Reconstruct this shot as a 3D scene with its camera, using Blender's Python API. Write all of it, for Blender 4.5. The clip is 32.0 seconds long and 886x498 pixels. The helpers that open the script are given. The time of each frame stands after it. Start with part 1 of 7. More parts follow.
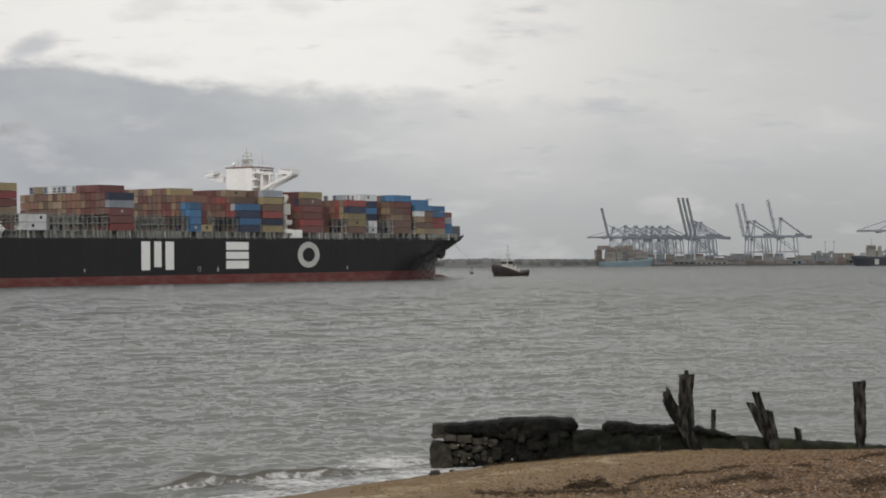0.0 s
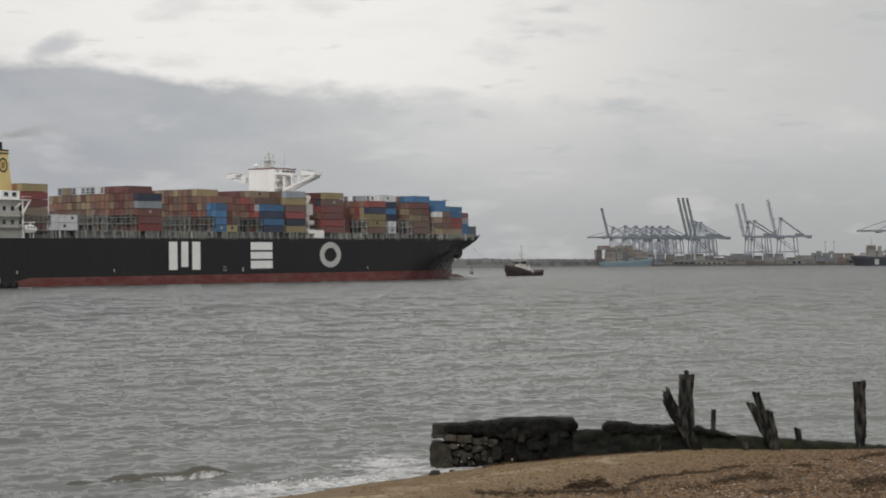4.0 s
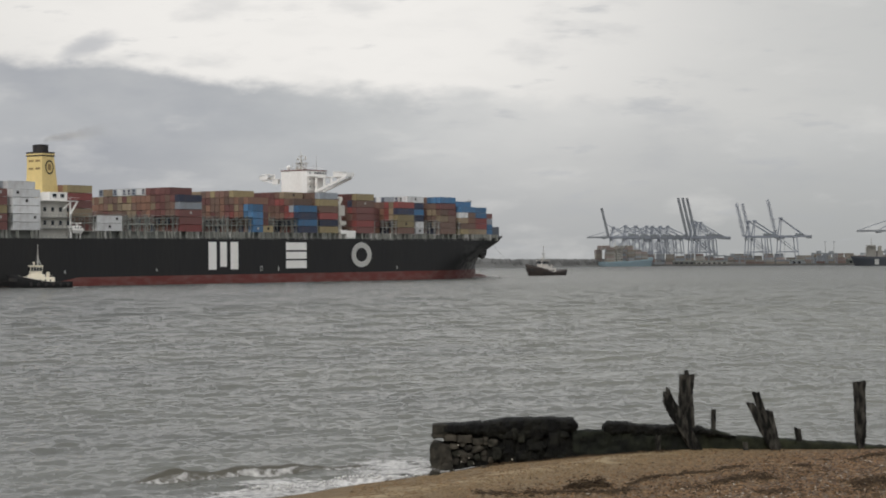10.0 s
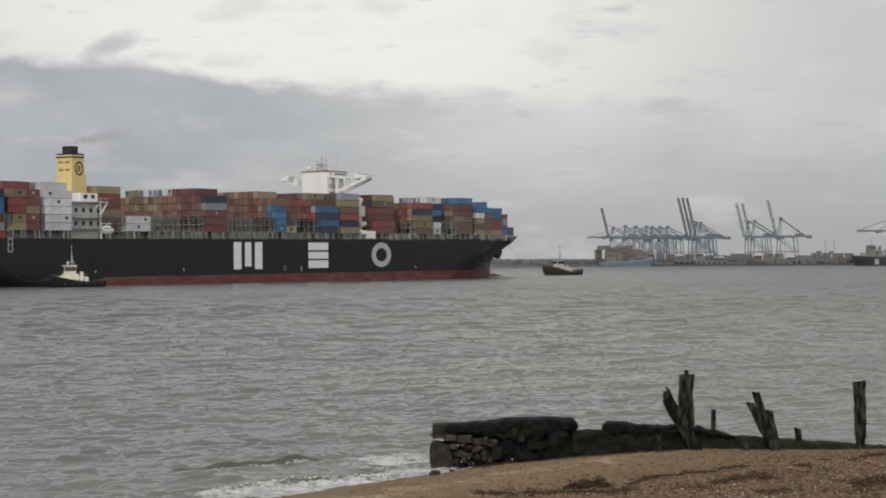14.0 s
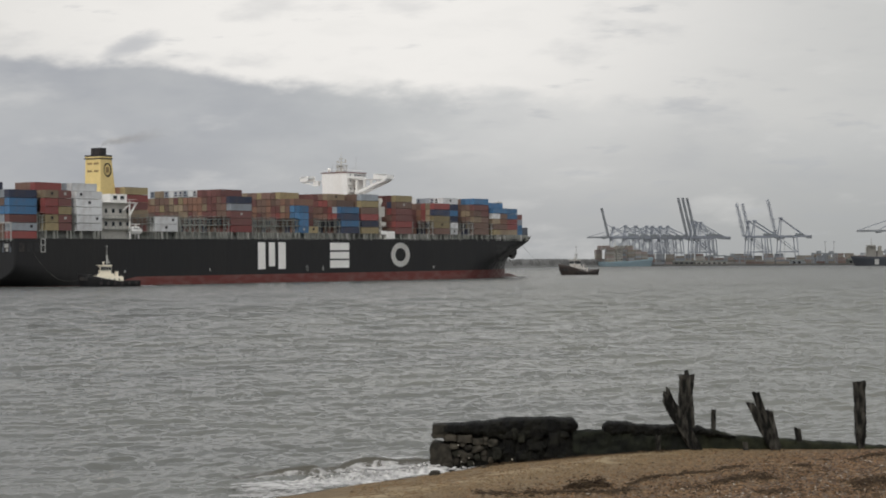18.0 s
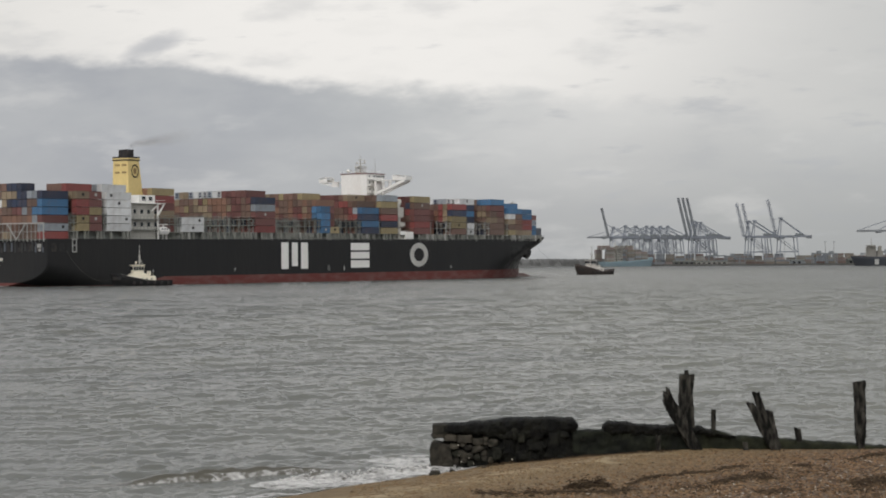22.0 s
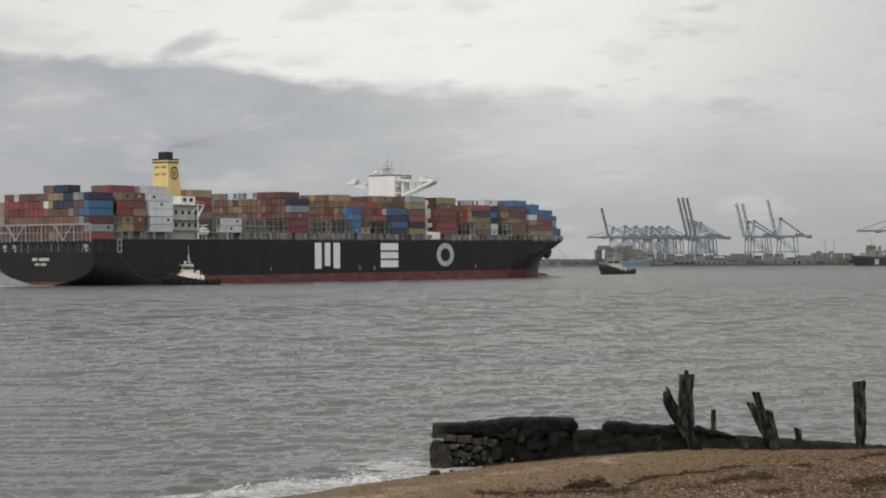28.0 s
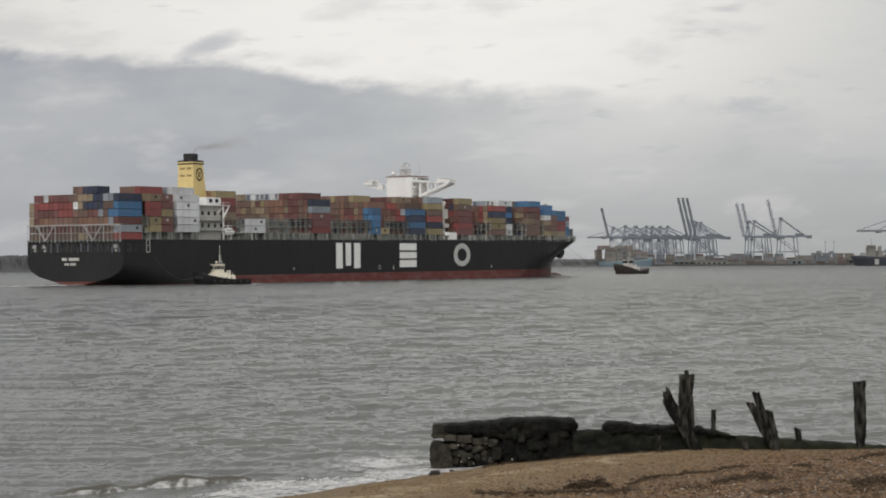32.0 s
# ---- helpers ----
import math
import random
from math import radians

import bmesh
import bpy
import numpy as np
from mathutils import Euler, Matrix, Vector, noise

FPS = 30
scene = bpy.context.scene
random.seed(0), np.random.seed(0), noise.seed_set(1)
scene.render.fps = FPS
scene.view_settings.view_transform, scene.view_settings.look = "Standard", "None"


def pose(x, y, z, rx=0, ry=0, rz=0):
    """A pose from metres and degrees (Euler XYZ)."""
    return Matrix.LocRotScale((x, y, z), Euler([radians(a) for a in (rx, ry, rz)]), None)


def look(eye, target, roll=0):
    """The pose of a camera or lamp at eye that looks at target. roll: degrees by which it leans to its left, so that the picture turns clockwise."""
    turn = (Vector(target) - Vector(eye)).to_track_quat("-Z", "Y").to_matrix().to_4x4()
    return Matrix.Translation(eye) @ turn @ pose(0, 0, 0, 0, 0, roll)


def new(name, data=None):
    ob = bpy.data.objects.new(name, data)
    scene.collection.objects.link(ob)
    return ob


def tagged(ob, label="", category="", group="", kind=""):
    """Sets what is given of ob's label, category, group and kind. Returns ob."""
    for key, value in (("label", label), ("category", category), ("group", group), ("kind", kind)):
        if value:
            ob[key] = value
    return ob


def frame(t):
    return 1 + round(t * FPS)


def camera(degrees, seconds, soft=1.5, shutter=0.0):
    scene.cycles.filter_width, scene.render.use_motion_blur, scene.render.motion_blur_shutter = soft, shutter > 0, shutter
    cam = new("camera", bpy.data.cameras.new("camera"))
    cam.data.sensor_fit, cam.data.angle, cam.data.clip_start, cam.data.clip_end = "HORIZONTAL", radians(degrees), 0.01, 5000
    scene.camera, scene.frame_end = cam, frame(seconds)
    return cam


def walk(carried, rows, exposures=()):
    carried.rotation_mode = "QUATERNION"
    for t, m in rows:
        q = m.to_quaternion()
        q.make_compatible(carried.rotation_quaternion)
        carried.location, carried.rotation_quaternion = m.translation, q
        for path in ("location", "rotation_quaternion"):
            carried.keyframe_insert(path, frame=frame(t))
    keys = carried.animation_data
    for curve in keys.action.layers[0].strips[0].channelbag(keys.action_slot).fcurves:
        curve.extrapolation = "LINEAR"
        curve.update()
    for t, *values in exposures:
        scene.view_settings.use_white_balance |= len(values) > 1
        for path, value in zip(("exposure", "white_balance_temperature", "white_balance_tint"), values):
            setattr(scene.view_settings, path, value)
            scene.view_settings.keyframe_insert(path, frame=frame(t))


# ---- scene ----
# One shipping channel seen from a raised shingle beach. Eye at (0, 0, 8.06), looking along +y; sea level is z = 0.
EYE = 8.06
cam = camera(27.53, 32.0, soft=1.9)
VIEW = look((0, 0, EYE), (0, 100, EYE + 100 * math.tan(radians(0.388))), -0.29)
walk(cam, [(0, VIEW), (32, VIEW)], exposures=[(0, 0.0), (32, 0.0)])

# ---- light: an overcast winter day ----
world = bpy.data.worlds.new("overcast")
scene.world = world
world.use_nodes = True
wn, wl = world.node_tree.nodes, world.node_tree.links
wn.clear()
sky = wn.new("ShaderNodeTexSky")
sky.sky_type, sky.sun_disc = "NISHITA", False
sky.sun_elevation, sky.sun_rotation = radians(38), radians(191)
sky.dust_density, sky.air_density = 6.0, 1.0
hsv = wn.new("ShaderNodeHueSaturation")
hsv.inputs["Saturation"].default_value = 0.15
hsv.inputs["Value"].default_value = 0.09
grey = wn.new("ShaderNodeMix")
grey.data_type = "RGBA"
grey.inputs[0].default_value = 0.75
grey.inputs[7].default_value = (0.60, 0.61, 0.63, 1)
back = wn.new("ShaderNodeBackground")
back.inputs["Strength"].default_value = 1.0
wout = wn.new("ShaderNodeOutputWorld")
wl.new(sky.outputs[0], hsv.inputs["Color"])
wl.new(hsv.outputs[0], grey.inputs[6])
wl.new(grey.outputs[2], back.inputs["Color"])
wl.new(back.outputs[0], wout.inputs[0])

sun_data = bpy.data.lights.new("sun", "SUN")
sun_data.energy, sun_data.angle, sun_data.color = 1.2, radians(25), (1.0, 0.97, 0.92)
sun = new("sun", sun_data)
sun.matrix_world = look((-90, -450, 370), (0, 0, 0))


# ---- materials ----
def nodes(name):
    m = bpy.data.materials.new(name)
    m.use_nodes = True
    n, l = m.node_tree.nodes, m.node_tree.links
    return m, n, l, n["Principled BSDF"]


def paint(name, colour, rough=0.55, wear=0.25, size=0.4, dirt=(0.10, 0.075, 0.055), metal=0.0, bump=0.15, streak=1.0, spread=0.0, gloss=0.5):
    """Weathered paint: a fine grain, larger stains drawn out downwards, and slight dents. spread: change from object to object."""
    m, n, l, p = nodes(name)
    tc = n.new("ShaderNodeTexCoord")
    mp = n.new("ShaderNodeMapping")
    mp.inputs["Scale"].default_value = (1, 1, 1.0 / streak)
    big = n.new("ShaderNodeTexNoise")
    big.inputs["Scale"].default_value, big.inputs["Detail"].default_value = size, 6
    fine = n.new("ShaderNodeTexNoise")
    fine.inputs["Scale"].default_value, fine.inputs["Detail"].default_value = size * 14, 4
    ramp = n.new("ShaderNodeMapRange")
    ramp.inputs[1].default_value, ramp.inputs[2].default_value = 0.42, 0.78
    ramp.inputs[3].default_value, ramp.inputs[4].default_value = 0.0, wear
    mix = n.new("ShaderNodeMix")
    mix.data_type = "RGBA"
    mix.inputs[6].default_value, mix.inputs[7].default_value = (*colour, 1), (*dirt, 1)
    vary = n.new("ShaderNodeHueSaturation")
    l.new(tc.outputs["Object"], mp.inputs[0])
    l.new(mp.outputs[0], big.inputs["Vector"])
    l.new(mp.outputs[0], fine.inputs["Vector"])
    l.new(big.outputs[0], ramp.inputs[0])
    l.new(ramp.outputs[0], mix.inputs[0])
    l.new(mix.outputs[2], vary.inputs["Color"])
    grain = n.new("ShaderNodeMapRange")
    grain.inputs[3].default_value, grain.inputs[4].default_value = 0.82, 1.18
    l.new(fine.outputs[0], grain.inputs[0])
    if spread:
        oi = n.new("ShaderNodeObjectInfo")
        geo = n.new("ShaderNodeNewGeometry")
        add = n.new("ShaderNodeMath")
        add.operation = "ADD"
        l.new(oi.outputs["Random"], add.inputs[0])
        l.new(geo.outputs["Random Per Island"], add.inputs[1])
        fr = n.new("ShaderNodeMath")
        fr.operation = "FRACT"
        l.new(add.outputs[0], fr.inputs[0])
        rg = n.new("ShaderNodeMapRange")
        rg.inputs[3].default_value, rg.inputs[4].default_value = 1 - spread, 1 + spread
        l.new(fr.outputs[0], rg.inputs[0])
        mul = n.new("ShaderNodeMath")
        mul.operation = "MULTIPLY"
        l.new(rg.outputs[0], mul.inputs[0])
        l.new(grain.outputs[0], mul.inputs[1])
        l.new(mul.outputs[0], vary.inputs["Value"])
    else:
        l.new(grain.outputs[0], vary.inputs["Value"])
    l.new(vary.outputs[0], p.inputs["Base Color"])
    p.inputs["Roughness"].default_value, p.inputs["Metallic"].default_value = rough, metal
    p.inputs["Specular IOR Level"].default_value = gloss
    if bump:
        b = n.new("ShaderNodeBump")
        b.inputs["Strength"].default_value, b.inputs["Distance"].default_value = bump, 0.05
        l.new(fine.outputs[0], b.inputs["Height"])
        l.new(b.outputs[0], p.inputs["Normal"])
    return m


HULL_BLACK = paint("black_hull_paint", (0.028, 0.0282, 0.029), 0.65, 0.4, 0.06, (0.042, 0.040, 0.037), streak=6, gloss=0.15)
HULL_GREY = paint("dark_grey_hull_paint", (0.03, 0.03, 0.031), 0.6, 0.3, 0.1)
PALE_STEEL = paint("pale_grey_steel_paint", (0.40, 0.40, 0.38), 0.55, 0.35, 0.5)
HOUSE_GREY = paint("grey_white_house_paint", (0.54, 0.52, 0.47), 0.55, 0.4, 0.3, (0.2, 0.19, 0.17), streak=3)
STORE_GREY = paint("dark_blue_grey_paint", (0.09, 0.10, 0.12), 0.6, 0.3, 0.4)
LOUVRE = paint("brown_louvre_paint", (0.30, 0.20, 0.08), 0.6, 0.3, 0.5)
BOOT_RED = paint("red_boot_paint", (0.145, 0.042, 0.037), 0.75, 1.0, 0.16, (0.185, 0.10, 0.088), streak=0.35, gloss=0.3)
DECK_GREY = paint("grey_deck_paint", (0.20, 0.21, 0.19), 0.7, 0.4, 0.3)
STEEL_GREY = paint("grey_lashing_paint", (0.22, 0.23, 0.215), 0.6, 0.35, 0.5)
PEDESTAL = paint("grey_green_pedestal_paint", (0.21, 0.215, 0.195), 0.7, 0.5, 0.4, (0.08, 0.07, 0.055))
SHIP_WHITE = paint("white_ship_paint", (0.86, 0.85, 0.82), 0.45, 0.15, 0.25, (0.45, 0.38, 0.30), streak=3)
CREAM = paint("yellow_funnel_paint", (0.72, 0.56, 0.24), 0.5, 0.2, 0.25, (0.40, 0.28, 0.12), streak=3)
SOOT_SHADE_BLACK = paint("soot_shade_black_paint", (0.014, 0.014, 0.016), 0.7, 0.4, 0.6)
GLASS = paint("dark_window_glass", (0.02, 0.025, 0.03), 0.12, 0.1, 0.5, bump=0)
# crane and quay colours are lifted towards pale grey to stand for distance haze
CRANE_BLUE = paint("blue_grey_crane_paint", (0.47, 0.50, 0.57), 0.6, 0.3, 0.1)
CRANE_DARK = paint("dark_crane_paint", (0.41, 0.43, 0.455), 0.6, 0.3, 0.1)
CONCRETE = paint("quay_concrete", (0.25, 0.245, 0.235), 0.85, 0.5, 0.05)
PALE_BLUE = paint("pale_blue_hull_paint", (0.32, 0.45, 0.51), 0.5, 0.3, 0.05, (0.36, 0.40, 0.42))
# both woods are lightened for distance haze, the nearer one less
WOODS = paint("hazed_distant_trees", (0.25, 0.25, 0.245), 0.9, 0.5, 0.02, (0.30, 0.295, 0.285), bump=0)
NEAR_WOODS = paint("less_hazed_woods", (0.19, 0.195, 0.19), 0.9, 0.5, 0.03, (0.23, 0.23, 0.22), bump=0)
SHIP_CREAM = paint("dull_cream_ship_paint", (0.52, 0.49, 0.44), 0.5, 0.3, 0.3, (0.36, 0.33, 0.29))
TUG_BLACK = paint("black_tug_paint", (0.010, 0.010, 0.011), 0.6, 0.3, 0.5, (0.03, 0.027, 0.024), gloss=0.2)
TUG_DARK = paint("dark_green_black_tug_paint", (0.024, 0.017, 0.014), 0.6, 0.5, 0.5, (0.060, 0.040, 0.030))
TUG_DULL = paint("dull_white_tug_paint", (0.58, 0.55, 0.51), 0.5, 0.5, 0.8)
TUG_CREAM = paint("cream_tug_paint", (0.80, 0.74, 0.60), 0.45, 0.15, 0.8)
RUBBER = paint("black_rubber", (0.02, 0.02, 0.02), 0.85, 0.2, 1.0)
TIMBER = paint("wet_dark_timber", (0.0055, 0.0056, 0.0048), 0.75, 1.0, 6.0, (0.130, 0.121, 0.102), streak=4, bump=1.0, gloss=0.2)
STONE = paint("wet_groyne_stone", (0.066, 0.058, 0.045), 0.75, 1.0, 3.2, (0.010, 0.012, 0.008), bump=1.0, spread=0.45, gloss=0.25)
WEED = paint("black_seaweed", (0.0040, 0.0041, 0.0038), 0.7, 0.8, 2.6, (0.021, 0.021, 0.0145), bump=1.0, gloss=0.2)
MOSSY_STONE = paint("weed_stained_stone", (0.031, 0.031, 0.023), 0.75, 1.0, 3.0, (0.007, 0.008, 0.006), bump=1.0, spread=0.4, gloss=0.2)
GREEN_WEED = paint("dark_green_weed", (0.0055, 0.0065, 0.0048), 0.75, 0.9, 2.0, (0.026, 0.030, 0.018), bump=1.0, gloss=0.2)
BANK_WEED = paint("olive_green_weed", (0.012, 0.0135, 0.0075), 0.75, 0.8, 1.8, (0.046, 0.050, 0.024), bump=1.0, gloss=0.2)
WRACK = paint("dry_brown_wrack", (0.058, 0.041, 0.026), 0.9, 0.7, 3.0, (0.12, 0.082, 0.048), bump=1.0, gloss=0.1, spread=0.5)
PEBBLE = paint("mixed_pebbles", (0.160, 0.090, 0.043), 0.8, 0.7, 4.0, (0.33, 0.24, 0.15), spread=0.85, gloss=0.3)
GRIT = paint("golden_grit", (0.155, 0.094, 0.042), 0.8, 0.8, 2.0, (0.35, 0.25, 0.13), spread=0.6)
FLINT = paint("pale_flint", (0.46, 0.42, 0.35), 0.6, 0.5, 6.0, (0.3, 0.26, 0.2), spread=0.4)
ROPE = paint("worn_rope", (0.10, 0.097, 0.088), 0.8, 0.2, 2.0)
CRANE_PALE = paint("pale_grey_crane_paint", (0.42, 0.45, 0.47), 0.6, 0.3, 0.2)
FOAM = paint("white_sea_foam", (0.70, 0.69, 0.67), 0.8, 0.5, 1.5, (0.50, 0.49, 0.46), bump=0.8)



def lace_material(name, rim=0.0, thin=0.44):
    """Foam film with ragged holes that let the water through; rim: how fast it thins out towards the sheet's edge."""
    m, n, l, p = nodes(name)
    tc = n.new("ShaderNodeTexCoord")
    a = n.new("ShaderNodeTexNoise")
    a.inputs["Scale"].default_value, a.inputs["Detail"].default_value, a.inputs["Roughness"].default_value = 1.1, 7, 0.62
    v = n.new("ShaderNodeTexVoronoi")
    v.inputs["Scale"].default_value = 4.5
    add = n.new("ShaderNodeMath")
    add.operation = "MULTIPLY_ADD"
    add.inputs[1].default_value = 0.28
    ramp = n.new("ShaderNodeMapRange")
    ramp.inputs[1].default_value, ramp.inputs[2].default_value = thin, thin + 0.32
    ramp.inputs[4].default_value = 0.9
    l.new(tc.outputs["Object"], a.inputs["Vector"])
    l.new(tc.outputs["Object"], v.inputs["Vector"])
    l.new(v.outputs["Distance"], add.inputs[0])
    l.new(a.outputs[0], add.inputs[2])
    total = add.outputs[0]
    if rim:
        off = n.new("ShaderNodeVectorMath")
        off.operation = "DISTANCE"
        off.inputs[1].default_value = (0.5, 0.5, 0.0)
        l.new(tc.outputs["UV"], off.inputs[0])
        sq = n.new("ShaderNodeMath")
        sq.operation = "POWER"
        sq.inputs[1].default_value = 2.0
        l.new(off.outputs["Value"], sq.inputs[0])
        less = n.new("ShaderNodeMath")
        less.operation = "MULTIPLY_ADD"
        less.inputs[1].default_value = -4.0 * rim
        l.new(sq.outputs[0], less.inputs[0])
        l.new(total, less.inputs[2])
        total = less.outputs[0]
    l.new(total, ramp.inputs[0])
    l.new(ramp.outputs[0], p.inputs["Alpha"])
    p.inputs["Base Color"].default_value, p.inputs["Roughness"].default_value = (0.68, 0.67, 0.65, 1), 0.8
    return m


def smoke_material():
    """Thin brown exhaust, densest along the middle of the plume and near its source."""
    m, n, l, p = nodes("thin_exhaust")
    tc = n.new("ShaderNodeTexCoord")
    a = n.new("ShaderNodeTexNoise")
    a.inputs["Scale"].default_value, a.inputs["Detail"].default_value = 0.22, 6
    l.new(tc.outputs["Object"], a.inputs["Vector"])
    uv = n.new("ShaderNodeSeparateXYZ")
    l.new(tc.outputs["UV"], uv.inputs[0])
    prev = None
    for src, x0, x1 in ((uv.outputs[0], 1.0, 0.1), (uv.outputs[0], 0.0, 0.05), (uv.outputs[1], 0.0, 0.5), (uv.outputs[1], 1.0, 0.5), (a.outputs[0], 0.22, 0.6)):
        r = n.new("ShaderNodeMapRange")
        r.interpolation_type = "SMOOTHSTEP"
        r.inputs[1].default_value, r.inputs[2].default_value = x0, x1
        l.new(src, r.inputs[0])
        if prev is None:
            prev = r.outputs[0]
        else:
            k = n.new("ShaderNodeMath")
            k.operation = "MULTIPLY"
            l.new(prev, k.inputs[0])
            l.new(r.outputs[0], k.inputs[1])
            prev = k.outputs[0]
    k = n.new("ShaderNodeMath")
    k.operation = "MULTIPLY"
    k.inputs[1].default_value = 0.13
    l.new(prev, k.inputs[0])
    l.new(k.outputs[0], p.inputs["Alpha"])
    p.inputs["Base Color"].default_value, p.inputs["Roughness"].default_value = (0.26, 0.225, 0.17, 1), 1.0
    p.inputs["Specular IOR Level"].default_value = 0.0
    return m


SMOKE = smoke_material()
LACE = lace_material("lacy_foam")
PATCH_FOAM = lace_material("foam_patch", 0.42, 0.39)
THIN_LACE = lace_material("torn_foam", 0.0, 0.53)

PALETTE = {
    "maroon": (0.145, 0.060, 0.055), "red": (0.225, 0.060, 0.056), "brown": (0.140, 0.090, 0.070), "orange": (0.215, 0.116, 0.080),
    "tan": (0.25, 0.195, 0.13), "yellow": (0.275, 0.225, 0.12), "blue": (0.055, 0.155, 0.29), "navy": (0.028, 0.040, 0.074),
    "grey": (0.28, 0.31, 0.34), "white": (0.61, 0.62, 0.62), "green": (0.10, 0.13, 0.10), "rust": (0.170, 0.100, 0.078),
    # beige, salmon and the row below: far boxes, distance haze mixed into the paint
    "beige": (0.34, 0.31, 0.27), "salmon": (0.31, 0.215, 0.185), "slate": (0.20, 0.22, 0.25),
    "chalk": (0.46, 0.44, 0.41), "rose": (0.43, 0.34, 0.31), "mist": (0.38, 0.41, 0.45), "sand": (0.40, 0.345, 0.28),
}


def container_paint(name, colour):
    """Container paint: upright corrugations in the relief, rust stains, a shade that differs from box to box."""
    m = paint(name, colour, 0.5, 0.3, 0.5, (0.13, 0.075, 0.05), spread=0.22, streak=2)
    n, l = m.node_tree.nodes, m.node_tree.links
    tc = n.new("ShaderNodeTexCoord")
    mp = n.new("ShaderNodeMapping")
    mp.inputs["Rotation"].default_value = (0, 0, radians(45))
    wv = n.new("ShaderNodeTexWave")
    wv.inputs["Scale"].default_value = 1.6
    b = n.new("ShaderNodeBump")
    b.inputs["Strength"].default_value, b.inputs["Distance"].default_value = 0.5, 0.04
    l.new(tc.outputs["Object"], mp.inputs[0])
    l.new(mp.outputs[0], wv.inputs["Vector"])
    l.new(wv.outputs["Fac"], b.inputs["Height"])
    l.new(b.outputs[0], n["Principled BSDF"].inputs["Normal"])
    return m


BOX = {k: container_paint(k + "_container_paint", c) for k, c in PALETTE.items()}


def sea_material(name, clear, silty):
    """Turbid water; its chop is a field of facet slopes at three sizes, gathered in gust patches."""
    m, n, l, p = nodes(name)
    tc = n.new("ShaderNodeTexCoord")

    def vec(op, a, b):
        k = n.new("ShaderNodeVectorMath")
        k.operation = op
        for i, x in enumerate((a, b)):
            if isinstance(x, tuple):
                k.inputs[i].default_value = x
            elif x is not None:
                l.new(x, k.inputs[i])
        return k.outputs[0]

    pos = n.new("ShaderNodeSeparateXYZ")
    l.new(tc.outputs["Object"], pos.inputs[0])
    total = None
    for scale, stretch, turn, slope, detail in ((0.9, 0.9, -8, 0.5, 5), (3.4, 0.8, 12, 0.8, 4)):
        mp = n.new("ShaderNodeMapping")
        mp.inputs["Rotation"].default_value = (0, 0, radians(turn))
        mp.inputs["Scale"].default_value = (stretch, 1, 1)
        l.new(tc.outputs["Object"], mp.inputs[0])
        k = n.new("ShaderNodeTexNoise")
        k.inputs["Scale"].default_value, k.inputs["Detail"].default_value, k.inputs["Roughness"].default_value = scale, detail, 0.66
        l.new(mp.outputs[0], k.inputs["Vector"])
        s = vec("MULTIPLY", vec("SUBTRACT", k.outputs["Color"], (0.5, 0.5, 0.5)), (slope * 0.8, slope * 1.75, 0.0))
        total = s if total is None else vec("ADD", total, s)
    gust = n.new("ShaderNodeTexNoise")
    gust.inputs["Scale"].default_value, gust.inputs["Detail"].default_value = 0.022, 4
    l.new(tc.outputs["Object"], gust.inputs["Vector"])
    gr = n.new("ShaderNodeMapRange")
    gr.inputs[1].default_value, gr.inputs[2].default_value = 0.3, 0.7
    gr.inputs[3].default_value, gr.inputs[4].default_value = 0.9, 1.25
    l.new(gust.outputs[0], gr.inputs[0])
    sc = n.new("ShaderNodeVectorMath")
    sc.operation = "SCALE"
    l.new(total, sc.inputs[0])
    # past the reach of the modelled waves the chop is all in the facets
    reach = n.new("ShaderNodeMapRange")
    reach.inputs[1].default_value, reach.inputs[2].default_value = 120, 700
    reach.inputs[3].default_value, reach.inputs[4].default_value = 0.75, 1.1
    rough = n.new("ShaderNodeMath")
    rough.operation = "MULTIPLY"
    l.new(gr.outputs[0], rough.inputs[0])
    l.new(reach.outputs[0], rough.inputs[1])
    l.new(pos.outputs[1], reach.inputs[0])
    l.new(rough.outputs[0], sc.inputs["Scale"])
    geo = n.new("ShaderNodeNewGeometry")
    # wave fronts are steeper on the side that runs towards the beach
    far = n.new("ShaderNodeMapRange")
    far.inputs[1].default_value, far.inputs[2].default_value = 220, 600
    far.inputs[3].default_value, far.inputs[4].default_value = -0.07, -0.19
    l.new(pos.outputs[1], far.inputs[0])
    slope_y = n.new("ShaderNodeCombineXYZ")
    l.new(far.outputs[0], slope_y.inputs[1])
    lean = vec("ADD", sc.outputs[0], slope_y.outputs[0])
    nrm = vec("NORMALIZE", vec("ADD", geo.outputs["Normal"], lean), None)
    l.new(nrm, p.inputs["Normal"])
    silt = n.new("ShaderNodeTexNoise")
    silt.inputs["Scale"].default_value, silt.inputs["Detail"].default_value = 0.05, 3
    l.new(tc.outputs["Object"], silt.inputs["Vector"])
    col = n.new("ShaderNodeMix")
    col.data_type = "RGBA"
    col.inputs[6].default_value, col.inputs[7].default_value = (*clear, 1), (*silty, 1)
    # base darkened to the left, standing in for the dark cloud bank's reflection
    cloud_shade = n.new("ShaderNodeMapRange")
    cloud_shade.inputs[1].default_value, cloud_shade.inputs[2].default_value = -60, 25
    cloud_shade.inputs[3].default_value, cloud_shade.inputs[4].default_value = -0.35, 0.25
    l.new(pos.outputs[0], cloud_shade.inputs[0])
    # and darkened with distance, for the far water's weaker sky reflection
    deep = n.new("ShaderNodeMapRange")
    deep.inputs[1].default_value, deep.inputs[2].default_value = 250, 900
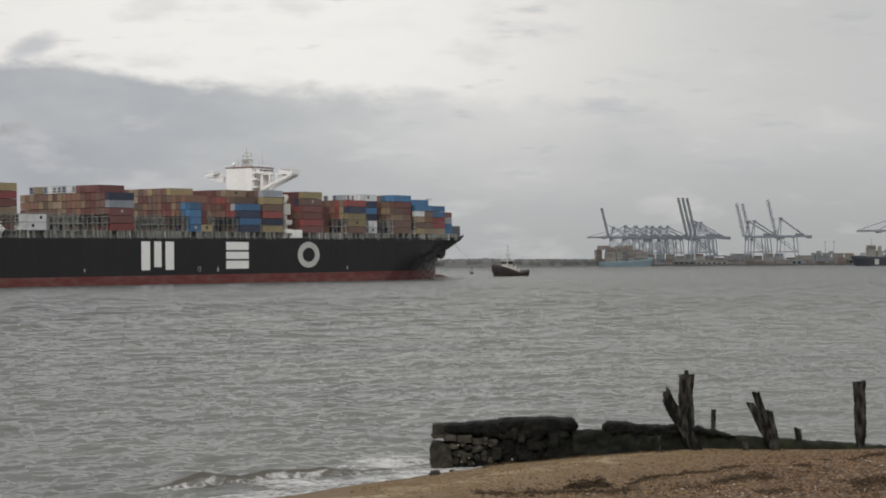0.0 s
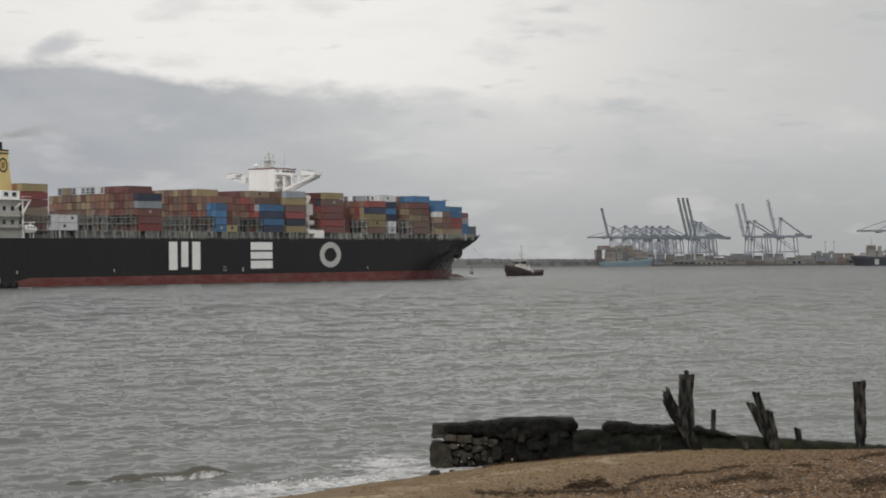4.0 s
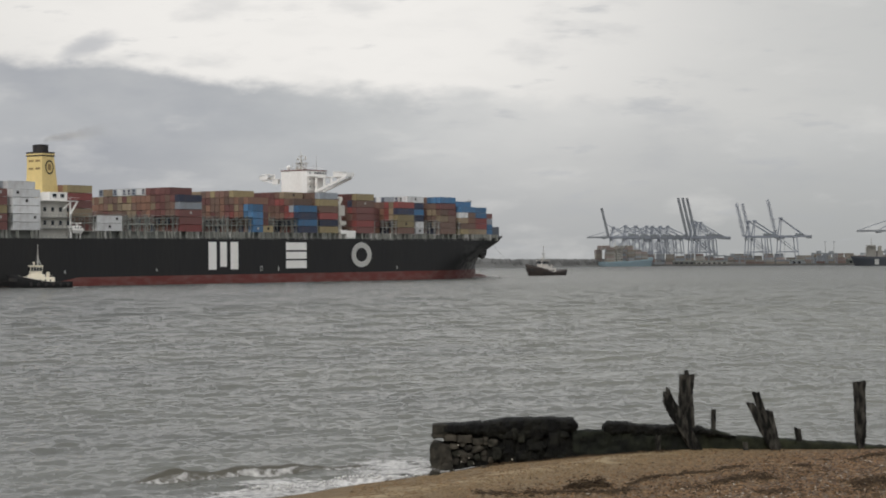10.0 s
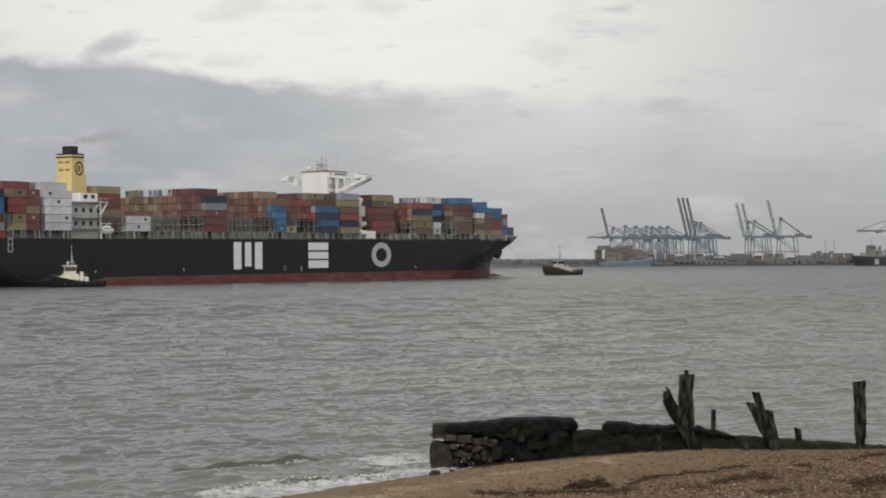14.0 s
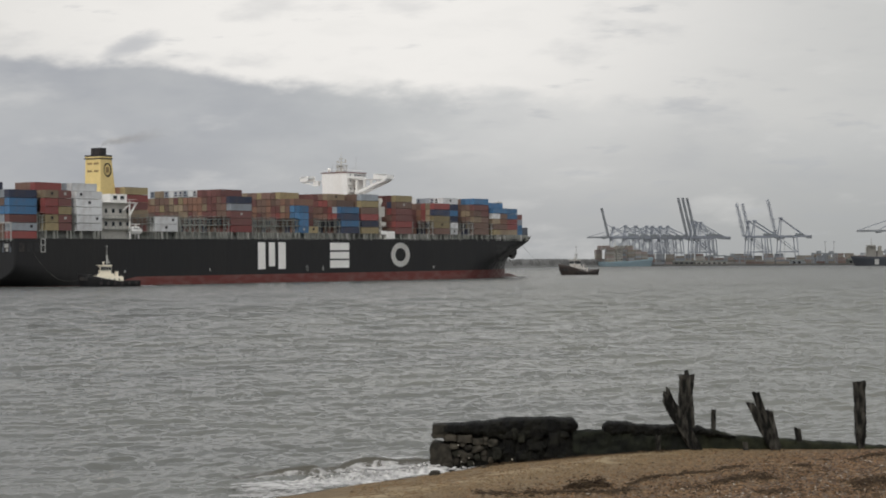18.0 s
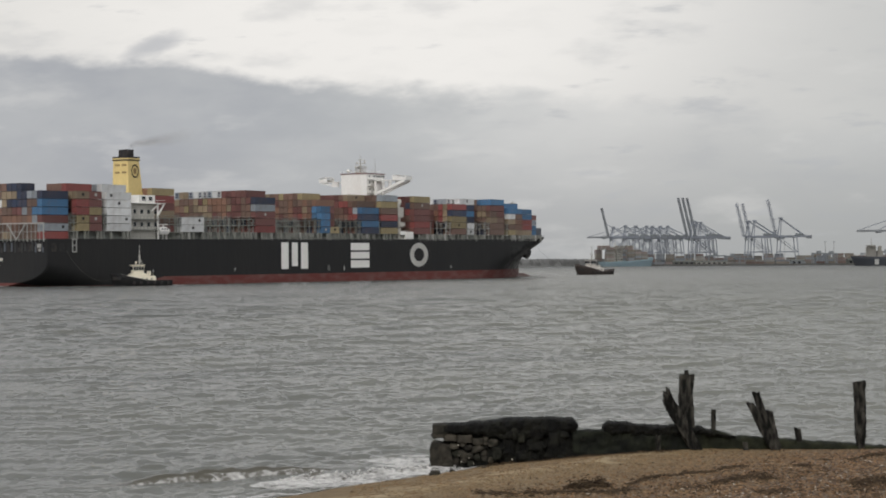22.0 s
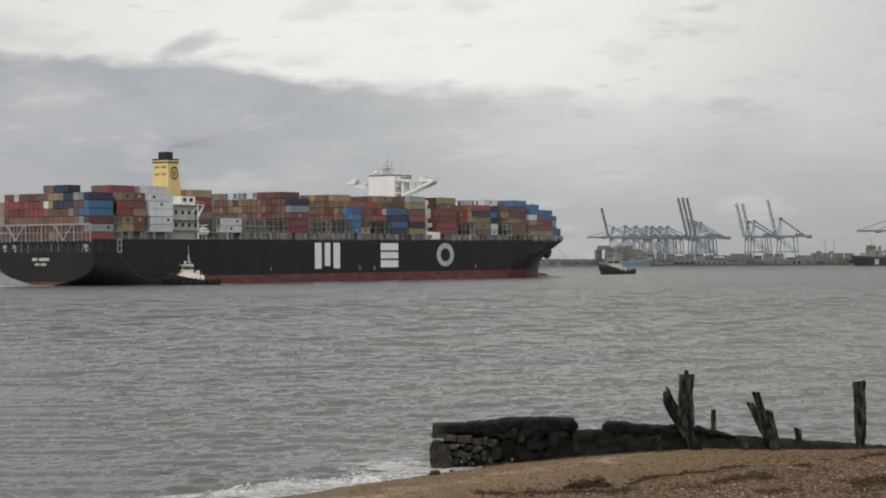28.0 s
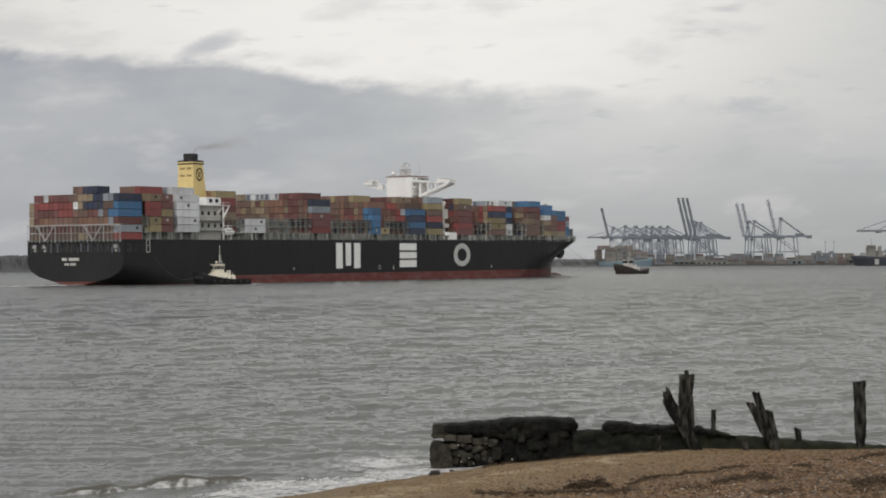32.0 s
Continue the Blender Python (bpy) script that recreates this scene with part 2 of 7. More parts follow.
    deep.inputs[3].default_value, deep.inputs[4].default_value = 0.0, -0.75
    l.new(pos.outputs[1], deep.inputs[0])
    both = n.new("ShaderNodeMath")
    l.new(cloud_shade.outputs[0], both.inputs[0])
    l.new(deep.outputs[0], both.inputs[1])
    silt_and_shade = n.new("ShaderNodeMath")
    silt_and_shade.use_clamp = True
    l.new(silt.outputs[0], silt_and_shade.inputs[0])
    l.new(both.outputs[0], silt_and_shade.inputs[1])
    l.new(silt_and_shade.outputs[0], col.inputs[0])
    l.new(col.outputs[2], p.inputs["Base Color"])
    p.inputs["Roughness"].default_value, p.inputs["IOR"].default_value = 0.2, 1.33
    return m


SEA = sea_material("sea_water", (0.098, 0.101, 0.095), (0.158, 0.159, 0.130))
# darker sea copy: a steep wave face's weaker sky reflection, put into its colour
SHADED_WATER = sea_material("shaded_wave_water", (0.070, 0.066, 0.053), (0.110, 0.104, 0.084))


def shingle_material():
    m, n, l, p = nodes("shingle_beach")
    tc = n.new("ShaderNodeTexCoord")
    vor = n.new("ShaderNodeTexVoronoi")
    vor.inputs["Scale"].default_value = 14
    big = n.new("ShaderNodeTexNoise")
    big.inputs["Scale"].default_value, big.inputs["Detail"].default_value = 0.35, 6
    fine = n.new("ShaderNodeTexNoise")
    fine.inputs["Scale"].default_value, fine.inputs["Detail"].default_value = 7, 7
    fine.inputs["Roughness"].default_value = 0.72
    ramp = n.new("ShaderNodeValToRGB")
    e = ramp.color_ramp.elements
    e[0].color, e[1].color = (0.050, 0.029, 0.015, 1), (0.22, 0.15, 0.078, 1)
    e[0].position, e[1].position = 0.0, 1.0
    for pos, c in ((0.35, (0.115, 0.066, 0.033, 1)), (0.8, (0.165, 0.100, 0.050, 1)), (0.94, (0.38, 0.33, 0.26, 1))):
        k = e.new(pos)
        k.color = c
    mix = n.new("ShaderNodeMix")
    mix.data_type, mix.blend_type = "RGBA", "MULTIPLY"
    mix.inputs[0].default_value = 0.75
    sh = n.new("ShaderNodeMapRange")
    sh.inputs[1].default_value, sh.inputs[2].default_value = 0.35, 0.68
    sh.inputs[3].default_value, sh.inputs[4].default_value = 0.55, 1.15
    add = n.new("ShaderNodeMath")
    add.operation = "MULTIPLY_ADD"
    add.inputs[1].default_value = 0.5
    l.new(tc.outputs["Object"], vor.inputs["Vector"])
    l.new(tc.outputs["Object"], big.inputs["Vector"])
    l.new(tc.outputs["Object"], fine.inputs["Vector"])
    sep = n.new("ShaderNodeSeparateColor")
    l.new(vor.outputs["Color"], sep.inputs[0])
    l.new(sep.outputs[0], ramp.inputs[0])
    l.new(fine.outputs[0], add.inputs[0])
    l.new(big.outputs[0], add.inputs[2])
    half = n.new("ShaderNodeMath")
    half.operation = "MULTIPLY"
    half.inputs[1].default_value = 0.667
    l.new(add.outputs[0], half.inputs[0])
    l.new(half.outputs[0], sh.inputs[0])
    l.new(ramp.outputs[0], mix.inputs[6])
    l.new(sh.outputs[0], mix.inputs[7])
    # distance up the beach from the water's edge, wavering; the lower slope is finer, golden sand with a pale streak
    sx = n.new("ShaderNodeSeparateXYZ")
    l.new(tc.outputs["Object"], sx.inputs[0])

    def calc(op, a, b, c=0.0):
        k = n.new("ShaderNodeMath")
        k.operation = op
        for i, x in enumerate((a, b, c)):
            if isinstance(x, (int, float)):
                k.inputs[i].default_value = x
            else:
                l.new(x, k.inputs[i])
        return k.outputs[0]

    def ranged(v, a, b, c=0.0, d=1.0):
        k = n.new("ShaderNodeMapRange")
        l.new(v, k.inputs[0])
        for i, x in enumerate((a, b, c, d)):
            k.inputs[i + 1].default_value = x
        return k.outputs[0]

    up = calc("ADD", calc("MULTIPLY_ADD", sx.outputs[0], 0.78, 43.1), calc("MULTIPLY", sx.outputs[1], -0.626))
    up = calc("ADD", up, calc("MULTIPLY_ADD", big.outputs[0], 3.0, -1.5))
    sandy = calc("MULTIPLY", ranged(up, 13.5, 8.0), 0.72)
    sg = n.new("ShaderNodeMix")
    sg.data_type = "RGBA"
    sg.inputs[6].default_value, sg.inputs[7].default_value = (0.095, 0.060, 0.025, 1), (0.40, 0.285, 0.140, 1)
    grit = n.new("ShaderNodeTexNoise")
    grit.inputs["Scale"].default_value, grit.inputs["Detail"].default_value, grit.inputs["Roughness"].default_value = 20, 4, 0.7
    l.new(tc.outputs["Object"], grit.inputs["Vector"])
    l.new(calc("MULTIPLY_ADD", ranged(grit.outputs[0], 0.36, 0.64), 0.62, calc("MULTIPLY", ranged(fine.outputs[0], 0.36, 0.64), 0.38)), sg.inputs[0])
    sand = n.new("ShaderNodeMix")
    sand.data_type = "RGBA"
    l.new(sandy, sand.inputs[0])
    l.new(mix.outputs[2], sand.inputs[6])
    l.new(sg.outputs[2], sand.inputs[7])
    streak = n.new("ShaderNodeTexNoise")
    streak.inputs["Scale"].default_value, streak.inputs["Detail"].default_value = 1.6, 7
    l.new(tc.outputs["Object"], streak.inputs["Vector"])
    band = calc("MULTIPLY", ranged(calc("ABSOLUTE", calc("SUBTRACT", up, 6.2), 0.0), 1.3, 0.1), ranged(streak.outputs[0], 0.40, 0.58))
    pale = n.new("ShaderNodeMix")
    pale.data_type = "RGBA"
    pale.inputs[7].default_value = (0.47, 0.37, 0.22, 1)
    l.new(calc("MULTIPLY", band, 0.8), pale.inputs[0])
    l.new(sand.outputs[2], pale.inputs[6])
    l.new(pale.outputs[2], p.inputs["Base Color"])
    b = n.new("ShaderNodeBump")
    b.inputs["Strength"].default_value, b.inputs["Distance"].default_value = 0.9, 0.06
    l.new(vor.outputs["Distance"], b.inputs["Height"])
    l.new(b.outputs[0], p.inputs["Normal"])
    p.inputs["Roughness"].default_value = 0.8
    return m


SHINGLE = shingle_material()


# ---- mesh helpers ----
def V(*a):
    return Vector(a)


def hexa(bm, c):
    """A solid from eight corners: four below, four above, both counter-clockwise."""
    v = [bm.verts.new(p) for p in c]
    for f in ((3, 2, 1, 0), (4, 5, 6, 7), (0, 1, 5, 4), (1, 2, 6, 5), (2, 3, 7, 6), (3, 0, 4, 7)):
        bm.faces.new([v[i] for i in f])
    return v


def box(bm, x0, x1, y0, y1, z0, z1):
    return hexa(bm, [(x0, y0, z0), (x1, y0, z0), (x1, y1, z0), (x0, y1, z0), (x0, y0, z1), (x1, y0, z1), (x1, y1, z1), (x0, y1, z1)])


def beam(bm, p, q, w, h=None):
    """A rectangular bar from p to q."""
    p, q, h = Vector(p), Vector(q), h or w
    d = (q - p).normalized()
    side = d.cross(V(0, 0, 1))
    side = V(1, 0, 0) if side.length < 1e-3 else side.normalized()
    up = side.cross(d).normalized()
    a, b = side * w / 2, up * h / 2
    hexa(bm, [p - a - b, p + a - b, q + a - b, q - a - b, p - a + b, p + a + b, q + a + b, q - a + b])


def tube(bm, p, q, r0, r1=None, seg=10):
    """A round bar from p to q, tapered from r0 to r1."""
    p, q, r1 = Vector(p), Vector(q), r0 if r1 is None else r1
    d = (q - p).normalized()
    s = d.cross(V(0, 0, 1))
    s = V(1, 0, 0) if s.length < 1e-3 else s.normalized()
    u = s.cross(d)
    rings = []
    for c, r in ((p, r0), (q, r1)):
        rings.append([bm.verts.new(c + (s * math.cos(6.28319 * i / seg) + u * math.sin(6.28319 * i / seg)) * r) for i in range(seg)])
    for i in range(seg):
        bm.faces.new((rings[0][i], rings[0][(i + 1) % seg], rings[1][(i + 1) % seg], rings[1][i]))
    bm.faces.new(rings[0][::-1])
    bm.faces.new(rings[1])


def part(name, bm, material, parent=None, label="", bevel=0.0, smooth=False, kind=""):
    """Links a bmesh as one mesh object, under a thing or a part when given."""
    if bevel:
        bmesh.ops.bevel(bm, geom=bm.edges[:], offset=bevel, segments=1, affect="EDGES", clamp_overlap=True)
    bmesh.ops.recalc_face_normals(bm, faces=bm.faces[:])
    me = bpy.data.meshes.new(name)
    bm.to_mesh(me)
    bm.free()
    for mm in material if isinstance(material, (list, tuple)) else [material]:
        me.materials.append(mm)
    if smooth:
        me.polygons.foreach_set("use_smooth", [True] * len(me.polygons))
    ob = new(name, me)
    ob.parent = parent
    if label:
        ob["label"] = label
    if kind:
        ob["kind"] = kind
    return ob


def sheet(name, co, faces, material, parent=None, smooth=True):
    me = bpy.data.meshes.new(name)
    me.from_pydata(co, [], faces)
    me.materials.append(material)
    if smooth:
        me.polygons.foreach_set("use_smooth", [True] * len(me.polygons))
    me.update()
    ob = new(name, me)
    ob.parent = parent
    return ob


def thing(name, label, category, m=None, group="", kind=""):
    ob = new(name)
    ob.empty_display_size = 0.5
    if m is not None:
        ob.matrix_world = m
    return tagged(ob, label, category, group, kind)


def grid_faces(rows, cols):
    return [(i * cols + j, i * cols + j + 1, (i + 1) * cols + j + 1, (i + 1) * cols + j) for i in range(rows - 1) for j in range(cols - 1)]


# ---- sky: a sloping sheet of cloud that drifts ----
def cloud_material():
    m, n, l, p = nodes("cloud_bank")
    n.remove(p)
    out = n["Material Output"]
    tc = n.new("ShaderNodeTexCoord")
    sep = n.new("ShaderNodeSeparateXYZ")
    l.new(tc.outputs["Object"], sep.inputs[0])

    def calc(op, a, b=None, c=None):
        k = n.new("ShaderNodeMath")
        k.operation = op
        for i, x in enumerate((a, b, c)):
            if x is None:
                continue
            if isinstance(x, (int, float)):
                k.inputs[i].default_value = x
            else:
                l.new(x, k.inputs[i])
        return k.outputs[0]

    def noise_at(x, y, z, scale, detail=6, rough=0.55):
        cb = n.new("ShaderNodeCombineXYZ")
        for i, v in enumerate((x, y)):
            l.new(v, cb.inputs[i])
        cb.inputs[2].default_value = z
        k = n.new("ShaderNodeTexNoise")
        k.inputs["Scale"].default_value, k.inputs["Detail"].default_value, k.inputs["Roughness"].default_value = scale, detail, rough
        l.new(cb.outputs[0], k.inputs["Vector"])
        return k.outputs[0]

    def smooth(v, a, b):
        k = n.new("ShaderNodeMapRange")
        k.interpolation_type = "SMOOTHSTEP"
        l.new(v, k.inputs[0])
        k.inputs[1].default_value, k.inputs[2].default_value = a, b
        return k.outputs[0]

    def blend(f, a, b):
        k = n.new("ShaderNodeMix")
        k.data_type = "RGBA"
        l.new(f, k.inputs[0])
        for i, x in ((6, a), (7, b)):
            if isinstance(x, tuple):
                k.inputs[i].default_value = (*x, 1)
            else:
                l.new(x, k.inputs[i])
        return k.outputs[2]

    # bearing and height of the place on the sheet, as tangents
    az = calc("DIVIDE", sep.outputs[0], sep.outputs[1])
    el = calc("DIVIDE", sep.outputs[2], sep.outputs[1])
    wide = calc("MULTIPLY", el, 2.2)
    lump = noise_at(az, wide, 1.7, 9, 7)
    puff = noise_at(az, wide, 5.2, 30, 5)
    soft = noise_at(az, wide, 9.4, 4, 3)
    # the bank's upper edge falls slowly to one side
    ridge = calc("MULTIPLY_ADD", az, -0.095, 0.0905)
    edge = calc("ADD", calc("SUBTRACT", ridge, el), calc("MULTIPLY_ADD", lump, 0.042, -0.021))
    edge = calc("ADD", edge, calc("MULTIPLY_ADD", puff, 0.022, -0.011))
    bank = smooth(edge, -0.003, 0.009)
    fade = smooth(az, 0.08, -0.10)
    bank = calc("MULTIPLY", bank, calc("MULTIPLY_ADD", fade, 0.62, 0.38))
    low = smooth(el, 0.085, 0.0)
    bright = smooth(calc("ADD", calc("POWER", calc("MULTIPLY", calc("ADD", az, 0.07), 5.0), 2.0), calc("POWER", calc("MULTIPLY", calc("SUBTRACT", el, 0.14), 16.0), 2.0)), 2.2, 0.0)
    high = blend(smooth(soft, 0.35, 0.7), (0.70, 0.69, 0.67), (0.80, 0.78, 0.745))
    high = blend(bright, high, (0.865, 0.845, 0.815))
    high = blend(smooth(az, -0.06, 0.26), high, (0.548, 0.553, 0.546))
    dark = blend(smooth(az, -0.25, -0.05), blend(smooth(lump, 0.35, 0.7), (0.36, 0.376, 0.412), (0.46, 0.472, 0.487)), blend(smooth(lump, 0.35, 0.7), (0.46, 0.474, 0.485), (0.575, 0.585, 0.585)))
    col = blend(bank, high, dark)
    col = blend(calc("MULTIPLY", low, 0.9), col, blend(smooth(az, -0.12, 0.2), (0.415, 0.422, 0.435), (0.375, 0.385, 0.385)))
    # mottling, thin wisps, and one small detached cloud
    mott = noise_at(az, calc("MULTIPLY", el, 3.2), 7.7, 16, 6)
    col = blend(calc("MULTIPLY", smooth(mott, 0.50, 0.72), 0.28), col, (0.40, 0.415, 0.44))
    col = blend(calc("MULTIPLY", smooth(mott, 0.46, 0.26), 0.30), col, (0.74, 0.73, 0.71))
    wisp = smooth(noise_at(az, calc("MULTIPLY", el, 4.5), 3.3, 22, 5), 0.60, 0.74)
    col = blend(calc("MULTIPLY", wisp, 0.42), col, (0.44, 0.455, 0.48))
    da = calc("ADD", calc("MULTIPLY_ADD", az, 62.0, 14.0), calc("MULTIPLY_ADD", lump, 1.6, -0.8))
    de = calc("ADD", calc("MULTIPLY_ADD", el, 125.0, -14.95), calc("MULTIPLY", da, -0.8))
    de = calc("ADD", de, calc("MULTIPLY_ADD", puff, 2.4, -1.2))
    blob = smooth(calc("ADD", calc("POWER", da, 2.0), calc("POWER", de, 2.0)), 1.7, -0.2)
    col = blend(calc("MULTIPLY", blob, 0.62), col, (0.36, 0.38, 0.42))
    em = n.new("ShaderNodeEmission")
    l.new(col, em.inputs[0])
    l.new(em.outputs[0], out.inputs[0])
    return m


def make_sky():
    co = []
    els = [-0.004 + 0.006 * i for i in range(34)]
    for e in els:
        d = 1 / (1 / 4700 + 0.00366 * max(e, 0) * 1.0)
        for a in range(-14, 13):
            co.append((a * 0.035 * d, d, e * d))
    ob = sheet("backdrop", co, grid_faces(len(els), 27), cloud_material())
    ob.location = (0, 0, EYE)
    return tagged(ob, "overcast grey sky with a drifting darker cloud bank", "sky", kind="structure")


CLOUDS = make_sky()


# ---- sea ----
def make_sea():
    ys = [20.0]
    while ys[-1] < 4650:
        y = ys[-1]
        ys.append(y + (1.0 if y < 52 else 0.17 if y < 120 else 0.0015 * y if y < 280 else 0.0015 * y * (y / 280) ** 1.5))
    ys = [y for y in ys if y < 4660]
    az = [-0.62, -0.5, -0.42, -0.36] + [-0.27 + 0.54 * i / 420 for i in range(421)] + [0.36, 0.5, 0.62]
    rng = random.Random(4)
    waves = []
    for i in range(64):
        lam = 0.75 * 21 ** (i / 63) * rng.uniform(0.9, 1.1)
        th = radians(-64 + rng.gauss(0, 30 if lam > 3 else 42))
        waves.append((lam, math.cos(th), math.sin(th), rng.uniform(0, 6.28), 0.0046 * lam if lam < 2.2 else 0.0101 * (lam / 2.2) ** 0.5))
    Y, A = np.meshgrid(np.array(ys), np.array(az), indexing="ij")
    X = A * np.maximum(Y, 60)
    DX, DY, Z = np.zeros_like(X), np.zeros_like(X), np.zeros_like(X)
    step = np.maximum(np.gradient(np.array(ys))[:, None], 0.0013 * Y)
    for lam, cx, cy, ph, amp in waves:
        k = 6.28319 / lam
        w = np.clip((lam / step - 2.2) / 2.5, 0, 1)
        # longer waves grow away from the shelter of the beach
        if lam > 3:
            w = w * (0.6 + 1.1 * np.clip((Y - 100) / 200, 0, 1))
        a = k * (cx * X + cy * Y) + ph
        Z += amp * w * np.sin(a)
        DX += amp * w * cx * np.cos(a) * 0.9
        DY += amp * w * cy * np.cos(a) * 0.9
    co = np.stack([X + DX, Y + DY, Z], -1).reshape(-1, 3)
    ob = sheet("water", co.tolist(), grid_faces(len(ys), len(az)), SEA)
    return tagged(ob, "choppy grey-brown estuary water", "sea", kind="structure")


WATER = make_sea()


# ---- beach ----
def beach_height(x, y):
    s = 0.78 * (x + 5.5) - 0.626 * (y - 62.0)
    if s < 0:
        z = 0.14 * s
    else:
        z = 0.92 * (1 - math.exp(-s / 4.0)) + 0.10 * math.exp(-((s - 6.6) / 2.2) ** 2) - 0.09 * min(1.0, max(0.0, (y - 63) / 5)) * min(1.0, s / 12)
        if s > 21:
            z += (s - 21) ** 1.35 * 0.085
    if y > 69.9:
        z = min(z, 0.75 - 2.2 * (y - 69.9))
    z += 0.05 * noise.noise((x * 0.5, y * 0.5, 0)) + 0.02 * noise.noise((x * 2, y * 2, 3))
    return max(z, -6.0)


def make_beach():
    xs = [-400, -200, -100, -60, -40, -30] + [-24 + 0.4 * i for i in range(126)] + [28, 34, 45, 70, 120, 250, 500]
    ys = [-500, -200, -90, -40, -20, 0, 12, 24, 34, 42] + [46 + 0.3 * i for i in range(110)] + [80, 84, 90, 100, 120, 160]
    co = []
    for y in ys:
        for x in xs:
            z = beach_height(x, y)
            if y < 46 and math.hypot(x, y) < 30:
                z = min(z, 6.3)
            co.append((x, y, min(z, 6.4)))
    ob = sheet("ground", co, grid_faces(len(ys), len(xs)), SHINGLE)
    return tagged(ob, "brown shingle beach sloping into the water", "beach", kind="structure")


make_beach()


# ---- the container ship: x forward from midships, y to port, z up from the waterline ----
LENGTH, HALF, MID = 366.0, 24.0, 183.0
BAY, COL, TIER, BASE = 14.05, 2.5, 2.8, 20.0


def lerp(x, pts):
    for (a, p), (b, q) in zip(pts, pts[1:]):
        if x <= b:
            return p + (q - p) * max(0.0, (x - a) / (b - a))
    return pts[-1][1]


def deck_top(u):
    return lerp(u, [(60, 17.2), (130, 17.55), (250, 17.7), (330, 18.2)]) + 1.7 * max(0.0, (u - 318) / 48) ** 2.2


def half_breadth(u, w):
    keel = lerp(u, [(0, 1.3), (12, -1.6), (30, -6.5), (70, -13)])
    turn = lerp(u, [(0, 7.6), (30, 8.5), (70, 3.0)])
    k = min(1.0, max(0.0, (w - keel) / turn))
    b = HALF * math.sqrt(max(0.0, 1 - (1 - k) ** 2.2))
    tip = lerp(w, [(-13, 338), (0, 343.5), (6, 343.5), (9, 346), (12, 350.5), (14.5, 356.8), (17.2, 363.2), (19.9, 367.8)])
    full = lerp(w, [(-13, 240), (0, 264), (6, 281), (12, 303), (17.2, 318), (19.9, 320)])
    if u > full:
        r = min(1.0, (u - full) / (tip - full))
        b *= 1 - r ** lerp(w, [(0, 1.7), (12, 1.5), (17.2, 1.5)])
    return max(b, 0.0)


def stem(w):
    return lerp(w, [(-13, 338), (0, 343.5), (6, 343.5), (9, 346), (12, 350.5), (14.5, 356.8), (17.2, 363.2), (19.9, 367.8)])


def boot_line(u):
    return lerp(u, [(0, 2.0), (6, 1.0), (42, 0.7), (54, 3.54), (366, 3.54)])


def hull_band(name, w0, w1, n, material, ship, label="", to_top=False, u_from=0.0):
    """One painted band of the shell plating, both sides and the transom."""
    fr = [0, .004, .012, .02, .035, .05, .065, .08, .1, .13, .17, .2, .3, .45, .6, .68, .72, .75, .78, .8, .82, .84, .86, .88, .9, .915, .93, .945, .958, .97, .98, .988, .995, 1.0]
    co, faces = [], []
    for side in (-1, 1):
        base = len(co)
        for k in range(n + 1):
            for s in fr:
                w = w0 + (w1 - w0) * k / n
                u = u_from + s * (stem(min(w, 19.9)) - u_from)
                if to_top:
                    w = boot_line(u) + (deck_top(u) - boot_line(u)) * k / n
                    u = u_from + s * (stem(min(w, 19.9)) - u_from)
                else:
                    w = w0 + (boot_line(u) - w0) * k / n
                    u = u_from + s * (stem(min(w, 19.9)) - u_from)
                co.append((u - MID, side * max(half_breadth(u, w), 0.0), w))
        for f in grid_faces(n + 1, len(fr)):
            faces.append(tuple(base + i for i in (f if side < 0 else f[::-1])))
    m = len(fr)
    if u_from == 0.0:
        off = (n + 1) * m
        for k in range(n):
            faces.append((k * m, (k + 1) * m, off + (k + 1) * m, off + k * m))
    ob = sheet(name, co, faces, material, ship)
    ob.data.polygons.foreach_set("use_smooth", [len(p.vertices) == 4 and abs(p.normal.x) < 0.9 for p in ob.data.polygons])
    if label:
        ob["label"] = label
    return ob


def container_mesh(length, colour):
    """A box with corner posts proud of recessed panels."""
    bm = bmesh.new()
    box(bm, 0, length, 0, 2.38, 0, TIER - 0.17)
    bmesh.ops.recalc_face_normals(bm, faces=bm.faces[:])
    fs = bm.faces[:]
    bmesh.ops.inset_individual(bm, faces=fs, thickness=0.15, depth=-0.05)
    me = bpy.data.meshes.new(colour + "_container")
    bm.to_mesh(me)
    bm.free()
    me.materials.append(BOX[colour])
    return me


# bay start, base height, tiers in each of 19 rows from starboard to port
def rows_of(*runs):
    out = []
    for n, t in runs:
        out += [t] * n
    return (out + [out[-1]] * 19)[:19]


BAYS = [
    (0.7, 17.1, rows_of((1, 0), (4, 6), (5, 7), (8, 6), (1, 5))),
    (14.5, BASE, rows_of((1, 5), (1, 5), (4, 6), (13, 5))),
    (29.2, BASE, rows_of((1, 5), (6, 6), (12, 5))),
    (68.1, BASE, rows_of((1, 2), (5, 0), (11, 6), (2, 5))),
    (82.15, BASE, rows_of((19, 0))),
    (96.2, BASE, rows_of((19, 0))),
    (110.3, BASE, rows_of((2, 5), (15, 6), (2, 5))),
    (124.3, BASE, rows_of((19, 0))),
    (138.3, BASE, rows_of((19, 0))),
    (151.9, BASE, rows_of((1, 4), (3, 5), (15, 6))),
    (165.9, BASE, rows_of((19, 0))),
    (179.8, BASE, rows_of((1, 4), (2, 5), (16, 6))),
    (193.6, BASE, rows_of((1, 6), (18, 6))),
]
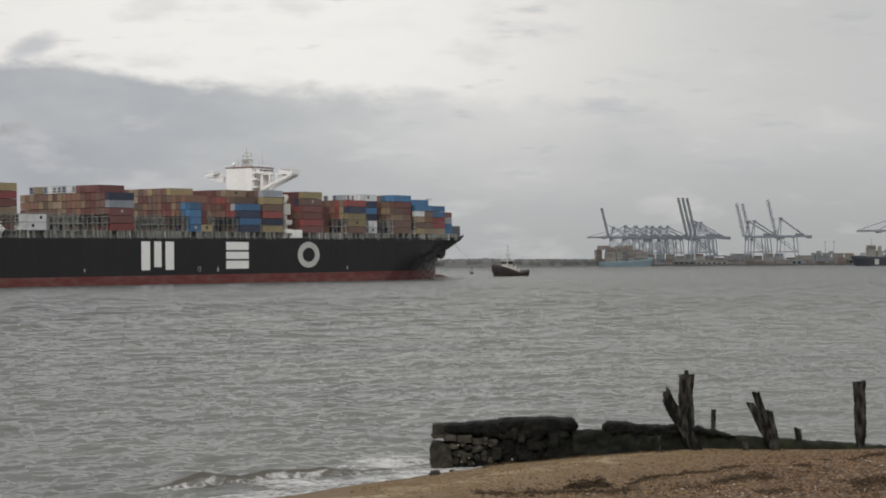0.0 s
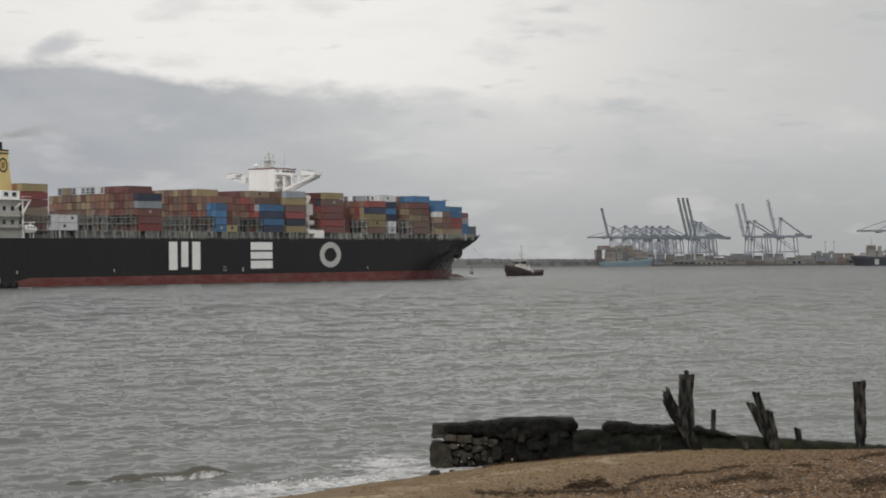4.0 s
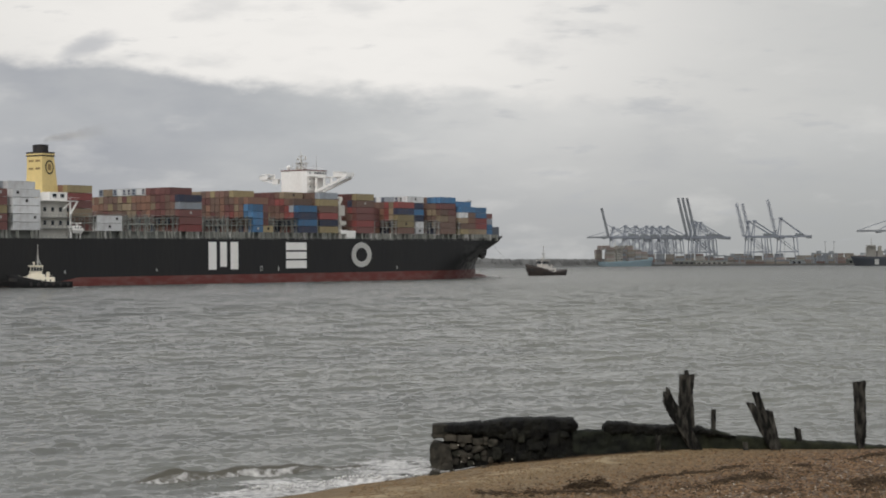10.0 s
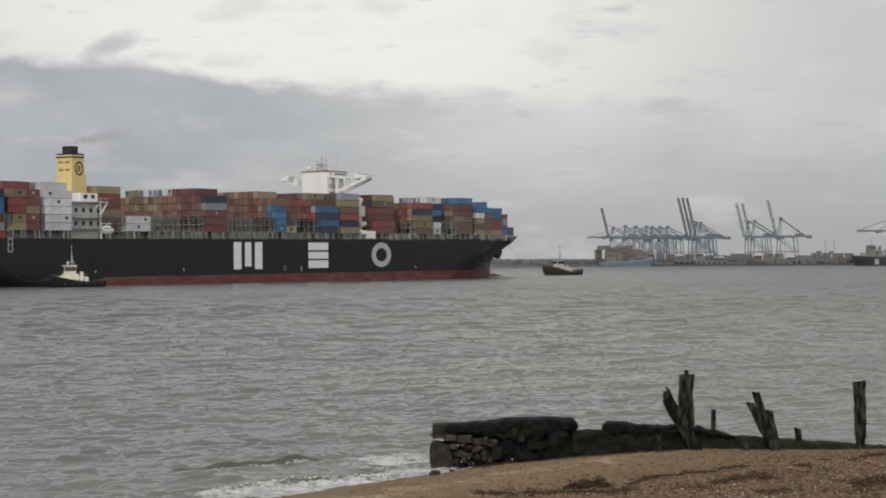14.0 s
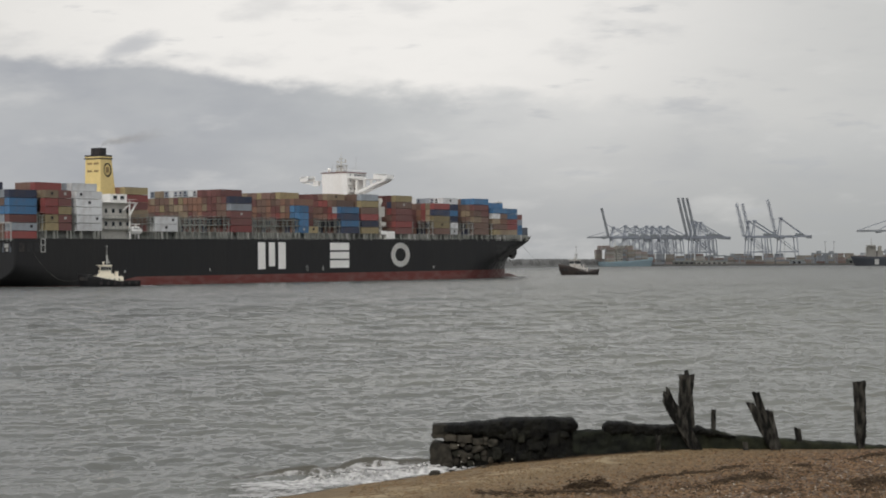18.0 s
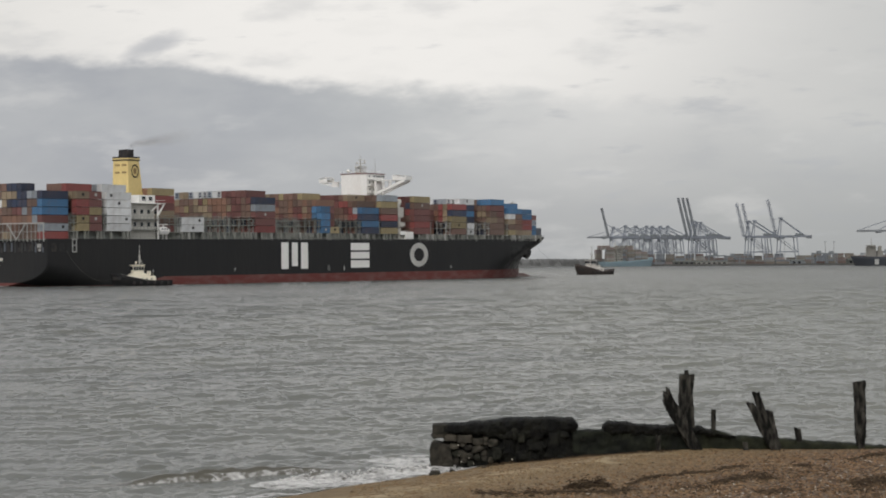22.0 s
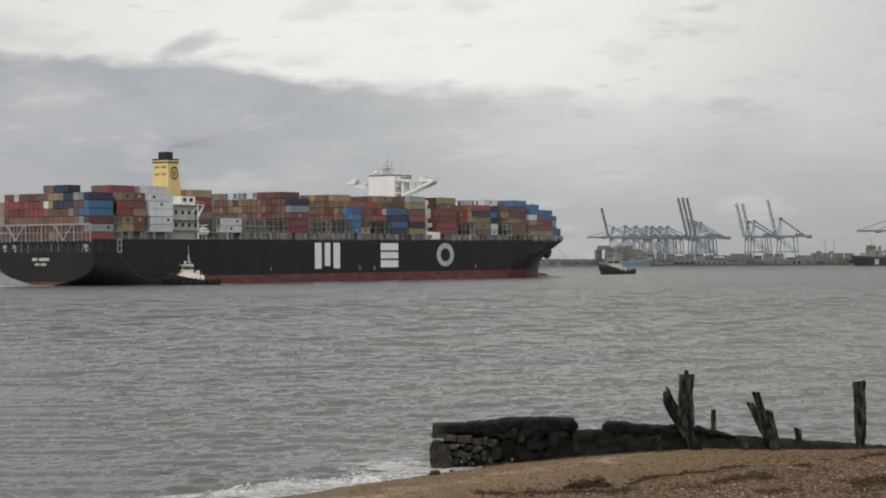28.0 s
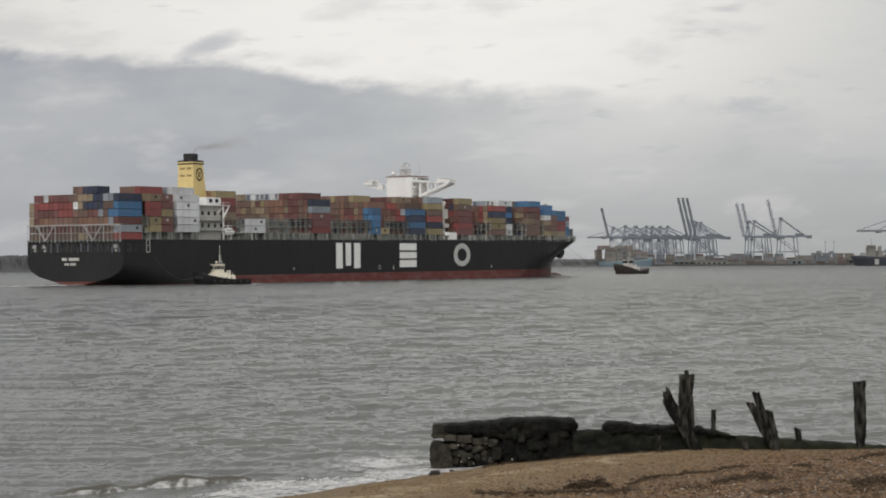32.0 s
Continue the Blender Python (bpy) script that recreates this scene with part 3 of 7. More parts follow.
BAYS += [
    (218.4, BASE, rows_of((19, 6))),
    (232.3, BASE, rows_of((3, 0), (4, 4), (12, 5))),
    (247.8, BASE, rows_of((19, 5))),
    (262.0, BASE, rows_of((2, 0), (17, 6))),
    (280.2, BASE, rows_of((16, 6), (3, 5))),
    (296.4, BASE, rows_of((1, 5), (17, 6), (1, 5))),
    (309.4, BASE, rows_of((1, 0), (17, 5), (1, 0))),
    (321.9, BASE, rows_of((3, 0), (13, 4), (3, 0))),
    (334.6, BASE, rows_of((7, 0), (5, 1), (7, 0))),
]
# starboard boxes whose colours are known, from the lowest tier up; two colours stand for two short boxes end to end
SIDE = {
    1: ["yellow/maroon", "yellow/maroon", "red/yellow", "red/maroon", "tan/maroon"],
    2: ["white"] * 6,
    3: ["white", "white"],
    6: ["red", "maroon", "maroon", "grey", "navy"],
    9: ["blue/yellow", "blue/", "blue/", "blue/"],
    11: ["navy", "blue", "navy", "blue"],
    12: ["yellow", "navy", "red", "brown", "yellow", "grey"],
    13: ["maroon", "red", "maroon", "maroon", "brown", "yellow"],
    15: ["rust", "yellow", "yellow", "navy", "red"],
    17: ["brown", "brown", "tan/brown", "brown/maroon", "maroon", "blue"],
    18: ["yellow/tan", "brown/rust", "tan/orange", "white/brown", "blue/blue"],
}
# boxes seen end-on over the stern, by tier: (first row, last row, colour)
STERN_END = {
    6: [(5, 7, "navy/"), (8, 9, "rust/")],
    5: [(2, 3, "grey"), (4, 5, "navy"), (6, 8, "tan"), (9, 10, "brown"), (11, 14, "maroon"), (15, 15, "white"), (16, 18, "maroon")],
    4: [(2, 3, "brown"), (4, 7, "navy"), (8, 8, "tan"), (9, 9, "white"), (10, 13, "red"), (14, 17, "red"), (18, 18, "tan")],
    3: [(2, 2, "blue"), (3, 3, "brown"), (4, 4, "grey"), (5, 6, "maroon"), (7, 8, "brown"), (9, 9, "rust"), (10, 12, "red"), (13, 17, "maroon"), (18, 18, "tan")],
    2: [(2, 2, "grey"), (3, 3, "orange"), (4, 4, "brown"), (5, 8, "orange"), (9, 9, "brown"), (10, 13, "rust"), (14, 16, "orange"), (17, 17, "maroon"), (18, 18, "tan")],
    1: [(2, 4, "brown"), (5, 7, "rust"), (8, 9, "brown"), (10, 14, "maroon"), (15, 18, "brown")],
    0: [(2, 6, "brown"), (7, 8, "tan"), (9, 10, "brown"), (11, 18, "brown")],
}
STERN_SIDE = ["red", "grey", "maroon", "blue", "blue", "navy"]
# upper starboard faces further in, by bay and colour: (row, tier)
INNER = {
    1: {"red": [(2, 5)], "rust": [(3, 5), (4, 5), (5, 5)], "tan": [(1, 4), (2, 4)]},
    3: {"yellow": [(6, 5)], "red": [(6, 4)], "maroon": [(6, 3)]},
    6: {"maroon": [(2, 5), (3, 5)]},
    9: {"yellow": [(4, 5)], "orange": [(1, 4), (3, 4)], "blue/maroon": [(1, 2), (1, 3)], "rust/maroon": [(1, 1)], "rust/brown": [(1, 0)], "brown": [(2, 4)], "rust": [(2, 3)]},
    11: {"brown": [(1, 4)], "rust": [(2, 4)], "grey": [(1, 3)]},
}
INNER.update({
    16: {"white": [(2, 5)], "navy": [(2, 4), (2, 2)], "blue": [(2, 3)], "navy/white": [(2, 0), (2, 1)]},
    17: {"blue": [(1, 5), (2, 5)], "brown": [(1, 2), (2, 2), (3, 2), (1, 4), (2, 4)], "tan": [(1, 3), (2, 3), (1, 1), (3, 1)], "rust": [(4, 4), (3, 4), (3, 3)]},
    18: {"blue": [(1, 5)], "navy": [(2, 5), (1, 4)]},
    19: {"blue": [(1, 4), (2, 4), (1, 3)], "red": [(1, 1), (1, 2)], "tan": [(1, 0)]},
    20: {"blue": [(3, 0), (3, 1)], "slate": [(3, 2)], "maroon": [(3, 3)]},
})


def marking_mesh(material):
    bm = bmesh.new()
    box(bm, 0, 1.1, -0.03, 0.06, 0, 0.95)
    me = bpy.data.meshes.new("marking")
    bm.to_mesh(me)
    bm.free()
    me.materials.append(material)
    return me


def cooler_mesh():
    """The dark fan grille on a refrigerated box's end."""
    bm = bmesh.new()
    tube(bm, (0.1, 1.19, 1.75), (-0.06, 1.19, 1.75), 0.55, 0.55, 10)
    box(bm, -0.05, 0.1, 0.5, 1.9, 0.45, 0.95)
    me = bpy.data.meshes.new("cooling_unit")
    bm.to_mesh(me)
    bm.free()
    me.materials.append(SOOT_SHADE_BLACK)
    return me


COOLER = cooler_mesh()
MARK = {True: marking_mesh(SOOT_SHADE_BLACK), False: marking_mesh(PALE_STEEL)}


PALE_MIX = [18, 17, 16, 14, 22, 4, 1, 1, 7, 0.3, 0.2]


def load_containers(ship):
    rng = random.Random(11)
    names = ["brown", "maroon", "tan", "orange", "rust", "red", "navy", "grey", "yellow", "white", "blue"]
    weights = [20, 26, 12, 10, 20, 8, 2, 1, 4, 0.2, 0.1]
    full, short = {k: container_mesh(12.19, k) for k in BOX}, {k: container_mesh(6.06, k) for k in BOX}
    wanted, run, tall = [], {}, {}
    for b, (u0, base, tiers) in enumerate(BAYS):
        for c, top in enumerate(tiers):
            for t in range(top):
                aft = BAYS[b - 1][2][c] if b and BAYS[b][0] - BAYS[b - 1][0] < 15 else 0
                fore = BAYS[b + 1][2][c] if b + 1 < len(BAYS) and BAYS[b + 1][0] - u0 < 15 else 0
                near = tiers[c - 1] if c else 0
                far = tiers[c + 1] if c < 18 else 0
                if t < top - 1 and aft > t and fore > t and near > t and far > t:
                    continue
                pale = b in (6, 9, 14, 16)
                low = 0.905 if b >= 18 else 1.0
                if (c, b) in tall and rng.random() < 0.3:
                    run[b, t] = tall[c, b]
                elif rng.random() < 0.6 or (b, t) not in run:
                    run[b, t] = rng.choices(names, PALE_MIX if pale else weights)[0]
                tall[c, b] = run[b, t]
                colour = run[b, t]
                if b == 6 and t == 5:
                    colour = "maroon" if c < 7 else rng.choice(["white", "white", "grey"]) if c < 13 else rng.choice(["grey", "tan"])
                if b in (2,) and c < 5:
                    colour = rng.choice(["white", "white", "grey"])
                if b in (15, 16) and t == 5:
                    colour = rng.choice(["white", "white", "grey"])
                if c == 0 and b in SIDE and t < len(SIDE[b]):
                    colour = SIDE[b][t]
                if b == 0 and c == 1:
                    colour = STERN_SIDE[t]
                if c > 0 and t < 2 and aft <= t and b > 2:
                    colour = rng.choice(["maroon", "brown", "navy", "brown"])
                colour = next((k for k, places in INNER.get(b, {}).items() if (c, t) in places), colour)
                if b == 0 and c > 1:
                    colour = next(k for r0, r1, k in STERN_END[t] if r0 <= c <= r1)
                pair = colour.split("/") if "/" in colour else [colour]
                for i, k in enumerate(pair):
                    if k:
                        wanted.append((c + (0 if near <= t else 30), u0 + i * 6.13 - MID, HALF - 0.25 - 47.5 + c * COL, base + t * TIER * low, k, len(pair) > 1, low, aft <= t and k in ("white", "grey") and b in (2, 3, 6, 15, 16) and rng.random() < 0.45))
    wanted.sort(key=lambda r: r[0])
    for order, x, y, z, k, is_short, low, reefer in wanted[:300]:
        ob = new("container", (short if is_short else full)[k])
        ob.parent, ob.location, ob.scale = ship, (x, y, z), (1, 1, low)
        if reefer:
            unit = new("cooling_unit", COOLER)
            unit.parent = ob
        if order < 30 and rng.random() < (0.34 if k in ("white", "grey", "yellow", "tan") else 0.07):
            mark = new("marking", MARK[k in ("white", "grey", "yellow", "tan")])
            mark.parent, mark.location = ob, (2.6 if is_short else rng.choice((5.6, 5.6, 1.6, 9.2)), 0, 1.0)
    colours = sorted(BOX)
    co, faces, mats = [], [], []
    for _, x, y, z, k, is_short, low, reefer in wanted[300:]:
        if reefer:
            n0 = len(co)
            co += [(v.co.x + x, v.co.y + y, v.co.z + z) for v in COOLER.vertices]
            faces += [[n0 + i for i in p.vertices] for p in COOLER.polygons]
            mats += [colours.index("navy")] * len(COOLER.polygons)
        me, n0 = (short if is_short else full)[k], len(co)
        co += [(v.co.x + x, v.co.y + y, v.co.z * low + z) for v in me.vertices]
        for p in me.polygons:
            faces.append([n0 + i for i in p.vertices])
            mats.append(colours.index(k))
    ob = sheet("stacked_cargo", co, faces, BOX[colours[0]], ship, smooth=False)
    for k in colours[1:]:
        ob.data.materials.append(BOX[k])
    ob.data.polygons.foreach_set("material_index", mats)
    ob["kind"], ob["label"] = "stuff", "rows of weathered shipping containers stacked five to seven high"


def lashing_bridge(u, ship, mat):
    """A steel gangway frame across the deck between two bays."""
    bm = bmesh.new()
    top = BASE + 2.0 * TIER + 0.5
    for i in range(20):
        y = -23.7 + i * 47.4 / 19
        beam(bm, (u, y, 17.2), (u, y, top - (0.0 if i % 2 else 1.0)), 0.2)
        if i % 2:
            beam(bm, (u + 0.9, y, 17.2), (u + 0.9, y, top), 0.2)
        if i % 4 == 0 and i < 19:
            beam(bm, (u, y, BASE + TIER), (u, y + 2.5, top - 1.1), 0.11)
            beam(bm, (u, y + 2.5, BASE + TIER), (u, y, BASE - 0.2), 0.11)
        if i % 4 == 2 and i < 19:
            beam(bm, (u, y + 2.5, BASE + TIER), (u, y, top - 1.1), 0.11)
            beam(bm, (u, y, BASE + TIER), (u, y + 2.5, BASE - 0.2), 0.10)
    for z, t in ((BASE - 0.2, 0.14), (BASE + TIER, 0.14), (BASE + TIER + 1.05, 0.05), (top - 1.05, 0.12), (top, 0.05)):
        box(bm, u - 0.15, u + 1.05, -23.8, 23.8, z - t, z + t)
    return part("lashing_bridge", bm, mat, ship, "grey steel lashing bridge")


def deck_edge(ship):
    """Hatch coamings, stanchions and rails along the ship's sides."""
    rng = random.Random(29)
    for b, (u0, _, _) in enumerate(BAYS[1:21], 1):
        bm = bmesh.new()
        edge = half_breadth(u0 + 6, 17.1)
        box(bm, u0 - MID, u0 + 12.2 - MID, -edge + 3.0, edge - 3.0, 17.06, BASE - 0.35)
        box(bm, u0 - MID - 0.1, u0 + 12.3 - MID, -edge + 2.4, edge - 2.4, BASE - 0.35, BASE - 0.03)
        part("hatch_cover", bm, DECK_GREY, ship, "grey hatch cover")
        for s in (-1, 1):
            for du in (0.1, 2.0, 3.9, 5.4, 6.5, 8.4, 10.0, 11.5):
                if rng.random() < 0.35:
                    continue
                wide = rng.uniform(0.1, 0.75)
                bm = bmesh.new()
                hexa(bm, [(u0 + du - MID - 0.1, s * (edge - 0.3) - 0.35, 17.1), (u0 + du - MID + wide + 0.1, s * (edge - 0.3) - 0.35, 17.1),
                          (u0 + du - MID + wide + 0.1, s * (edge - 0.3) + 0.35 - max(0, s) * 0.4, 17.1), (u0 + du - MID - 0.1, s * (edge - 0.3) + 0.35 - max(0, s) * 0.4, 17.1),
                          (u0 + du - MID, s * (edge - 0.7) - 0.6, BASE - 0.02), (u0 + du - MID + wide, s * (edge - 0.7) - 0.6, BASE - 0.02),
                          (u0 + du - MID + wide, s * (edge - 0.7) + 0.6, BASE - 0.02), (u0 + du - MID, s * (edge - 0.7) + 0.6, BASE - 0.02)])
                part("container_pedestal", bm, PALE_STEEL if rng.random() < (0.04 if b < 13 else 0.10) else PEDESTAL, ship)
    for s in (-1, 1):
        bm = bmesh.new()
        u = 16.0
        while u < 300:
            y = s * (half_breadth(u, 17.1) - 0.12)
            beam(bm, (u - MID, y, 17.1), (u - MID, y, 18.25), 0.09)
            u += 2.0
        for z in (17.65, 18.2):
            beam(bm, (16 - MID, s * (HALF - 0.12), z), (298 - MID, s * (HALF - 0.12), z), 0.07)
        part("deck_rail", bm, STEEL_GREY, ship, "grey deck railing")


def window_row(ship_part, spots, sx, sy, sz, material=None):
    for x, y, z in spots:
        bm = bmesh.new()
        box(bm, x - sx / 2, x + sx / 2, y - sy / 2, y + sy / 2, z - sz / 2, z + sz / 2)
        part("window", bm, material or GLASS, ship_part)


def stern_details(ship):
    x = -MID
    # frame that carries the aftermost boxes
    bm = bmesh.new()
    xf = x - 0.45
    for i in range(24):
        y = -23.2 + i * 46.4 / 23
        beam(bm, (xf, y, 16.2), (xf, y, 22.4), 0.12 if i % 4 else 0.26)
    beam(bm, (xf - 0.1, -23.6, 22.5), (xf - 0.1, 23.6, 22.5), 0.45, 0.42)
    beam(bm, (xf, -23.6, 19.6), (xf, 23.6, 19.6), 0.16)
    for y0 in (-14.6, 9.4):
        beam(bm, (xf - 0.3, y0 + 4.5, 16.8), (xf - 0.3, y0, 22.4), 0.38)
        beam(bm, (xf - 0.3, y0 + 4.5, 16.8), (xf - 0.3, y0 + 9, 22.4), 0.38)
    part("stern_lashing_frame", bm, PALE_STEEL, ship, "pale grey lashing frame with V-shaped braces")
    for i in range(12):
        y = -22.6 + i * 45.2 / 11
        bm = bmesh.new()
        hexa(bm, [(x - 0.1, y - 0.25, 14.2), (x + 0.2, y - 0.25, 14.2), (x + 0.2, y + 0.25, 14.2), (x - 0.1, y + 0.25, 14.2),
                  (xf, y - 0.25, 16.2), (x + 0.2, y - 0.25, 16.7), (x + 0.2, y + 0.25, 16.7), (xf, y + 0.25, 16.2)])
        part("stern_bracket", bm, HULL_BLACK, ship)
    bm = bmesh.new()
    box(bm, xf, 13.0 + x, -23.7, 23.7, 16.75, 17.08)
    part("stern_platform", bm, DECK_GREY, ship)
    # mooring deck openings in the transom and the quarter, inner shade painted as black panels
    for i in range(9):
        y = -20.6 + i * 5.1
        bm = bmesh.new()
        box(bm, x - 0.06, x + 0.3, y - 1.35, y + 1.35, 12.7, 15.7)
        port = part("mooring_port", bm, SOOT_SHADE_BLACK, ship, "dark mooring opening", bevel=0.02)
        for dy in (-1.75, 1.75):
            bm = bmesh.new()
            box(bm, x - 0.12, x, y + dy - 0.38, y + dy + 0.38, 12.5 + 0.4 * (i % 2), 15.9)
            part("port_frame", bm, STORE_GREY if i % 3 == 0 else HULL_GREY, port)
        if i in (0, 7, 8):
            bm = bmesh.new()
            tube(bm, (x - 0.25, y - 0.3, 13.3), (x - 0.05, y - 0.3, 13.3), 0.55, 0.55, 10)
            box(bm, x - 0.22, x - 0.07, y - 0.9, y + 0.9, 14.1, 15.4)
            part("fairlead", bm, PALE_STEEL, port, "pale fairlead")
    for u in (3.5, 7.2, 10.6):
        bm = bmesh.new()
        box(bm, x + u - 1.2, x + u + 1.2, -HALF - 0.05, -HALF + 0.3, 12.7, 15.7)
        part("mooring_port", bm, SOOT_SHADE_BLACK, ship, "dark mooring opening")
    bm = bmesh.new()
    for a, b, c, d in ((12.0, 14.2, 16.8, 17.2), (12.0, 12.4, 12.6, 17.0), (13.8, 14.2, 12.6, 17.0), (12.0, 14.2, 12.4, 12.8), (12.0, 14.2, 14.8, 15.1)):
        box(bm, x + a, x + b, -HALF - 0.10, -HALF - 0.02, c, d)
    part("pilot_door_frame", bm, PALE_STEEL, ship, "pale pilot door frame")
    # name and home port, as plain bars
    for a, b, z, h in ((-3.2, -0.6, 9.6, 1.05), (0.2, 5.4, 9.6, 1.05), (-1.9, 0.4, 7.9, 0.8), (1.0, 3.8, 7.9, 0.8)):
        bm = bmesh.new()
        box(bm, x - 0.05, x + 0.02, -b + 3.0, -a + 3.0, z, z + h)
        part("name_bar", bm, HOUSE_GREY, ship, "plain white lettering bar")


def bridge_house(ship):
    x0, x1 = 206.6 - MID, 217.4 - MID
    y0, y1 = -6.4, 7.6
    bm = bmesh.new()
    box(bm, x0, x1, y0, y1, 17.1, 46.7)
    tower = part("bridge_tower", bm, SHIP_WHITE, ship, "white accommodation tower", bevel=0.12)
    bm = bmesh.new()
    hexa(bm, [(x1 - 0.1, y0 + 0.05, 43.6), (x1 + 1.8, y0 + 0.05, 43.6), (x1 + 1.8, y1 - 0.05, 43.6), (x1 - 0.1, y1 - 0.05, 43.6),
              (x1 - 0.1, y0 + 0.05, 46.66), (x1 + 2.6, y0 + 0.05, 46.66), (x1 + 2.6, y1 - 0.05, 46.66), (x1 - 0.1, y1 - 0.05, 46.66)])
    part("wheelhouse", bm, SHIP_WHITE, tower, bevel=0.05)
    bm = bmesh.new()
    box(bm, x0 - 0.25, x1 + 2.9, y0 - 0.25, y1 + 0.25, 46.7, 47.05)
    part("tower_roof_edge", bm, BOOT_RED, tower, "red roof edge")
    for z in (24.5, 28.0, 31.5, 35.0, 38.4, 41.6, 44.3):
        bm = bmesh.new()
        box(bm, x0 + 0.4, x1 + 2.2, y0 - 1.7, y0 - 0.02, z - 0.1, z + 0.1)
        for i in range(6):
            beam(bm, (x0 + 0.6 + i * 2.1, y0 - 1.6, z + 0.1), (x0 + 0.6 + i * 2.1, y0 - 1.6, z + 1.1), 0.08)
        beam(bm, (x0 + 0.4, y0 - 1.6, z + 1.1), (x1 + 2.2, y0 - 1.6, z + 1.1), 0.09)
        part("balcony", bm, SHIP_WHITE, tower)
        window_row(tower, [(x0 + 2.2 + i * 3.1, y0 - 0.03, z + 1.4) for i in range(3)], 0.55, 0.1, 0.75)
    for s in (-1, 1):
        yi, yo = (y0, -25.2) if s < 0 else (y1, 22.6)
        wx0, wx1 = x0 + 3.2, x0 + 8.4
        bm = bmesh.new()
        box(bm, wx0, wx1, min(yi, yo), max(yi, yo), 43.5, 43.8)
        for xx in (wx0, wx1 - 0.12):
            hexa(bm, [(xx, s * 18, 43.8), (xx + 0.12, s * 18, 43.8), (xx + 0.12, yo, 43.8), (xx, yo, 43.8), (xx, s * 18, 45.6), (xx + 0.12, s * 18, 45.6), (xx + 0.12, yo, 44.8), (xx, yo, 44.8)])
        box(bm, wx0, wx1, yo - 0.06, yo + 0.06, 43.8, 45.3)
        hexa(bm, [(wx0, s * 18.2, 45.6), (wx1, s * 18.2, 45.6), (wx1, s * 22.3, 45.6), (wx0, s * 22.3, 45.6), (wx0, s * 18.2, 46.0), (wx1, s * 18.2, 46.0), (wx1, s * 22.3, 45.75), (wx0, s * 22.3, 45.75)])
        part("bridge_wing", bm, SHIP_WHITE, ship, "white open bridge wing")
        bm = bmesh.new()
        if s > 0:
            box(bm, wx0 + 0.2, wx1 - 0.4, 8.41, 10.4, 42.0, 43.5)
            box(bm, wx0 + 0.2, wx0 + 1.2, 12.2, 15.4, 41.4, 43.5)
            beam(bm, (wx0 + 0.6, 14.8, 42.0), (wx0 + 0.6, yo - 1.0, 43.4), 0.4, 0.5)
            part("wing_bracket", bm, SHIP_WHITE, ship, "short white bracket under the bridge wing")
            continue
        for xx in (wx0 + 0.2, wx1 - 0.5):
            beam(bm, (xx, s * 8.2, 37.6), (xx, yo - s * 1.0, 43.3), 0.5, 1.1)
            beam(bm, (xx, s * 13.2, 40.2), (xx, s * 13.2, 43.5), 0.7)
            beam(bm, (xx, s * 17.0, 41.3), (xx, s * 17.0, 43.5), 0.7)
        box(bm, wx0 + 0.2, wx1, min(s * 8.1, s * 9.3), max(s * 8.1, s * 9.3), 37.1, 43.5)
        part("wing_bracket", bm, SHIP_WHITE, ship, "white slanting bracket under the bridge wing")
    window_row(tower, [(x1 + 2.35, y0 + 1.6 + i * 2.3, 45.3) for i in range(6)], 0.3, 1.7, 1.1)
    window_row(tower, [(x0 + 6.0 + i * 1.7, y0 - 0.03, 45.7) for i in range(5)], 1.2, 0.1, 0.8)
    # radar mast, aerials
    bm = bmesh.new()
    mx = x0 + 4.8
    tube(bm, (mx, 0.6, 47), (mx, 0.6, 52.6), 0.42, 0.26)
    tube(bm, (mx, 0.6, 52.6), (mx, 0.6, 55.6), 0.14, 0.08)
    box(bm, mx - 1.2, mx + 1.2, -1.4, 2.6, 50.2, 50.4)
    beam(bm, (mx, -2.2, 51.5), (mx, 2.5, 51.5), 0.24)
    beam(bm, (mx - 0.6, -1.4, 53.1), (mx - 0.6, 1.4, 53.1), 0.3, 0.3)
    beam(bm, (mx, -2.8, 48.8), (mx, 1.4, 48.8), 0.2)
    tube(bm, (mx, -1.9, 51.6), (mx, -1.9, 53.0), 0.3, 0.25)
    tube(bm, (mx, 2.3, 51.6), (mx, 2.3, 52.3), 0.45, 0.35)
    for yy in (-1.4, 2.6):
        beam(bm, (mx, yy, 47), (mx, 0.6 + (yy - 0.6) * 0.4, 50.2), 0.2)
    for zz, yy in ((48.2, 2.4), (49.4, 1.8)):
        box(bm, mx - 0.9, mx + 0.9, 0.6 - yy, 0.6 + yy, zz, zz + 0.15)
    for yy in (-2.0, 3.0):
        tube(bm, (mx + 0.4, yy, 47), (mx + 0.4, yy, 50.0), 0.16, 0.12, 6)
        box(bm, mx, mx + 0.8, yy - 0.7, yy + 0.7, 49.8, 50.1)
    box(bm, mx - 1.8, mx + 1.8, -1.4, 2.6, 47.05, 47.7)
    part("radar_mast", bm, HOUSE_GREY, ship, "pale grey radar mast with scanners")
    for yy, hh in ((-5.6, 53.8), (7.6, 51.0), (5.2, 52.5), (-4.0, 49.4)):
        bm = bmesh.new()
        tube(bm, (x0 + 7.5, yy, 47), (x0 + 7.5, yy, hh), 0.12, 0.05, 6)
        part("aerial", bm, PALE_STEEL, ship)
    bm = bmesh.new()
    bmesh.ops.create_icosphere(bm, subdivisions=2, radius=0.9, matrix=Matrix.Translation((x0 + 2.5, 5.6, 48.3)))
    tube(bm, (x0 + 2.5, 5.6, 47), (x0 + 2.5, 5.6, 47.8), 0.3, 0.3, 6)
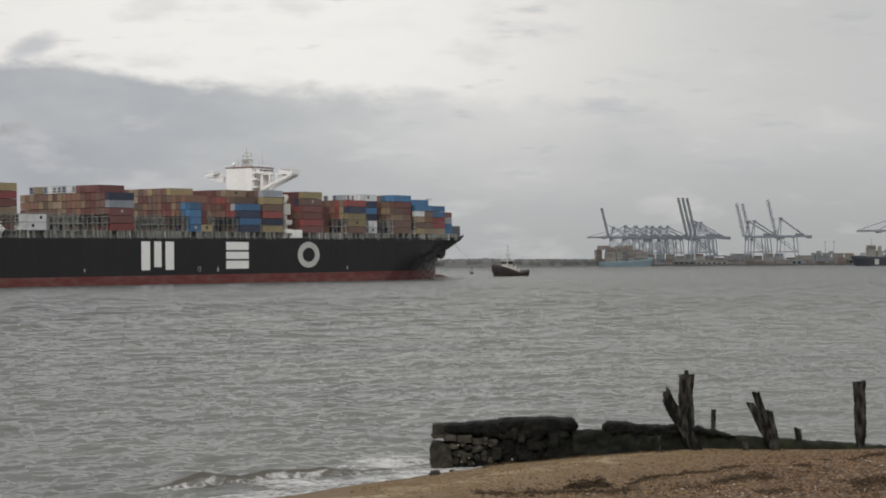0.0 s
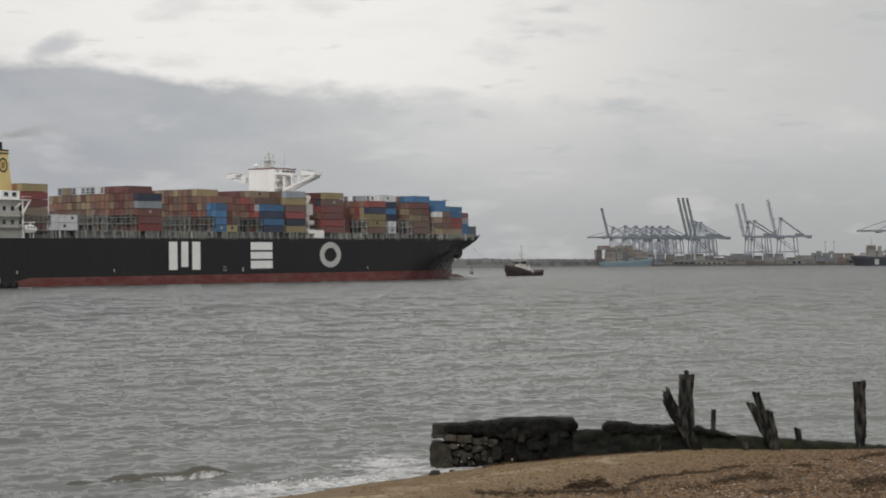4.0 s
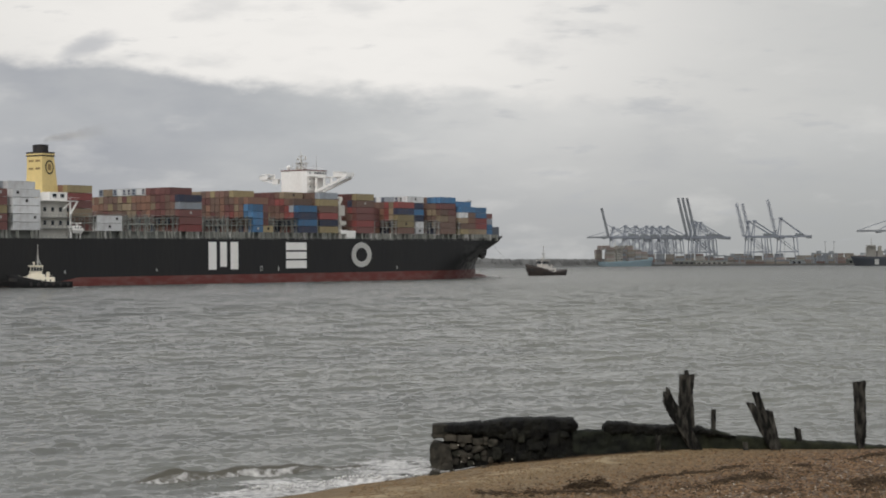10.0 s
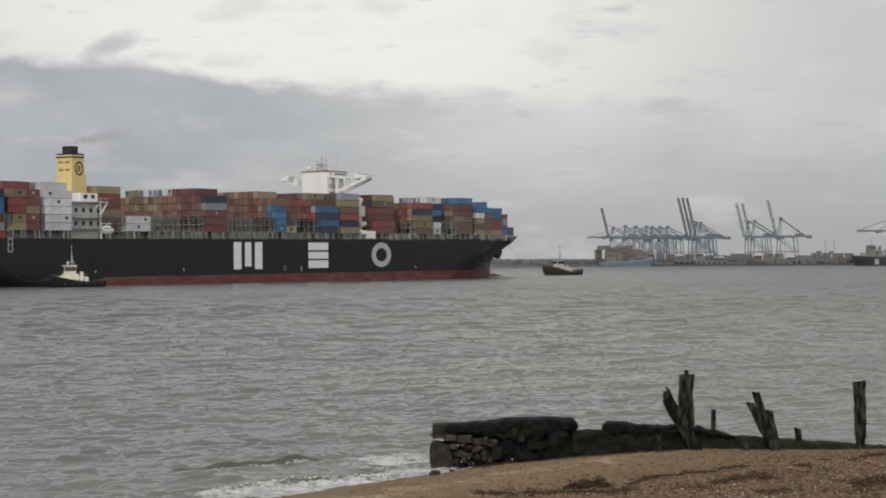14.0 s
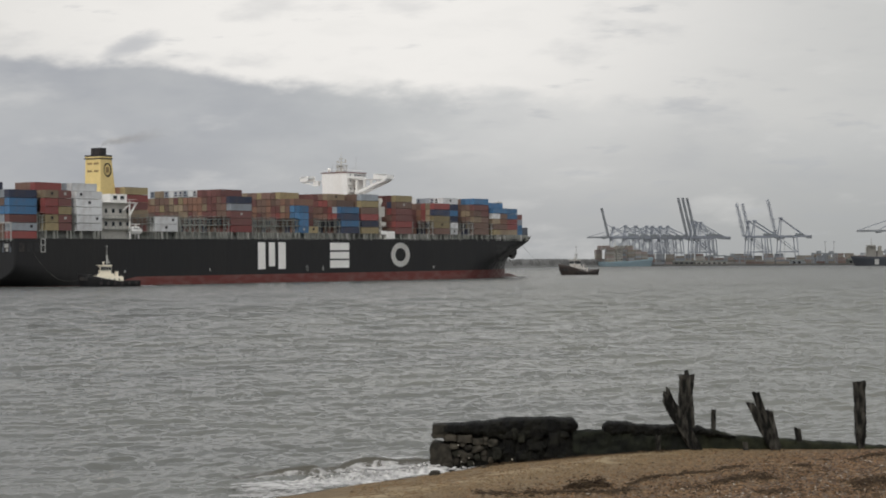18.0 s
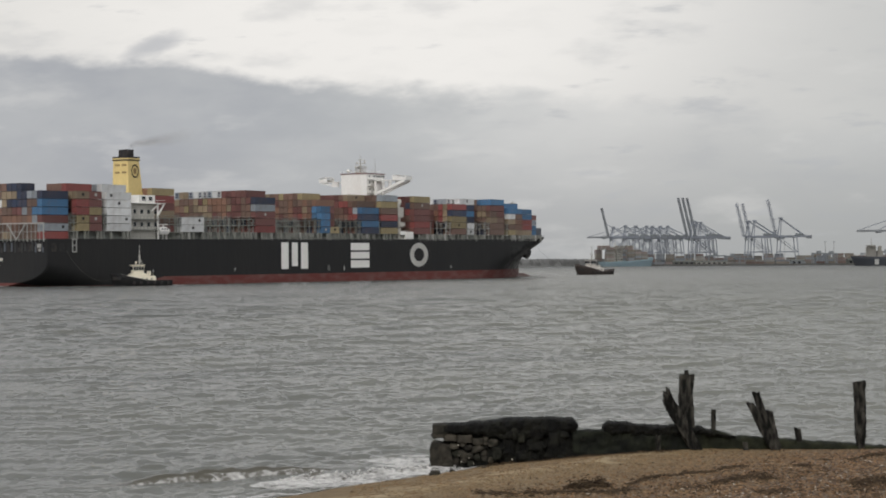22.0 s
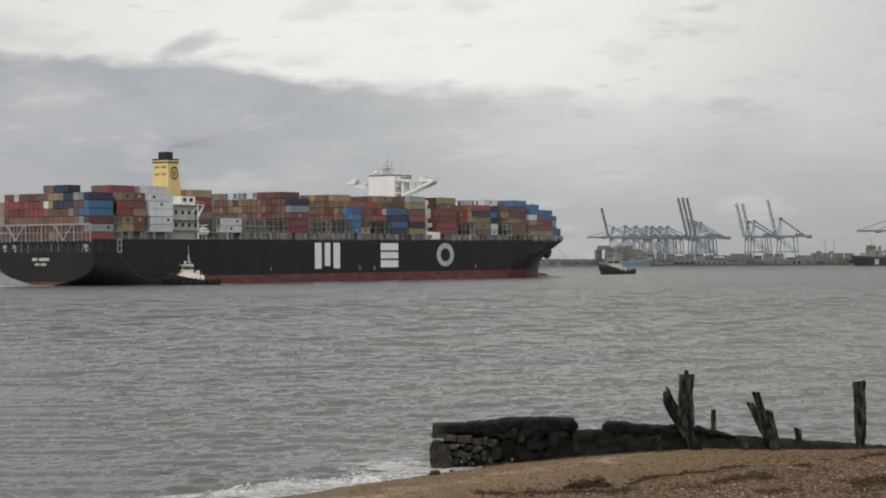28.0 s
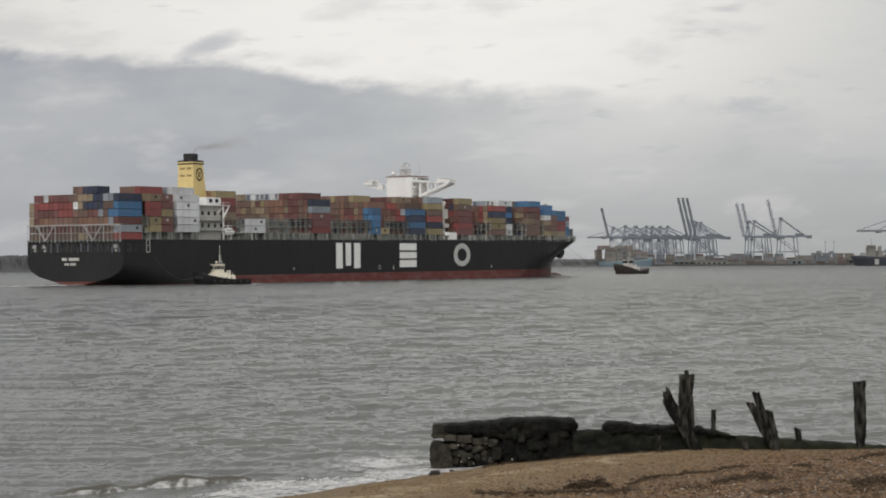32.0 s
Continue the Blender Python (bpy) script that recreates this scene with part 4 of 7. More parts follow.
    part("satellite_dome", bm, SHIP_WHITE, ship, smooth=True)
    bm = bmesh.new()
    for i in range(8):
        beam(bm, (x0 + 0.2 + i * 1.45, y0, 47), (x0 + 0.2 + i * 1.45, y0, 48.0), 0.07)
        beam(bm, (x0, y0 + i * 2.1, 47), (x0, y0 + i * 2.1, 48.0), 0.07)
    beam(bm, (x0, y0, 48.0), (x1, y0, 48.0), 0.08)
    beam(bm, (x0, y0, 48.0), (x0, y1, 48.0), 0.08)
    part("roof_rail", bm, SHIP_WHITE, ship)
    # provision crane and deck store beside the tower
    bm = bmesh.new()
    cu, cy = 209.2 - MID, -21.2
    tube(bm, (cu, cy, 17.1), (cu, cy, 30.5), 1.5, 1.25, 14)
    box(bm, cu - 2.0, cu + 2.2, cy - 1.7, cy + 1.7, 27.2, 31.6)
    box(bm, cu - 1.2, cu + 2.8, cy - 2.0, cy - 1.4, 23.4, 25.0)
    tube(bm, (cu, cy, 31.5), (cu + 2.0, cy - 0.2, 34.6), 0.9, 0.7, 10)
    tube(bm, (cu + 2.0, cy - 0.2, 34.6), (cu - 0.6, cy + 7.0, 35.6), 0.65, 0.45, 10)
    for zz in (20.2, 23.0):
        box(bm, cu - 2.1, cu + 2.1, cy - 2.0, cy + 1.8, zz, zz + 0.16)
    for k in range(5):
        beam(bm, (cu - 2.0 + k, cy - 1.95, 23.1), (cu - 2.0 + k, cy - 1.95, 24.2), 0.08)
    part("provision_crane", bm, HOUSE_GREY, ship, "pale provision crane")
    bm = bmesh.new()
    box(bm, 212.0 - MID, 217.9 - MID, -23.6, -17.0, 17.08, 21.0)
    box(bm, 208.4 - MID, 212.0 - MID, -23.4, -18.0, 19.6, 21.2)
    part("deck_store", bm, SHIP_WHITE, ship, "white deck store", bevel=0.06)


def engine_house(ship):
    a, b = 42.6 - MID, 55.6 - MID
    bm = bmesh.new()
    box(bm, a, b, -22.0, 22.0, 17.1, 30.2)
    house = part("engine_house", bm, HOUSE_GREY, ship, "grey-white engine casing house", bevel=0.1)
    for z in (20.6, 24.4, 30.2):
        bm = bmesh.new()
        box(bm, a - 0.3, b + (3.6 if z > 30 else 0.4), -23.8, 23.8, z - 0.13, z + 0.13)
        for i in range(8):
            beam(bm, (a + i * 1.8, -23.7, z + 0.1), (a + i * 1.8, -23.7, z + 1.15), 0.09)
        beam(bm, (a - 0.3, -23.7, z + 1.15), (b + (3.6 if z > 30 else 0.4), -23.7, z + 1.15), 0.1)
        part("walkway", bm, SHIP_WHITE if z > 30 else STEEL_GREY, house, "white walkway with rails" if z > 30 else "")
    bm = bmesh.new()
    beam(bm, (b + 3.4, -23.2, 30.0), (b + 0.1, -23.2, 25.6), 0.5)
    beam(bm, (b + 0.1, -23.2, 17.2), (b + 0.1, -23.2, 30.0), 0.45)
    beam(bm, (b - 3.4, -23.4, 27.4), (b + 0.1, -23.4, 29.8), 0.3)
    part("walkway_brace", bm, SHIP_WHITE, house, "white diagonal brace")
    bm = bmesh.new()
    box(bm, a + 3.6, b - 1.0, -23.0, -16.5, 30.35, 33.2)
    part("upper_cabin", bm, SHIP_WHITE, house, "white upper cabin", bevel=0.08)
    window_row(house, [(a + 6.0, -23.02, 31.9), (a + 9.6, -23.02, 31.9)], 1.8, 0.1, 1.5)
    for z in (22.6, 27.2):
        window_row(house, [(a + 2.4 + i * 3.6, -22.02, z) for i in range(4)], 1.3, 0.12, 1.5)
    # lifeboat on its ramp forward of the house
    bm = bmesh.new()
    lx, ly = 59.6 - MID, -22.0
    hexa(bm, [(lx - 2.2, ly - 0.7, 18.9), (lx + 2.2, ly - 0.7, 18.9), (lx + 2.2, ly + 0.7, 18.9), (lx - 2.2, ly + 0.7, 18.9),
              (lx - 3.0, ly - 1.3, 20.3), (lx + 3.0, ly - 1.3, 20.3), (lx + 3.0, ly + 1.3, 20.3), (lx - 3.0, ly + 1.3, 20.3)])
    hexa(bm, [(lx - 2.9, ly - 1.2, 20.3), (lx + 2.8, ly - 1.2, 20.3), (lx + 2.8, ly + 1.2, 20.3), (lx - 2.9, ly + 1.2, 20.3),
              (lx - 2.4, ly - 0.8, 21.7), (lx + 1.6, ly - 0.8, 21.7), (lx + 1.6, ly + 0.8, 21.7), (lx - 2.4, ly + 0.8, 21.7)])
    boat = part("lifeboat", bm, SHIP_WHITE, ship, "white enclosed lifeboat", bevel=0.18)
    window_row(boat, [(lx - 1.3 + i * 1.3, ly - 1.06, 20.95) for i in range(3)], 0.6, 0.2, 0.45)
    bm = bmesh.new()
    for xx in (lx - 2.4, lx + 1.9):
        beam(bm, (xx, ly + 1.8, 17.1), (xx, ly + 1.5, 22.7), 0.45)
        beam(bm, (xx, ly + 1.6, 22.6), (xx, ly - 0.6, 22.6), 0.35)
        beam(bm, (xx, ly, 17.1), (xx, ly, 19.0), 0.4)
    beam(bm, (lx - 2.6, ly + 1.5, 22.6), (lx + 2.1, ly + 1.5, 22.6), 0.3)
    part("davit", bm, SHIP_WHITE, ship, "white lifeboat davits")
    # funnel
    f0, f1 = 60.4 - MID, 66.4 - MID
    bm = bmesh.new()
    hexa(bm, [(f0 - 0.4, -4.4, 24), (f1 + 3.0, -4.4, 24), (f1 + 3.0, 4.4, 24), (f0 - 0.4, 4.4, 24), (f0, -3.9, 47.0), (f1, -3.9, 47.0), (f1, 3.9, 47.0), (f0, 3.9, 47.0)])
    funnel = part("funnel", bm, CREAM, ship, "yellow funnel casing with a dark ring", bevel=0.15)
    bm = bmesh.new()
    box(bm, f0 - 0.25, f1 + 0.25, -4.15, 4.15, 47.0, 47.35)
    box(bm, f0 - 0.1, f1 + 0.1, -4.0, 4.0, 47.9, 48.5)
    box(bm, f0 + 1.3, f1 - 1.2, -2.2, 2.2, 48.5, 51.2)
    part("funnel_cap", bm, SOOT_SHADE_BLACK, funnel, "sooty black exhaust cap")
    bm = bmesh.new()
    box(bm, f0 - 0.1, f1 + 0.1, -4.0, 4.0, 47.35, 47.9)
    part("funnel_band", bm, CREAM, funnel)
    for z in (44.9, 42.1):
        for yy in (-1.9, 1.5):
            bm = bmesh.new()
            box(bm, f0 - 0.12, f0 + 0.3, yy - 1.2, yy + 1.2, z, z + 0.75)
            part("louvre", bm, LOUVRE, funnel, "brown ventilation louvre")
    bm = bmesh.new()
    ring = []
    cx, cz = (f0 + f1) / 2 + 0.5, 43.0
    for i in range(28):
        a = 6.28319 * i / 28
        ring.append([bm.verts.new((cx + r * 0.88 * math.cos(a), -4.02 - (47.0 - cz - r * 1.15 * math.sin(a)) * 0.022, cz + r * 1.15 * math.sin(a))) for r in (1.75, 2.25)])
    for i in range(28):
        p, q = ring[i], ring[(i + 1) % 28]
        bm.faces.new((p[0], q[0], q[1], p[1]))
    bmesh.ops.solidify(bm, geom=bm.faces[:], thickness=0.05)
    part("funnel_mark", bm, SOOT_SHADE_BLACK, funnel, "dark ring")
    bm = bmesh.new()
    hexa(bm, [(cx - 0.75, -4.14, cz - 1.1), (cx + 0.75, -4.14, cz - 1.1), (cx + 0.75, -4.0, cz - 1.1), (cx - 0.75, -4.0, cz - 1.1),
              (cx - 0.75, -4.09, cz + 1.1), (cx + 0.75, -4.09, cz + 1.1), (cx + 0.75, -3.9, cz + 1.1), (cx - 0.75, -3.9, cz + 1.1)])
    part("funnel_mark", bm, LOUVRE, funnel, "plain brown block")


def bow_details(ship):
    bm = bmesh.new()
    mx = 338 - MID
    tube(bm, (mx, 0, 17), (mx, 0, 37.4), 0.4, 0.14)
    box(bm, mx - 1.3, mx + 1.3, -1.3, 1.3, 36.3, 36.6)
    for yy in (-3, 3):
        beam(bm, (mx - 2.4, yy, 17.4), (mx, 0, 30), 0.25)
    part("foremast", bm, PALE_STEEL, ship, "pale foremast with a platform")
    for s in (-1, 1):
        # anchor housed on a thick bolster where the flare turns in
        bm = bmesh.new()
        y = s * half_breadth(327.5, 10.8)
        tube(bm, (323.4 - MID, y * 0.82, 13.2), (329.6 - MID, y * 1.04, 10.9), 2.1, 2.7, 14)
        part("anchor_bolster", bm, HULL_BLACK, ship, bevel=0.12)
        bm = bmesh.new()
        beam(bm, (329.4 - MID, y * 1.08, 11.6), (329.4 - MID, y * 1.04, 9.2), 1.0)
        hexa(bm, [(328.2 - MID, y - 0.9, 8.8), (330.0 - MID, y - 0.9, 9.0), (330.0 - MID, y + 0.9, 9.0), (328.2 - MID, y + 0.9, 8.8),
                  (327.0 - MID, y - 1.5, 10.6), (330.8 - MID, y - 1.5, 10.8), (330.8 - MID, y + 1.5, 10.8), (327.0 - MID, y + 1.5, 10.6)])
        part("anchor", bm, SOOT_SHADE_BLACK, ship, "black stockless anchor", bevel=0.1)
    for s in (-1, 1):
        for u0, u1 in ((346.5, 348.2), (348.9, 352.6)):
            bm = bmesh.new()
            pts = [(u, s * (half_breadth(u, w) + 0.06), w) for w in (15.2, 16.3) for u in (u0, u1)]
            inner = [(u, y - s * 0.1, w) for u, y, w in pts]
            (a, b, c, d), (e, f, g, h) = pts, inner
            hexa(bm, [(p[0] - MID, p[1], p[2]) for p in (a, b, f, e, c, d, h, g)])
            part("name_bar", bm, PALE_STEEL, ship, "plain pale lettering bar")
    bm = bmesh.new()
    box(bm, 347.0 - MID, 353.2 - MID, -7.6, 7.6, 17.3, 24.0)
    part("forecastle_store", bm, STORE_GREY, ship, "dark blue-grey forecastle store", bevel=0.1)
    bm = bmesh.new()
    for i in range(12):
        u = 312 + i * 4.2
        for s in (-1, 1):
            y = s * max(0.1, half_breadth(u, deck_top(u)) - 0.2)
            beam(bm, (u - MID, y, deck_top(u) - 0.3), (u - MID, y, deck_top(u) + 1.0), 0.07)
            v = u + 4.2
            if i < 11:
                beam(bm, (u - MID, y, deck_top(u) + 1.0), (v - MID, s * max(0.1, half_breadth(v, deck_top(v)) - 0.2), deck_top(v) + 1.0), 0.05)
    part("bow_rail", bm, STEEL_GREY, ship, "grey bow railing")


def bow_wave(ship):
    """Broken water round the bulb and along the waterline astern."""
    co = []
    for i in range(40):
        for j in range(8):
            u = 330 + 30 * i / 39
            b = half_breadth(u, 0.8) + 0.1 + (4.6 * math.sqrt(max(0, 1 - ((u - 345) / 11) ** 2)) if u > 338 else 0)
            co.append((u - MID, -b - j * 0.45, -0.4 + 0.25 * noise.noise((u * 0.7, j, 0)) + 0.25 * (1 - j / 7)))
    ob = sheet("bow_wave", co, grid_faces(40, 8), LACE, ship)
    ob["label"] = "thin white bow wave"
    co = []
    for i in range(60):
        for j in range(14):
            x, y = -MID - 1 - i * 0.55, (j / 13 - 0.5) * (14 + i * 0.2)
            co.append((x, y, 0.85 + 0.25 * noise.noise((x * 0.5, y * 0.5, 0))))
    ob = sheet("wake", co, grid_faces(60, 14), LACE, ship)
    ob["label"] = "white wake astern"


def scuff_bow(m, colour):
    """Grey rubbed patches where fenders and anchor chain touch the bow."""
    n, l = m.node_tree.nodes, m.node_tree.links
    p = n["Principled BSDF"]
    src = p.inputs["Base Color"].links[0].from_socket
    tc, sx = n.new("ShaderNodeTexCoord"), n.new("ShaderNodeSeparateXYZ")
    l.new(tc.outputs["Object"], sx.inputs[0])
    a = n.new("ShaderNodeMapRange")
    a.inputs[1].default_value, a.inputs[2].default_value = 112, 156
    l.new(sx.outputs[0], a.inputs[0])
    c = n.new("ShaderNodeMapRange")
    c.inputs[1].default_value, c.inputs[2].default_value = 16.8, 9.0
    l.new(sx.outputs[2], c.inputs[0])
    mp = n.new("ShaderNodeMapping")
    mp.inputs["Rotation"].default_value, mp.inputs["Scale"].default_value = (0, radians(-30), 0), (0.45, 1, 1)
    k = n.new("ShaderNodeTexNoise")
    k.inputs["Scale"].default_value, k.inputs["Detail"].default_value = 0.55, 5
    l.new(tc.outputs["Object"], mp.inputs[0])
    l.new(mp.outputs[0], k.inputs["Vector"])
    r = n.new("ShaderNodeMapRange")
    r.inputs[1].default_value, r.inputs[2].default_value, r.inputs[4].default_value = 0.35, 0.64, 0.85
    l.new(k.outputs[0], r.inputs[0])
    m1, m2 = n.new("ShaderNodeMath"), n.new("ShaderNodeMath")
    m1.operation = m2.operation = "MULTIPLY"
    l.new(a.outputs[0], m1.inputs[0])
    l.new(c.outputs[0], m1.inputs[1])
    l.new(m1.outputs[0], m2.inputs[0])
    l.new(r.outputs[0], m2.inputs[1])
    mix = n.new("ShaderNodeMix")
    mix.data_type = "RGBA"
    mix.inputs[7].default_value = (*colour, 1)
    l.new(m2.outputs[0], mix.inputs[0])
    l.new(src, mix.inputs[6])
    l.new(mix.outputs[2], p.inputs["Base Color"])


scuff_bow(HULL_BLACK, (0.44, 0.43, 0.41))
scuff_bow(BOOT_RED, (0.36, 0.29, 0.27))


def make_ship():
    ship = thing("container_ship", "long black-hulled container ship with a red boot-top, loaded with coloured containers", "ship")
    hull_band("hull", 3.54, 17.2, 9, HULL_BLACK, ship, "matt black hull plating", to_top=True)
    hull_band("boot_top", -13, 3.54, 8, BOOT_RED, ship, "faded red boot-top paint")
    # bulbous bow
    bm = bmesh.new()
    bmesh.ops.create_icosphere(bm, subdivisions=4, radius=1, matrix=Matrix.Translation((345 - MID, 0, -3.6)) @ Matrix.Diagonal((10.5, 4.6, 4.9, 1)))
    part("bulbous_bow", bm, BOOT_RED, ship, smooth=True)
    # deck plate following the shell
    us = [i * 6.0 for i in range(51)] + [303 + i * 3 for i in range(20)]
    co = []
    for u in us:
        z = 17.05 if u < 306 else deck_top(u) - 1.1
        b = max(0.05, half_breadth(u, z) - 0.05)
        co += [(u - MID, -b, z), (u - MID, b, z)]
    deck = sheet("deck", co, grid_faces(len(us), 2), DECK_GREY, ship, smooth=False)
    deck["label"] = "grey steel weather deck"
    # white marks along the starboard side, as plain shapes
    y = -HALF - 0.03
    for name, bars in (
        ("hull_mark", [(125.8, 130.3, 5.5, 16.1), (132.4, 136.2, 6.6, 16.1), (138.3, 142.8, 5.5, 16.1)]),
        ("hull_mark", [(171.6, 184.6, 12.9, 16.0), (171.6, 184.6, 9.4, 12.2), (171.6, 184.6, 5.6, 8.7)]),
    ):
        bm = bmesh.new()
        for a, b, c, d in bars:
            box(bm, a - MID, b - MID, y, y + 0.05, c, d)
        part(name, bm, SHIP_WHITE, ship, "plain white painted shape")
    for u, z, w, h in ((155.8, 4.8, 1.5, 0.18), (155.8, 6.4, 1.5, 0.18), (155.8, 5.0, 0.18, 1.4), (157.1, 5.0, 0.18, 1.4), (166.6, 4.6, 0.7, 1.5), (166.9, 6.1, 0.2, 0.6), (246.3, 4.7, 0.7, 1.2), (52.0, 5.0, 0.6, 1.0), (97.4, 5.2, 0.6, 1.0)):
        bm = bmesh.new()
        box(bm, u - MID, u + w - MID, y, y + 0.05, z, z + h)
        part("draught_mark", bm, PALE_STEEL, ship, "small pale painted mark")
    bm = bmesh.new()
    ring = []
    for i in range(36):
        a = 6.28319 * i / 36
        ring.append([bm.verts.new((221.4 - MID + r * 1.33 * math.cos(a), y + 0.0, 10.85 + r * math.sin(a))) for r in (2.9, 5.25)])
    for i in range(36):
        p, q = ring[i], ring[(i + 1) % 36]
        bm.faces.new((p[0], q[0], q[1], p[1]))
    bmesh.ops.solidify(bm, geom=bm.faces[:], thickness=0.04)
    part("hull_mark", bm, SHIP_WHITE, ship, "plain white painted ring")
    load_containers(ship)
    for b in range(1, 19):
        if b == 13:
            continue
        lashing_bridge(BAYS[b][0] - MID - 1.35, ship, PALE_STEEL if b > 14 else STEEL_GREY)
    deck_edge(ship)
    stern_details(ship)
    bridge_house(ship)
    engine_house(ship)
    bow_details(ship)
    bow_wave(ship)
    return ship


SHIP = make_ship()


# ---- tugs: x forward to the bow ----
def make_tug(name, label, hull_mat, house_mat, low_mat, long=1.0, tall=1.0, bow=3.0, rake=1.4, stern=0.0):
    def side_top(s):
        return 2.1 + bow * max(0.0, (s - 0.35) / 0.65) ** 1.3 + stern * max(0.0, 1 - s / 0.3) ** 2 - 0.4 * stern * math.exp(-((s - 0.35) / 0.14) ** 2)

    tug = thing(name, label, "tugboat")
    co, n, m = [], 15, 7
    for i in range(n):
        s = i / (n - 1)
        x = -11.5 + 25.5 * s
        top = side_top(s)
        b = 5.2 * (1 - max(0.0, (s - 0.62) / 0.38) ** 2.4) ** 0.6 * (0.86 + 0.14 * min(1, s / 0.15))
        for j in range(m):
            k = j / (m - 1)
            co.append((x + (k - 0.5) * (rake * s ** 6 - 1.6 * stern * (1 - s) ** 6), -b * (0.72 + 0.28 * min(1, k * 1.6)), -2.4 + (top + 2.4) * k))
        for j in range(m):
            k = 1 - j / (m - 1)
            co.append((x + (k - 0.5) * (rake * s ** 6 - 1.6 * stern * (1 - s) ** 6), b * (0.72 + 0.28 * min(1, k * 1.6)), -2.4 + (top + 2.4) * k))
    faces = grid_faces(n, 2 * m)
    faces.append(tuple(range(2 * m))[::-1])
    sheet("hull", co, faces, hull_mat, tug)
    co = []
    for i in range(n):
        s = i / (n - 1)
        top = side_top(s) - 0.8
        b = 5.1 * (1 - max(0.0, (s - 0.62) / 0.38) ** 2.4) ** 0.6 * (0.86 + 0.14 * min(1, s / 0.15))
        co += [(-11.5 + 25.5 * s, -b, top), (-11.5 + 25.5 * s, b, top)]
    sheet("deck", co, grid_faces(n, 2), DECK_GREY, tug, smooth=False)
    bm = bmesh.new()
    hexa(bm, [(-4.6, -3.4, 1.2), (8.6, -2.7, 1.2), (8.6, 2.7, 1.2), (-4.6, 3.4, 1.2), (-4.4, -3.3, 3.7), (8.4, -2.6, 3.9), (8.4, 2.6, 3.9), (-4.4, 3.3, 3.7)])
    part("deckhouse", bm, low_mat, tug, "cream deckhouse" if low_mat is house_mat else "dark deckhouse", bevel=0.15)
    bm = bmesh.new()
    hexa(bm, [(-0.6, -2.7, 3.5), (6.2, -2.3, 3.5), (6.2, 2.3, 3.5), (-0.6, 2.7, 3.5), (-0.4, -2.6, 4.7), (5.6, -2.2, 4.7), (5.6, 2.2, 4.7), (-0.4, 2.6, 4.7)])
    part("upper_deckhouse", bm, house_mat, tug, bevel=0.1)
    for s in (-1, 1):
        for x in (-2.6, -0.6, 1.4, 3.4, 5.4):
            bm = bmesh.new()
            y = 3.3 - 0.062 * (x + 4.2)
            box(bm, x - 0.3, x + 0.3, min(s * y, s * (y + 0.08)), max(s * y, s * (y + 0.08)), 2.2, 2.9)
            part("porthole", bm, GLASS, tug)
    bm = bmesh.new()
    hexa(bm, [(0.6, -2.4, 4.6), (5.2, -2.1, 4.6), (5.2, 2.1, 4.6), (0.6, 2.4, 4.6), (0.4, -2.6, 7.6), (5.5, -2.4, 7.6), (5.5, 2.4, 7.6), (0.4, 2.6, 7.6)])
    part("wheelhouse", bm, house_mat, tug, "cream wheelhouse", bevel=0.12)
    bm = bmesh.new()
    box(bm, 0.1, 5.8, -2.8, 2.8, 7.6, 7.85)
    part("wheelhouse_roof", bm, house_mat, tug)
    for s in (-1, 1):
        for i in range(4):
            bm = bmesh.new()
            box(bm, 0.8 + i * 1.15, 1.7 + i * 1.15, s * 2.5, s * 2.66, 5.9, 7.2)
            part("window", bm, GLASS, tug)
    for y in (-1.5, -0.5, 0.5, 1.5):
        for x in (0.32, 5.32):
            bm = bmesh.new()
            box(bm, x, x + 0.22, y - 0.4, y + 0.4, 5.9, 7.2)
            part("window", bm, GLASS, tug)
    bm = bmesh.new()
    tube(bm, (2.0, 0, 7.6), (2.0, 0, 11.2), 0.36, 0.25)
    tube(bm, (2.0, 0, 11.2), (2.0, 0, 15.2), 0.16, 0.10)
    beam(bm, (2.0, -1.5, 10.2), (2.0, 1.5, 10.2), 0.18)
    beam(bm, (2.0, -1.0, 12.6), (2.0, 1.0, 12.6), 0.16)
    beam(bm, (2.0, -0.9, 14.6), (2.0, 0.9, 14.6), 0.3, 0.25)
    box(bm, 1.3, 2.7, -0.8, 0.8, 9.0, 9.2)
    for y in (-1.2, 1.2):
        tube(bm, (2.0, y, 10.2), (2.0, y, 11.4), 0.16, 0.16, 6)
        beam(bm, (0.6, y, 7.7), (1.9, y * 0.2, 10.4), 0.14)
    part("mast", bm, PALE_STEEL, tug)
    for s in (-1, 1):
        bm = bmesh.new()
        tube(bm, (-1.9, s * 2.0, 3.5), (-2.2, s * 2.0, 5.5), 0.42, 0.36)
        part("exhaust_stack", bm, house_mat, tug)
    # searchlight, winch, rails, tyre fenders
    bm = bmesh.new()
    tube(bm, (3.6, 0.8, 7.85), (3.6, 0.8, 8.7), 0.2, 0.2, 7)
    box(bm, 3.3, 4.2, 0.5, 1.1, 8.5, 9.0)
    part("searchlight", bm, house_mat, tug)
    bm = bmesh.new()
    tube(bm, (3.6, -0.9, 7.85), (3.6, -0.9, 9.3), 0.06, 0.06, 5)
    part("aerial", bm, PALE_STEEL, tug)
    bm = bmesh.new()
    tube(bm, (9.6, -1.3, 3.6), (9.6, 1.3, 3.6), 0.75, 0.75, 12)
    box(bm, 9.0, 10.2, -1.7, -1.4, 2.6, 4.2)
    box(bm, 9.0, 10.2, 1.4, 1.7, 2.6, 4.2)
    part("winch", bm, DECK_GREY, tug)
